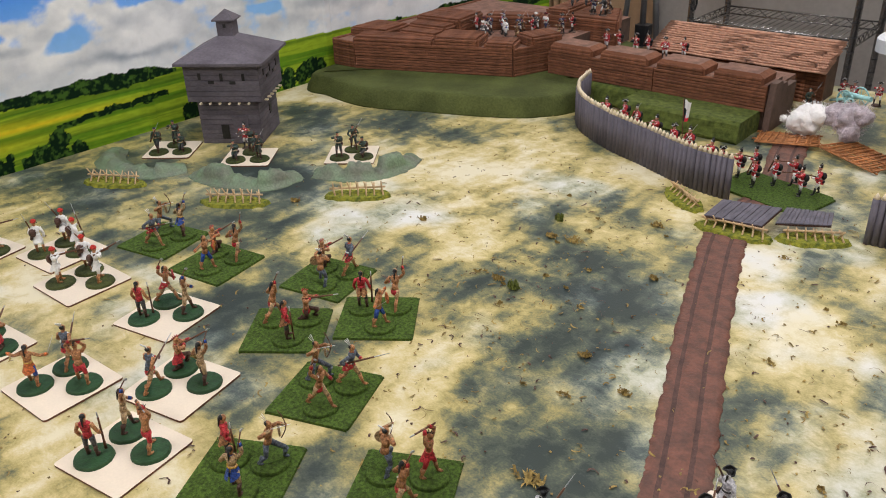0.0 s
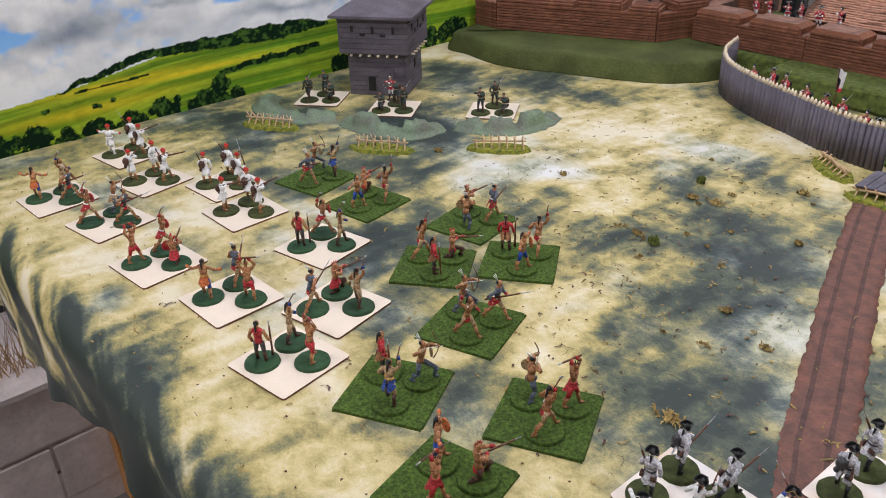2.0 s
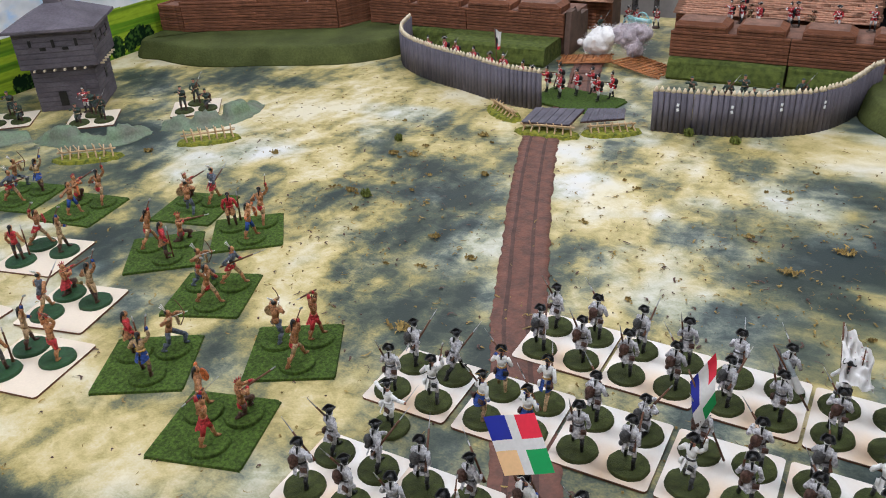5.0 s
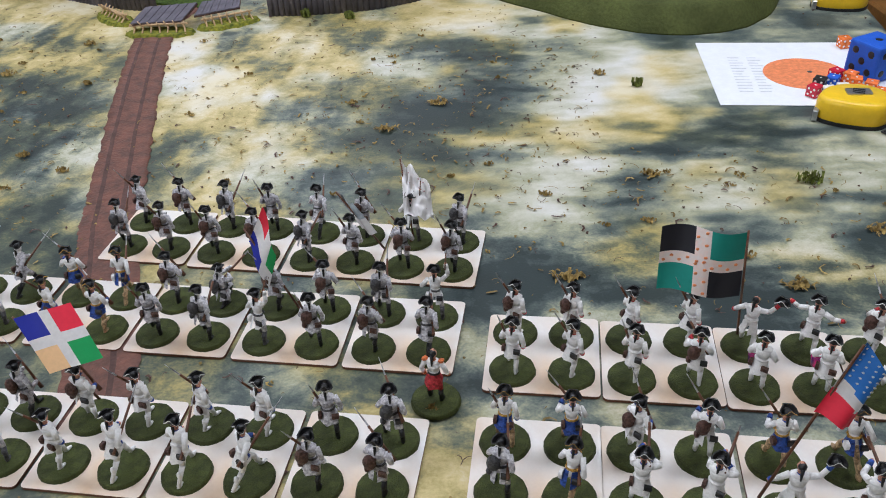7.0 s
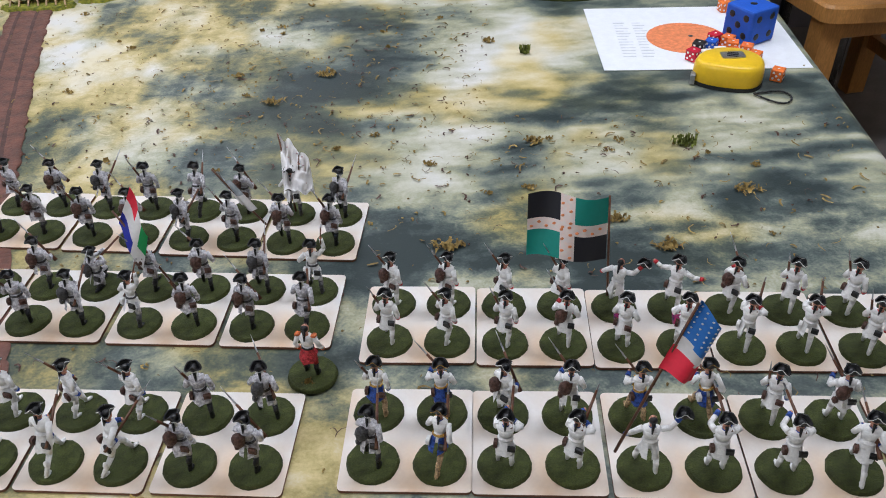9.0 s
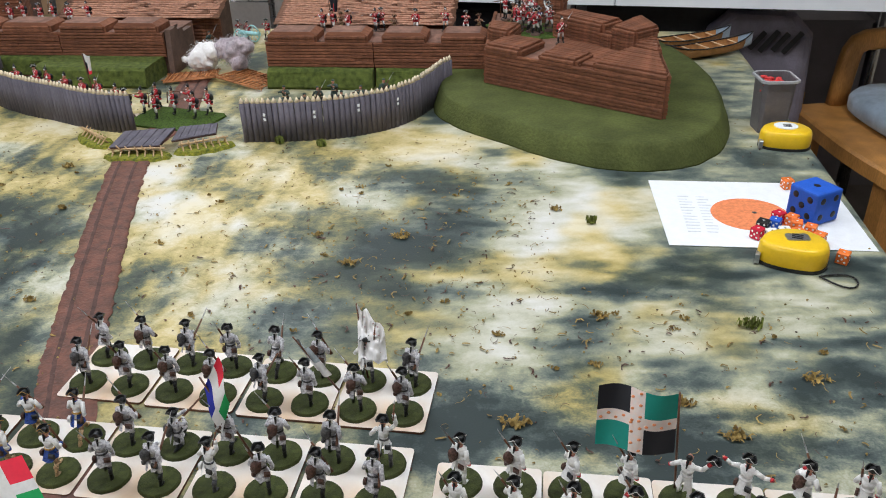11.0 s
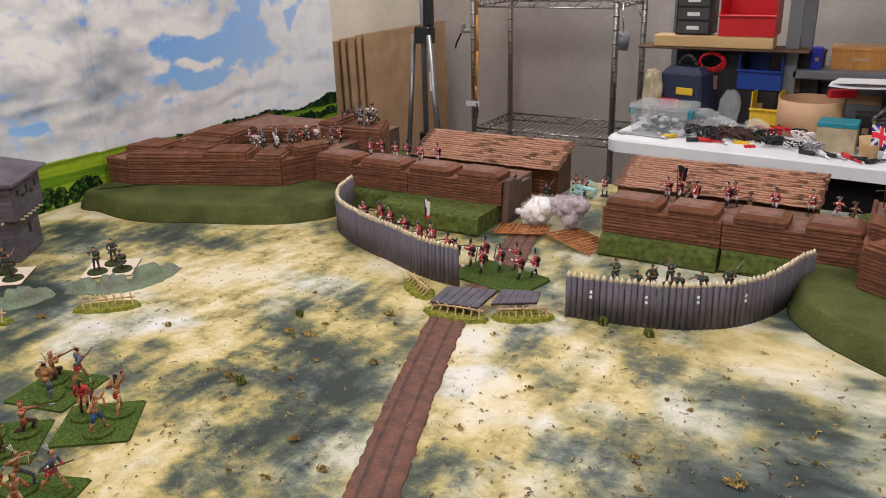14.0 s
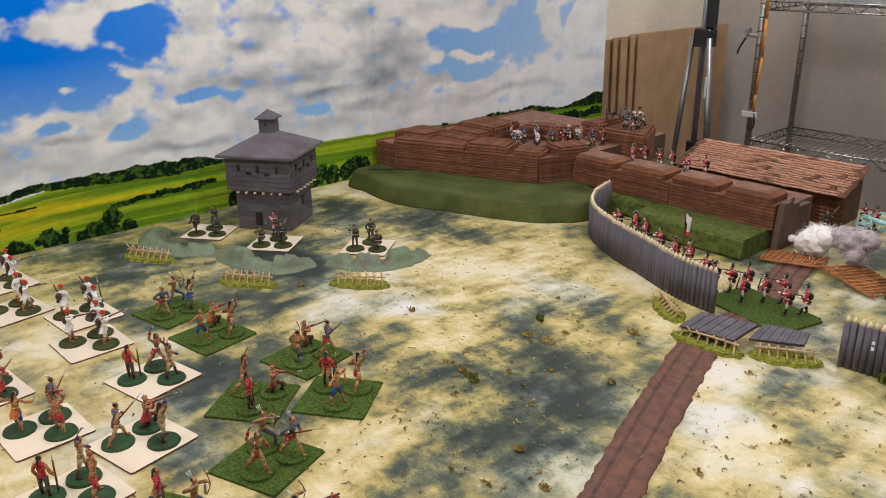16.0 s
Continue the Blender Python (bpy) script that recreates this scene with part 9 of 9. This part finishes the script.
def post_clip():
    root = place("spring_clip", pose(-1.165, 2.945, 0.275))
    bm = bmesh.new()
    box(bm, (0.0, 0, 0), (0.045, 0.016, 0.014), 0, 0.003)
    box(bm, (-0.018, -0.004, 0.014), (0.012, 0.02, 0.03), 0, 0.003)
    part("body", bm, M_STEEL, root)
    bm = bmesh.new()
    chain(bm, [(-0.03, 0, -0.01), (-0.05, -0.005, -0.05), (-0.055, -0.005, -0.07)], 0.004, 6)
    part("lever", bm, M_PLASTIC_K, root)
    return tagged(root, "small steel spring clip on the shelving post", "clip")


hanging_cup()
post_clip()
clear_tub(-0.85, 3.1, FLOOR + 1.163, 0.46, 0.3, 0.16)


def cardboard_stack():
    for i in range(7):
        y0, y1 = 2.46 + 0.032 * i + (0.008 if i % 2 else 0), 3.3 - 0.02 * (6 - i)
        h = 0.25 + 0.005 * i + (0.006 if i % 2 else 0)
        bm = bmesh.new()
        box(bm, (0, (y0 + y1) / 2, (h - FLOOR) / 2), (0.007, y1 - y0, h - FLOOR), 0, 0.0015)
        tagged(part("cardboard_sheet", bm, M_CARDBOARD, None, m=pose(-1.55 + 0.016 * i, 0, FLOOR, 0, -1.2, 0)), "tall brown cardboard sheet leaning on the wall", "cardboard", "cardboard sheets")


cardboard_stack()


def tripod():
    x, y = -1.13, 2.55
    root = place("camera_tripod", pose(x, y, FLOOR))
    head = 1.06
    for (tx, ty), (dx, dy) in (((-0.04, -0.01), (-0.1, -0.07)), ((0.028, -0.02), (0.15, -0.09)), ((0.0, 0.03), (0.02, 0.15))):
        bm = bmesh.new()
        a, b = Vector((tx, ty, head)), Vector((dx, dy, 0.0))
        tube(bm, a, a.lerp(b, 0.48), 0.0095, 0.0095, 10)
        leg = part("leg", bm, M_ALU, root)
        bm = bmesh.new()
        tube(bm, a.lerp(b, 0.48), b, 0.007, 0.007, 10)
        part("lower_tube", bm, M_ALU, leg)
        bm = bmesh.new()
        tube(bm, a.lerp(b, 0.46), a.lerp(b, 0.5), 0.013, 0.013, 10)
        part("leg_lock", bm, M_PLASTIC_K, leg)
    bm = bmesh.new()
    tube(bm, (-0.006, 0, 0.62), (-0.006, 0, 1.6), 0.0105, 0.0105, 12)
    part("centre_column", bm, M_ALU, root)
    bm = bmesh.new()
    prism(bm, rect(0, 0, 0.066, 0.055, 0, 0.012), head - 0.03, head + 0.03, 0, None, 0, 0.006)
    box(bm, (0.021, 0, head + 0.1), (0.022, 0.03, 0.14), 0, 0.006)
    tube(bm, (0.02, 0, head + 0.15), (0.02, 0, head + 0.5), 0.009, 0.009, 8)
    part("collar", bm, M_PLASTIC_K, root)
    bm = bmesh.new()
    prism(bm, rect(0, 0, 0.05, 0.05, 0, 0.01), 0.63, 0.7)
    for dx, dy in ((-0.062, -0.03), (0.075, -0.045), (0.01, 0.075)):
        tube(bm, (0, 0, 0.68), (dx, dy, 0.6), 0.006, 0.006, 6)
    part("spreader", bm, M_PLASTIC_K, root)
    bm = bmesh.new()
    box(bm, (0.0455, -0.0445, 0.9), (0.007, 0.002, 0.07), 0, 0.0005)
    part("maker_mark", bm, M_PAPER, root, "pale printed bar")
    return tagged(root, "silver and black camera tripod standing before cardboard", "tripod")


tripod()


def wall_cable():
    bm = bmesh.new()
    chain(bm, [(X0 + 0.012, 2.62 + 0.02 * math.sin(t * 3), 1.5 - t * 0.3) for t in range(5)], 0.006, 6)
    return tagged(part("wall_cable", bm, M_PLASTIC_K), "black cable hanging down the cream wall", "cable")


wall_cable()


def conduit():
    bm = bmesh.new()
    tube(bm, (-0.42, 3.36, FLOOR), (-0.42, 3.36, CEIL), 0.02, 0.02, 12)
    return tagged(part("wall_pipe", bm, M_GREYSTEEL), "grey pipe on the back wall", "pipe")


conduit()

# ---- added boxes under the worktable: near-black as shade, lilac as the wall behind ----
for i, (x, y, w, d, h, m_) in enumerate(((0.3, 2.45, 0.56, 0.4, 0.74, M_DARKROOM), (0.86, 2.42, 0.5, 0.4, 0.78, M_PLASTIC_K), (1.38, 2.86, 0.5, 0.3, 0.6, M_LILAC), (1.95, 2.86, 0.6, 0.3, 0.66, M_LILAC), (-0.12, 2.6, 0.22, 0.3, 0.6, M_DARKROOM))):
    crate(x, y, FLOOR, w, d, h, m_, "filler box added under the white table, coloured for the light level there", 0)


def duffel():
    root = place("sports_bag", pose(1.12, 2.16, FLOOR + 0.0, 0, 0, -14))
    bm = bmesh.new()
    prism(bm, rect(0, 0, 0.34, 0.14, 0, 0.05, 5), 0, 0.76, 0, None, 0.03, 0.05)
    part("body", bm, M_BAGGREY, root)
    for i in range(4):
        bm = bmesh.new()
        box(bm, (0, 0, 0), (0.014, 0.004, 0.06 + 0.012 * (i % 2)))
        part("stripe", bm, M_PLASTIC_K, root, "black stripe", m=pose(0.0 + 0.03 * i, -0.067, 0.7, 0, 35, 0))
    return tagged(root, "pale lilac-grey sports bag with slanting black stripes", "bag")


duffel()

# ---- chair ----


def chair():
    root = place("wooden_chair", pose(1.553, 1.963, FLOOR, 0, 0, 12.3))
    seat = 0.5
    bm = bmesh.new()
    out = smooth_loop([(-0.25, 0.252), (-0.262, 0.24), (-0.272, 0.1), (-0.278, -0.06), (-0.268, -0.2), (-0.25, -0.255), (-0.12, -0.275), (0.0, -0.282), (0.12, -0.275), (0.25, -0.255), (0.268, -0.2), (0.278, -0.06), (0.272, 0.1), (0.262, 0.24), (0.25, 0.252), (0.0, 0.258)], 4)
    prism(bm, out, seat - 0.042, seat, 0, None, 0, 0.007)
    part("seat", bm, M_OAK, root)
    for sx in (-1, 1):
        for sy in (-1, 1):
            bm = bmesh.new()
            box(bm, (sx * 0.222, sy * 0.205, (seat - 0.042) / 2), (0.055, 0.055, seat - 0.042), 0, 0.006)
            part("leg", bm, M_OAK, root)
        bm = bmesh.new()
        box(bm, (sx * 0.222, 0, 0.18), (0.022, 0.355, 0.04), 0, 0.004)
        part("stretcher", bm, M_OAK, root)
        bm = bmesh.new()
        box(bm, (0, sx * 0.205, seat - 0.075), (0.389, 0.022, 0.06), 0, 0.004)
        part("apron", bm, M_OAK, root)
    bm = bmesh.new()
    arch = [(-0.135, 0.236, seat - 0.002), (-0.13, 0.238, seat + 0.06), (-0.124, 0.24, seat + 0.12), (-0.118, 0.242, seat + 0.15), (-0.105, 0.244, seat + 0.17), (-0.08, 0.246, seat + 0.18), (-0.03, 0.25, seat + 0.182)]
    arch += [(0.03, 0.25, seat + 0.182), (0.1, 0.25, seat + 0.182), (0.155, 0.246, seat + 0.18), (0.18, 0.244, seat + 0.17), (0.193, 0.242, seat + 0.15), (0.2, 0.24, seat + 0.12), (0.205, 0.238, seat + 0.06), (0.21, 0.236, seat - 0.002)]
    sweep(bm, arch, 0.02, 0.029)
    part("back_frame", bm, M_OAK, root)
    return tagged(root, "honey-coloured oak chair with a low back rail", "chair")


chair()


def cushion():
    bm = bmesh.new()
    out = []
    for i in range(36):
        a = 2 * math.pi * i / 36
        ca, sa = math.cos(a), math.sin(a)
        r = 0.212 / (abs(ca) ** 3.2 + abs(sa) ** 3.2) ** (1 / 3.2) * (1 - 0.13 * math.exp(-((a - math.pi / 2) / 0.3) ** 2))
        out.append((r * ca, r * sa))
    rings = []
    for z, k in ((0.0, 0.9), (0.015, 1.0), (0.045, 1.0), (0.06, 0.94), (0.066, 0.75), (0.06, 0.4)):
        rings.append([bm.verts.new((x * k, y * k, z)) for x, y in out])
    for a, b in zip(rings, rings[1:]):
        for i in range(36):
            face(bm, (a[i], a[(i + 1) % 36], b[(i + 1) % 36], b[i]), 0, True)
    face(bm, rings[-1], 0, True), face(bm, rings[0][::-1])
    return tagged(part("seat_cushion", bm, M_CUSHION, None, m=pose(1.594, 2.0, FLOOR + 0.5005, 0, 0, 12.3)), "blue-grey plush seat cushion on the oak chair", "cushion")


cushion()

# ---- block wall and dry grass by the table's front corner ----


def block_wall():
    bm = bmesh.new()
    box(bm, (-1.41, -0.3, (FLOOR - 0.415) / 2), (0.3, 1.9, -0.415 - FLOOR))
    root = tagged(part("block_wall", bm, M_BLOCK), "low wall of mauve painted concrete blocks", "wall", kind="structure")
    me = None
    for r, zc in enumerate((-0.4835, -0.6305, -0.7)):
        for k in range(5):
            y = -1.175 + 0.4 * k + (0.2 if r % 2 else 0)
            if me is None:
                b2 = bmesh.new()
                box(b2, (0, 0, 0), (0.392, 0.012, 0.137), 0, 0.003)
                me = to_mesh("block", b2, M_BLOCK)
            ob = new("block", me)
            ob.parent, ob.matrix_basis = root, pose(-1.256 - (0.002 if r == 2 else 0), y, zc, 0, 0, 90)
    bm = bmesh.new()
    box(bm, (-1.4, -0.3, -0.407), (0.33, 1.9, 0.012), 0, 0.002)
    part("ledge", bm, M_BLOCK, root)


block_wall()


def straw():
    bm = bmesh.new()
    rn = random.Random(6)
    for _ in range(260):
        p = Vector((rn.uniform(-1.36, -1.29), rn.uniform(-0.25, 0.12), -0.4))
        d = Vector((rn.uniform(-0.01, 0.03), rn.uniform(-0.04, 0.04), rn.uniform(0.05, 0.17)))
        s = Vector((0, 0.0012, 0))
        face(bm, [bm.verts.new(v) for v in (p - s, p + s, p + d)])
    return tagged(part("dry_grass", bm, M_STICK), "bundle of dry straw grass in shadow on the ledge", "dry grass", kind="stuff")


straw()

# ---- loose litter on the cloth ----


M_STRAW = mat("olive_brown_straw", (0.24, 0.17, 0.06), 0.8, var=0.4, scale=80)


def litter():
    rn = random.Random(31)
    bm = bmesh.new()
    for i in range(4600):
        x, y = rn.uniform(-1.3, 0.97), rn.uniform(0.03, 1.4)
        if rn.random() < 0.45:
            x = min(0.97, max(-1.3, rn.choice((-0.4, -0.1, 0.2, 0.5, 0.7, 0.4)) + rn.gauss(0, 0.14)))
            y = min(1.35, max(0.03, rn.choice((0.55, 0.75, 0.95, 0.65)) + rn.gauss(0, 0.14)))
        if 0.55 < x < 0.97 and 0.68 < y < 1.08:
            continue
        ln = rn.choice((0.002, 0.003, 0.004, 0.007, 0.012)) * rn.uniform(0.6, 1.3)
        a, bend = rn.uniform(0, 6.28), rn.uniform(-2.2, 2.2)
        w = 0.0005 if rn.random() < 0.5 else 0.0015
        p = Vector((x, y, 0.0012))
        prev = None
        k = rn.randrange(3)
        for s in range(4):
            t = Vector((math.cos(a + bend * s / 3), math.sin(a + bend * s / 3), 0))
            n = Vector((-t.y, t.x, 0)) * w * (1 - 0.25 * abs(s - 1.5))
            q = p + t * ln * s / 3
            q.z = 0.0012 + 0.0012 * math.sin(math.pi * s / 3)
            cur = (bm.verts.new(q - n), bm.verts.new(q + n))
            if prev:
                face(bm, (prev[0], cur[0], cur[1], prev[1]), k)
            prev = cur
    return tagged(part("scatter_litter", bm, (M_LEAF, M_STRAW, M_LEATHER)), "dry leaf and straw scatter strewn over the cloth", "litter", kind="stuff")


litter()


def leaf_clump(x, y, r, label, material, seed, blades=44, tall=0.006):
    rn = random.Random(seed)
    bm = bmesh.new()
    for _ in range(blades):
        a = rn.uniform(0, 6.28)
        p = Vector((r * rn.uniform(0, 0.7) * math.cos(a), 0.55 * r * rn.uniform(0, 0.7) * math.sin(a), 0.0004))
        b = rn.uniform(0, 6.28)
        d = Vector((math.cos(b), math.sin(b), 0)) * rn.uniform(0.15, 0.45) * r
        h = Vector((0, 0, rn.uniform(0.2, 1.0) * tall))
        s = Vector((-d.y, d.x, 0)).normalized() * rn.uniform(0.0006, 0.0019)
        m1 = p + d * 0.5 + h
        v = [bm.verts.new(q) for q in (p - s, p + s, m1 + s, m1 - s, p + d + h * 0.3)]
        face(bm, (v[0], v[1], v[2], v[3])), face(bm, (v[3], v[2], v[4]))
    return tagged(part("scatter_clump", bm, material, None, m=pose(x, y, 0.0008)), label, "scatter", "scatter clumps")


CL = [(-0.384, 0.717, 0.016), (-0.4, 0.876, 0.016), (-0.287, 1.008, 0.018), (-0.188, 0.632, 0.013), (-0.113, 0.597, 0.012), (-0.21, 0.85, 0.01), (-0.365, 0.885, 0.026), (-0.12, 0.42, 0.028), (0.33, 0.8, 0.02), (0.27, 0.72, 0.022), (0.6, 0.62, 0.018), (0.72, 0.424, 0.02), (0.677, 0.467, 0.018), (0.51, 0.422, 0.026), (-0.6, 0.8, 0.014), (-0.83, 0.72, 0.014), (-0.56, 0.33, 0.012), (0.4, 0.24, 0.01), (0.55, 0.9, 0.013), (0.82, 0.52, 0.02)]
for i, (x, y, r) in enumerate(CL):
    leaf_clump(x, y, r, "small heap of dry brown scatter on the cloth", M_LEAF, 40 + i)
for i, (x, y, r) in enumerate(((0.774, 0.613, 0.02), (-0.35, 0.71, 0.013), (0.132, 1.126, 0.014), (0.053, 1.135, 0.012), (0.6, 0.86, 0.01), (-0.42, 0.93, 0.01))):
    leaf_clump(x, y, r, "small dark green grass tuft on the cloth", M_GRASS, 80 + i, 70, 0.014)

rq = random.Random(77)
for i in range(64):
    x, y = rq.uniform(-0.5, 0.9), rq.uniform(0.42, 1.05)
    if abs(x + 0.35 * (y - 0.49)) < 0.07 or (x > 0.52 and y > 0.66) or (x < 0.43 and y < 0.54):
        continue
    leaf_clump(x, y, rq.uniform(0.005, 0.013), "small heap of dry brown scatter on the cloth", M_LEAF, 140 + i, rq.randrange(10, 26), 0.004)
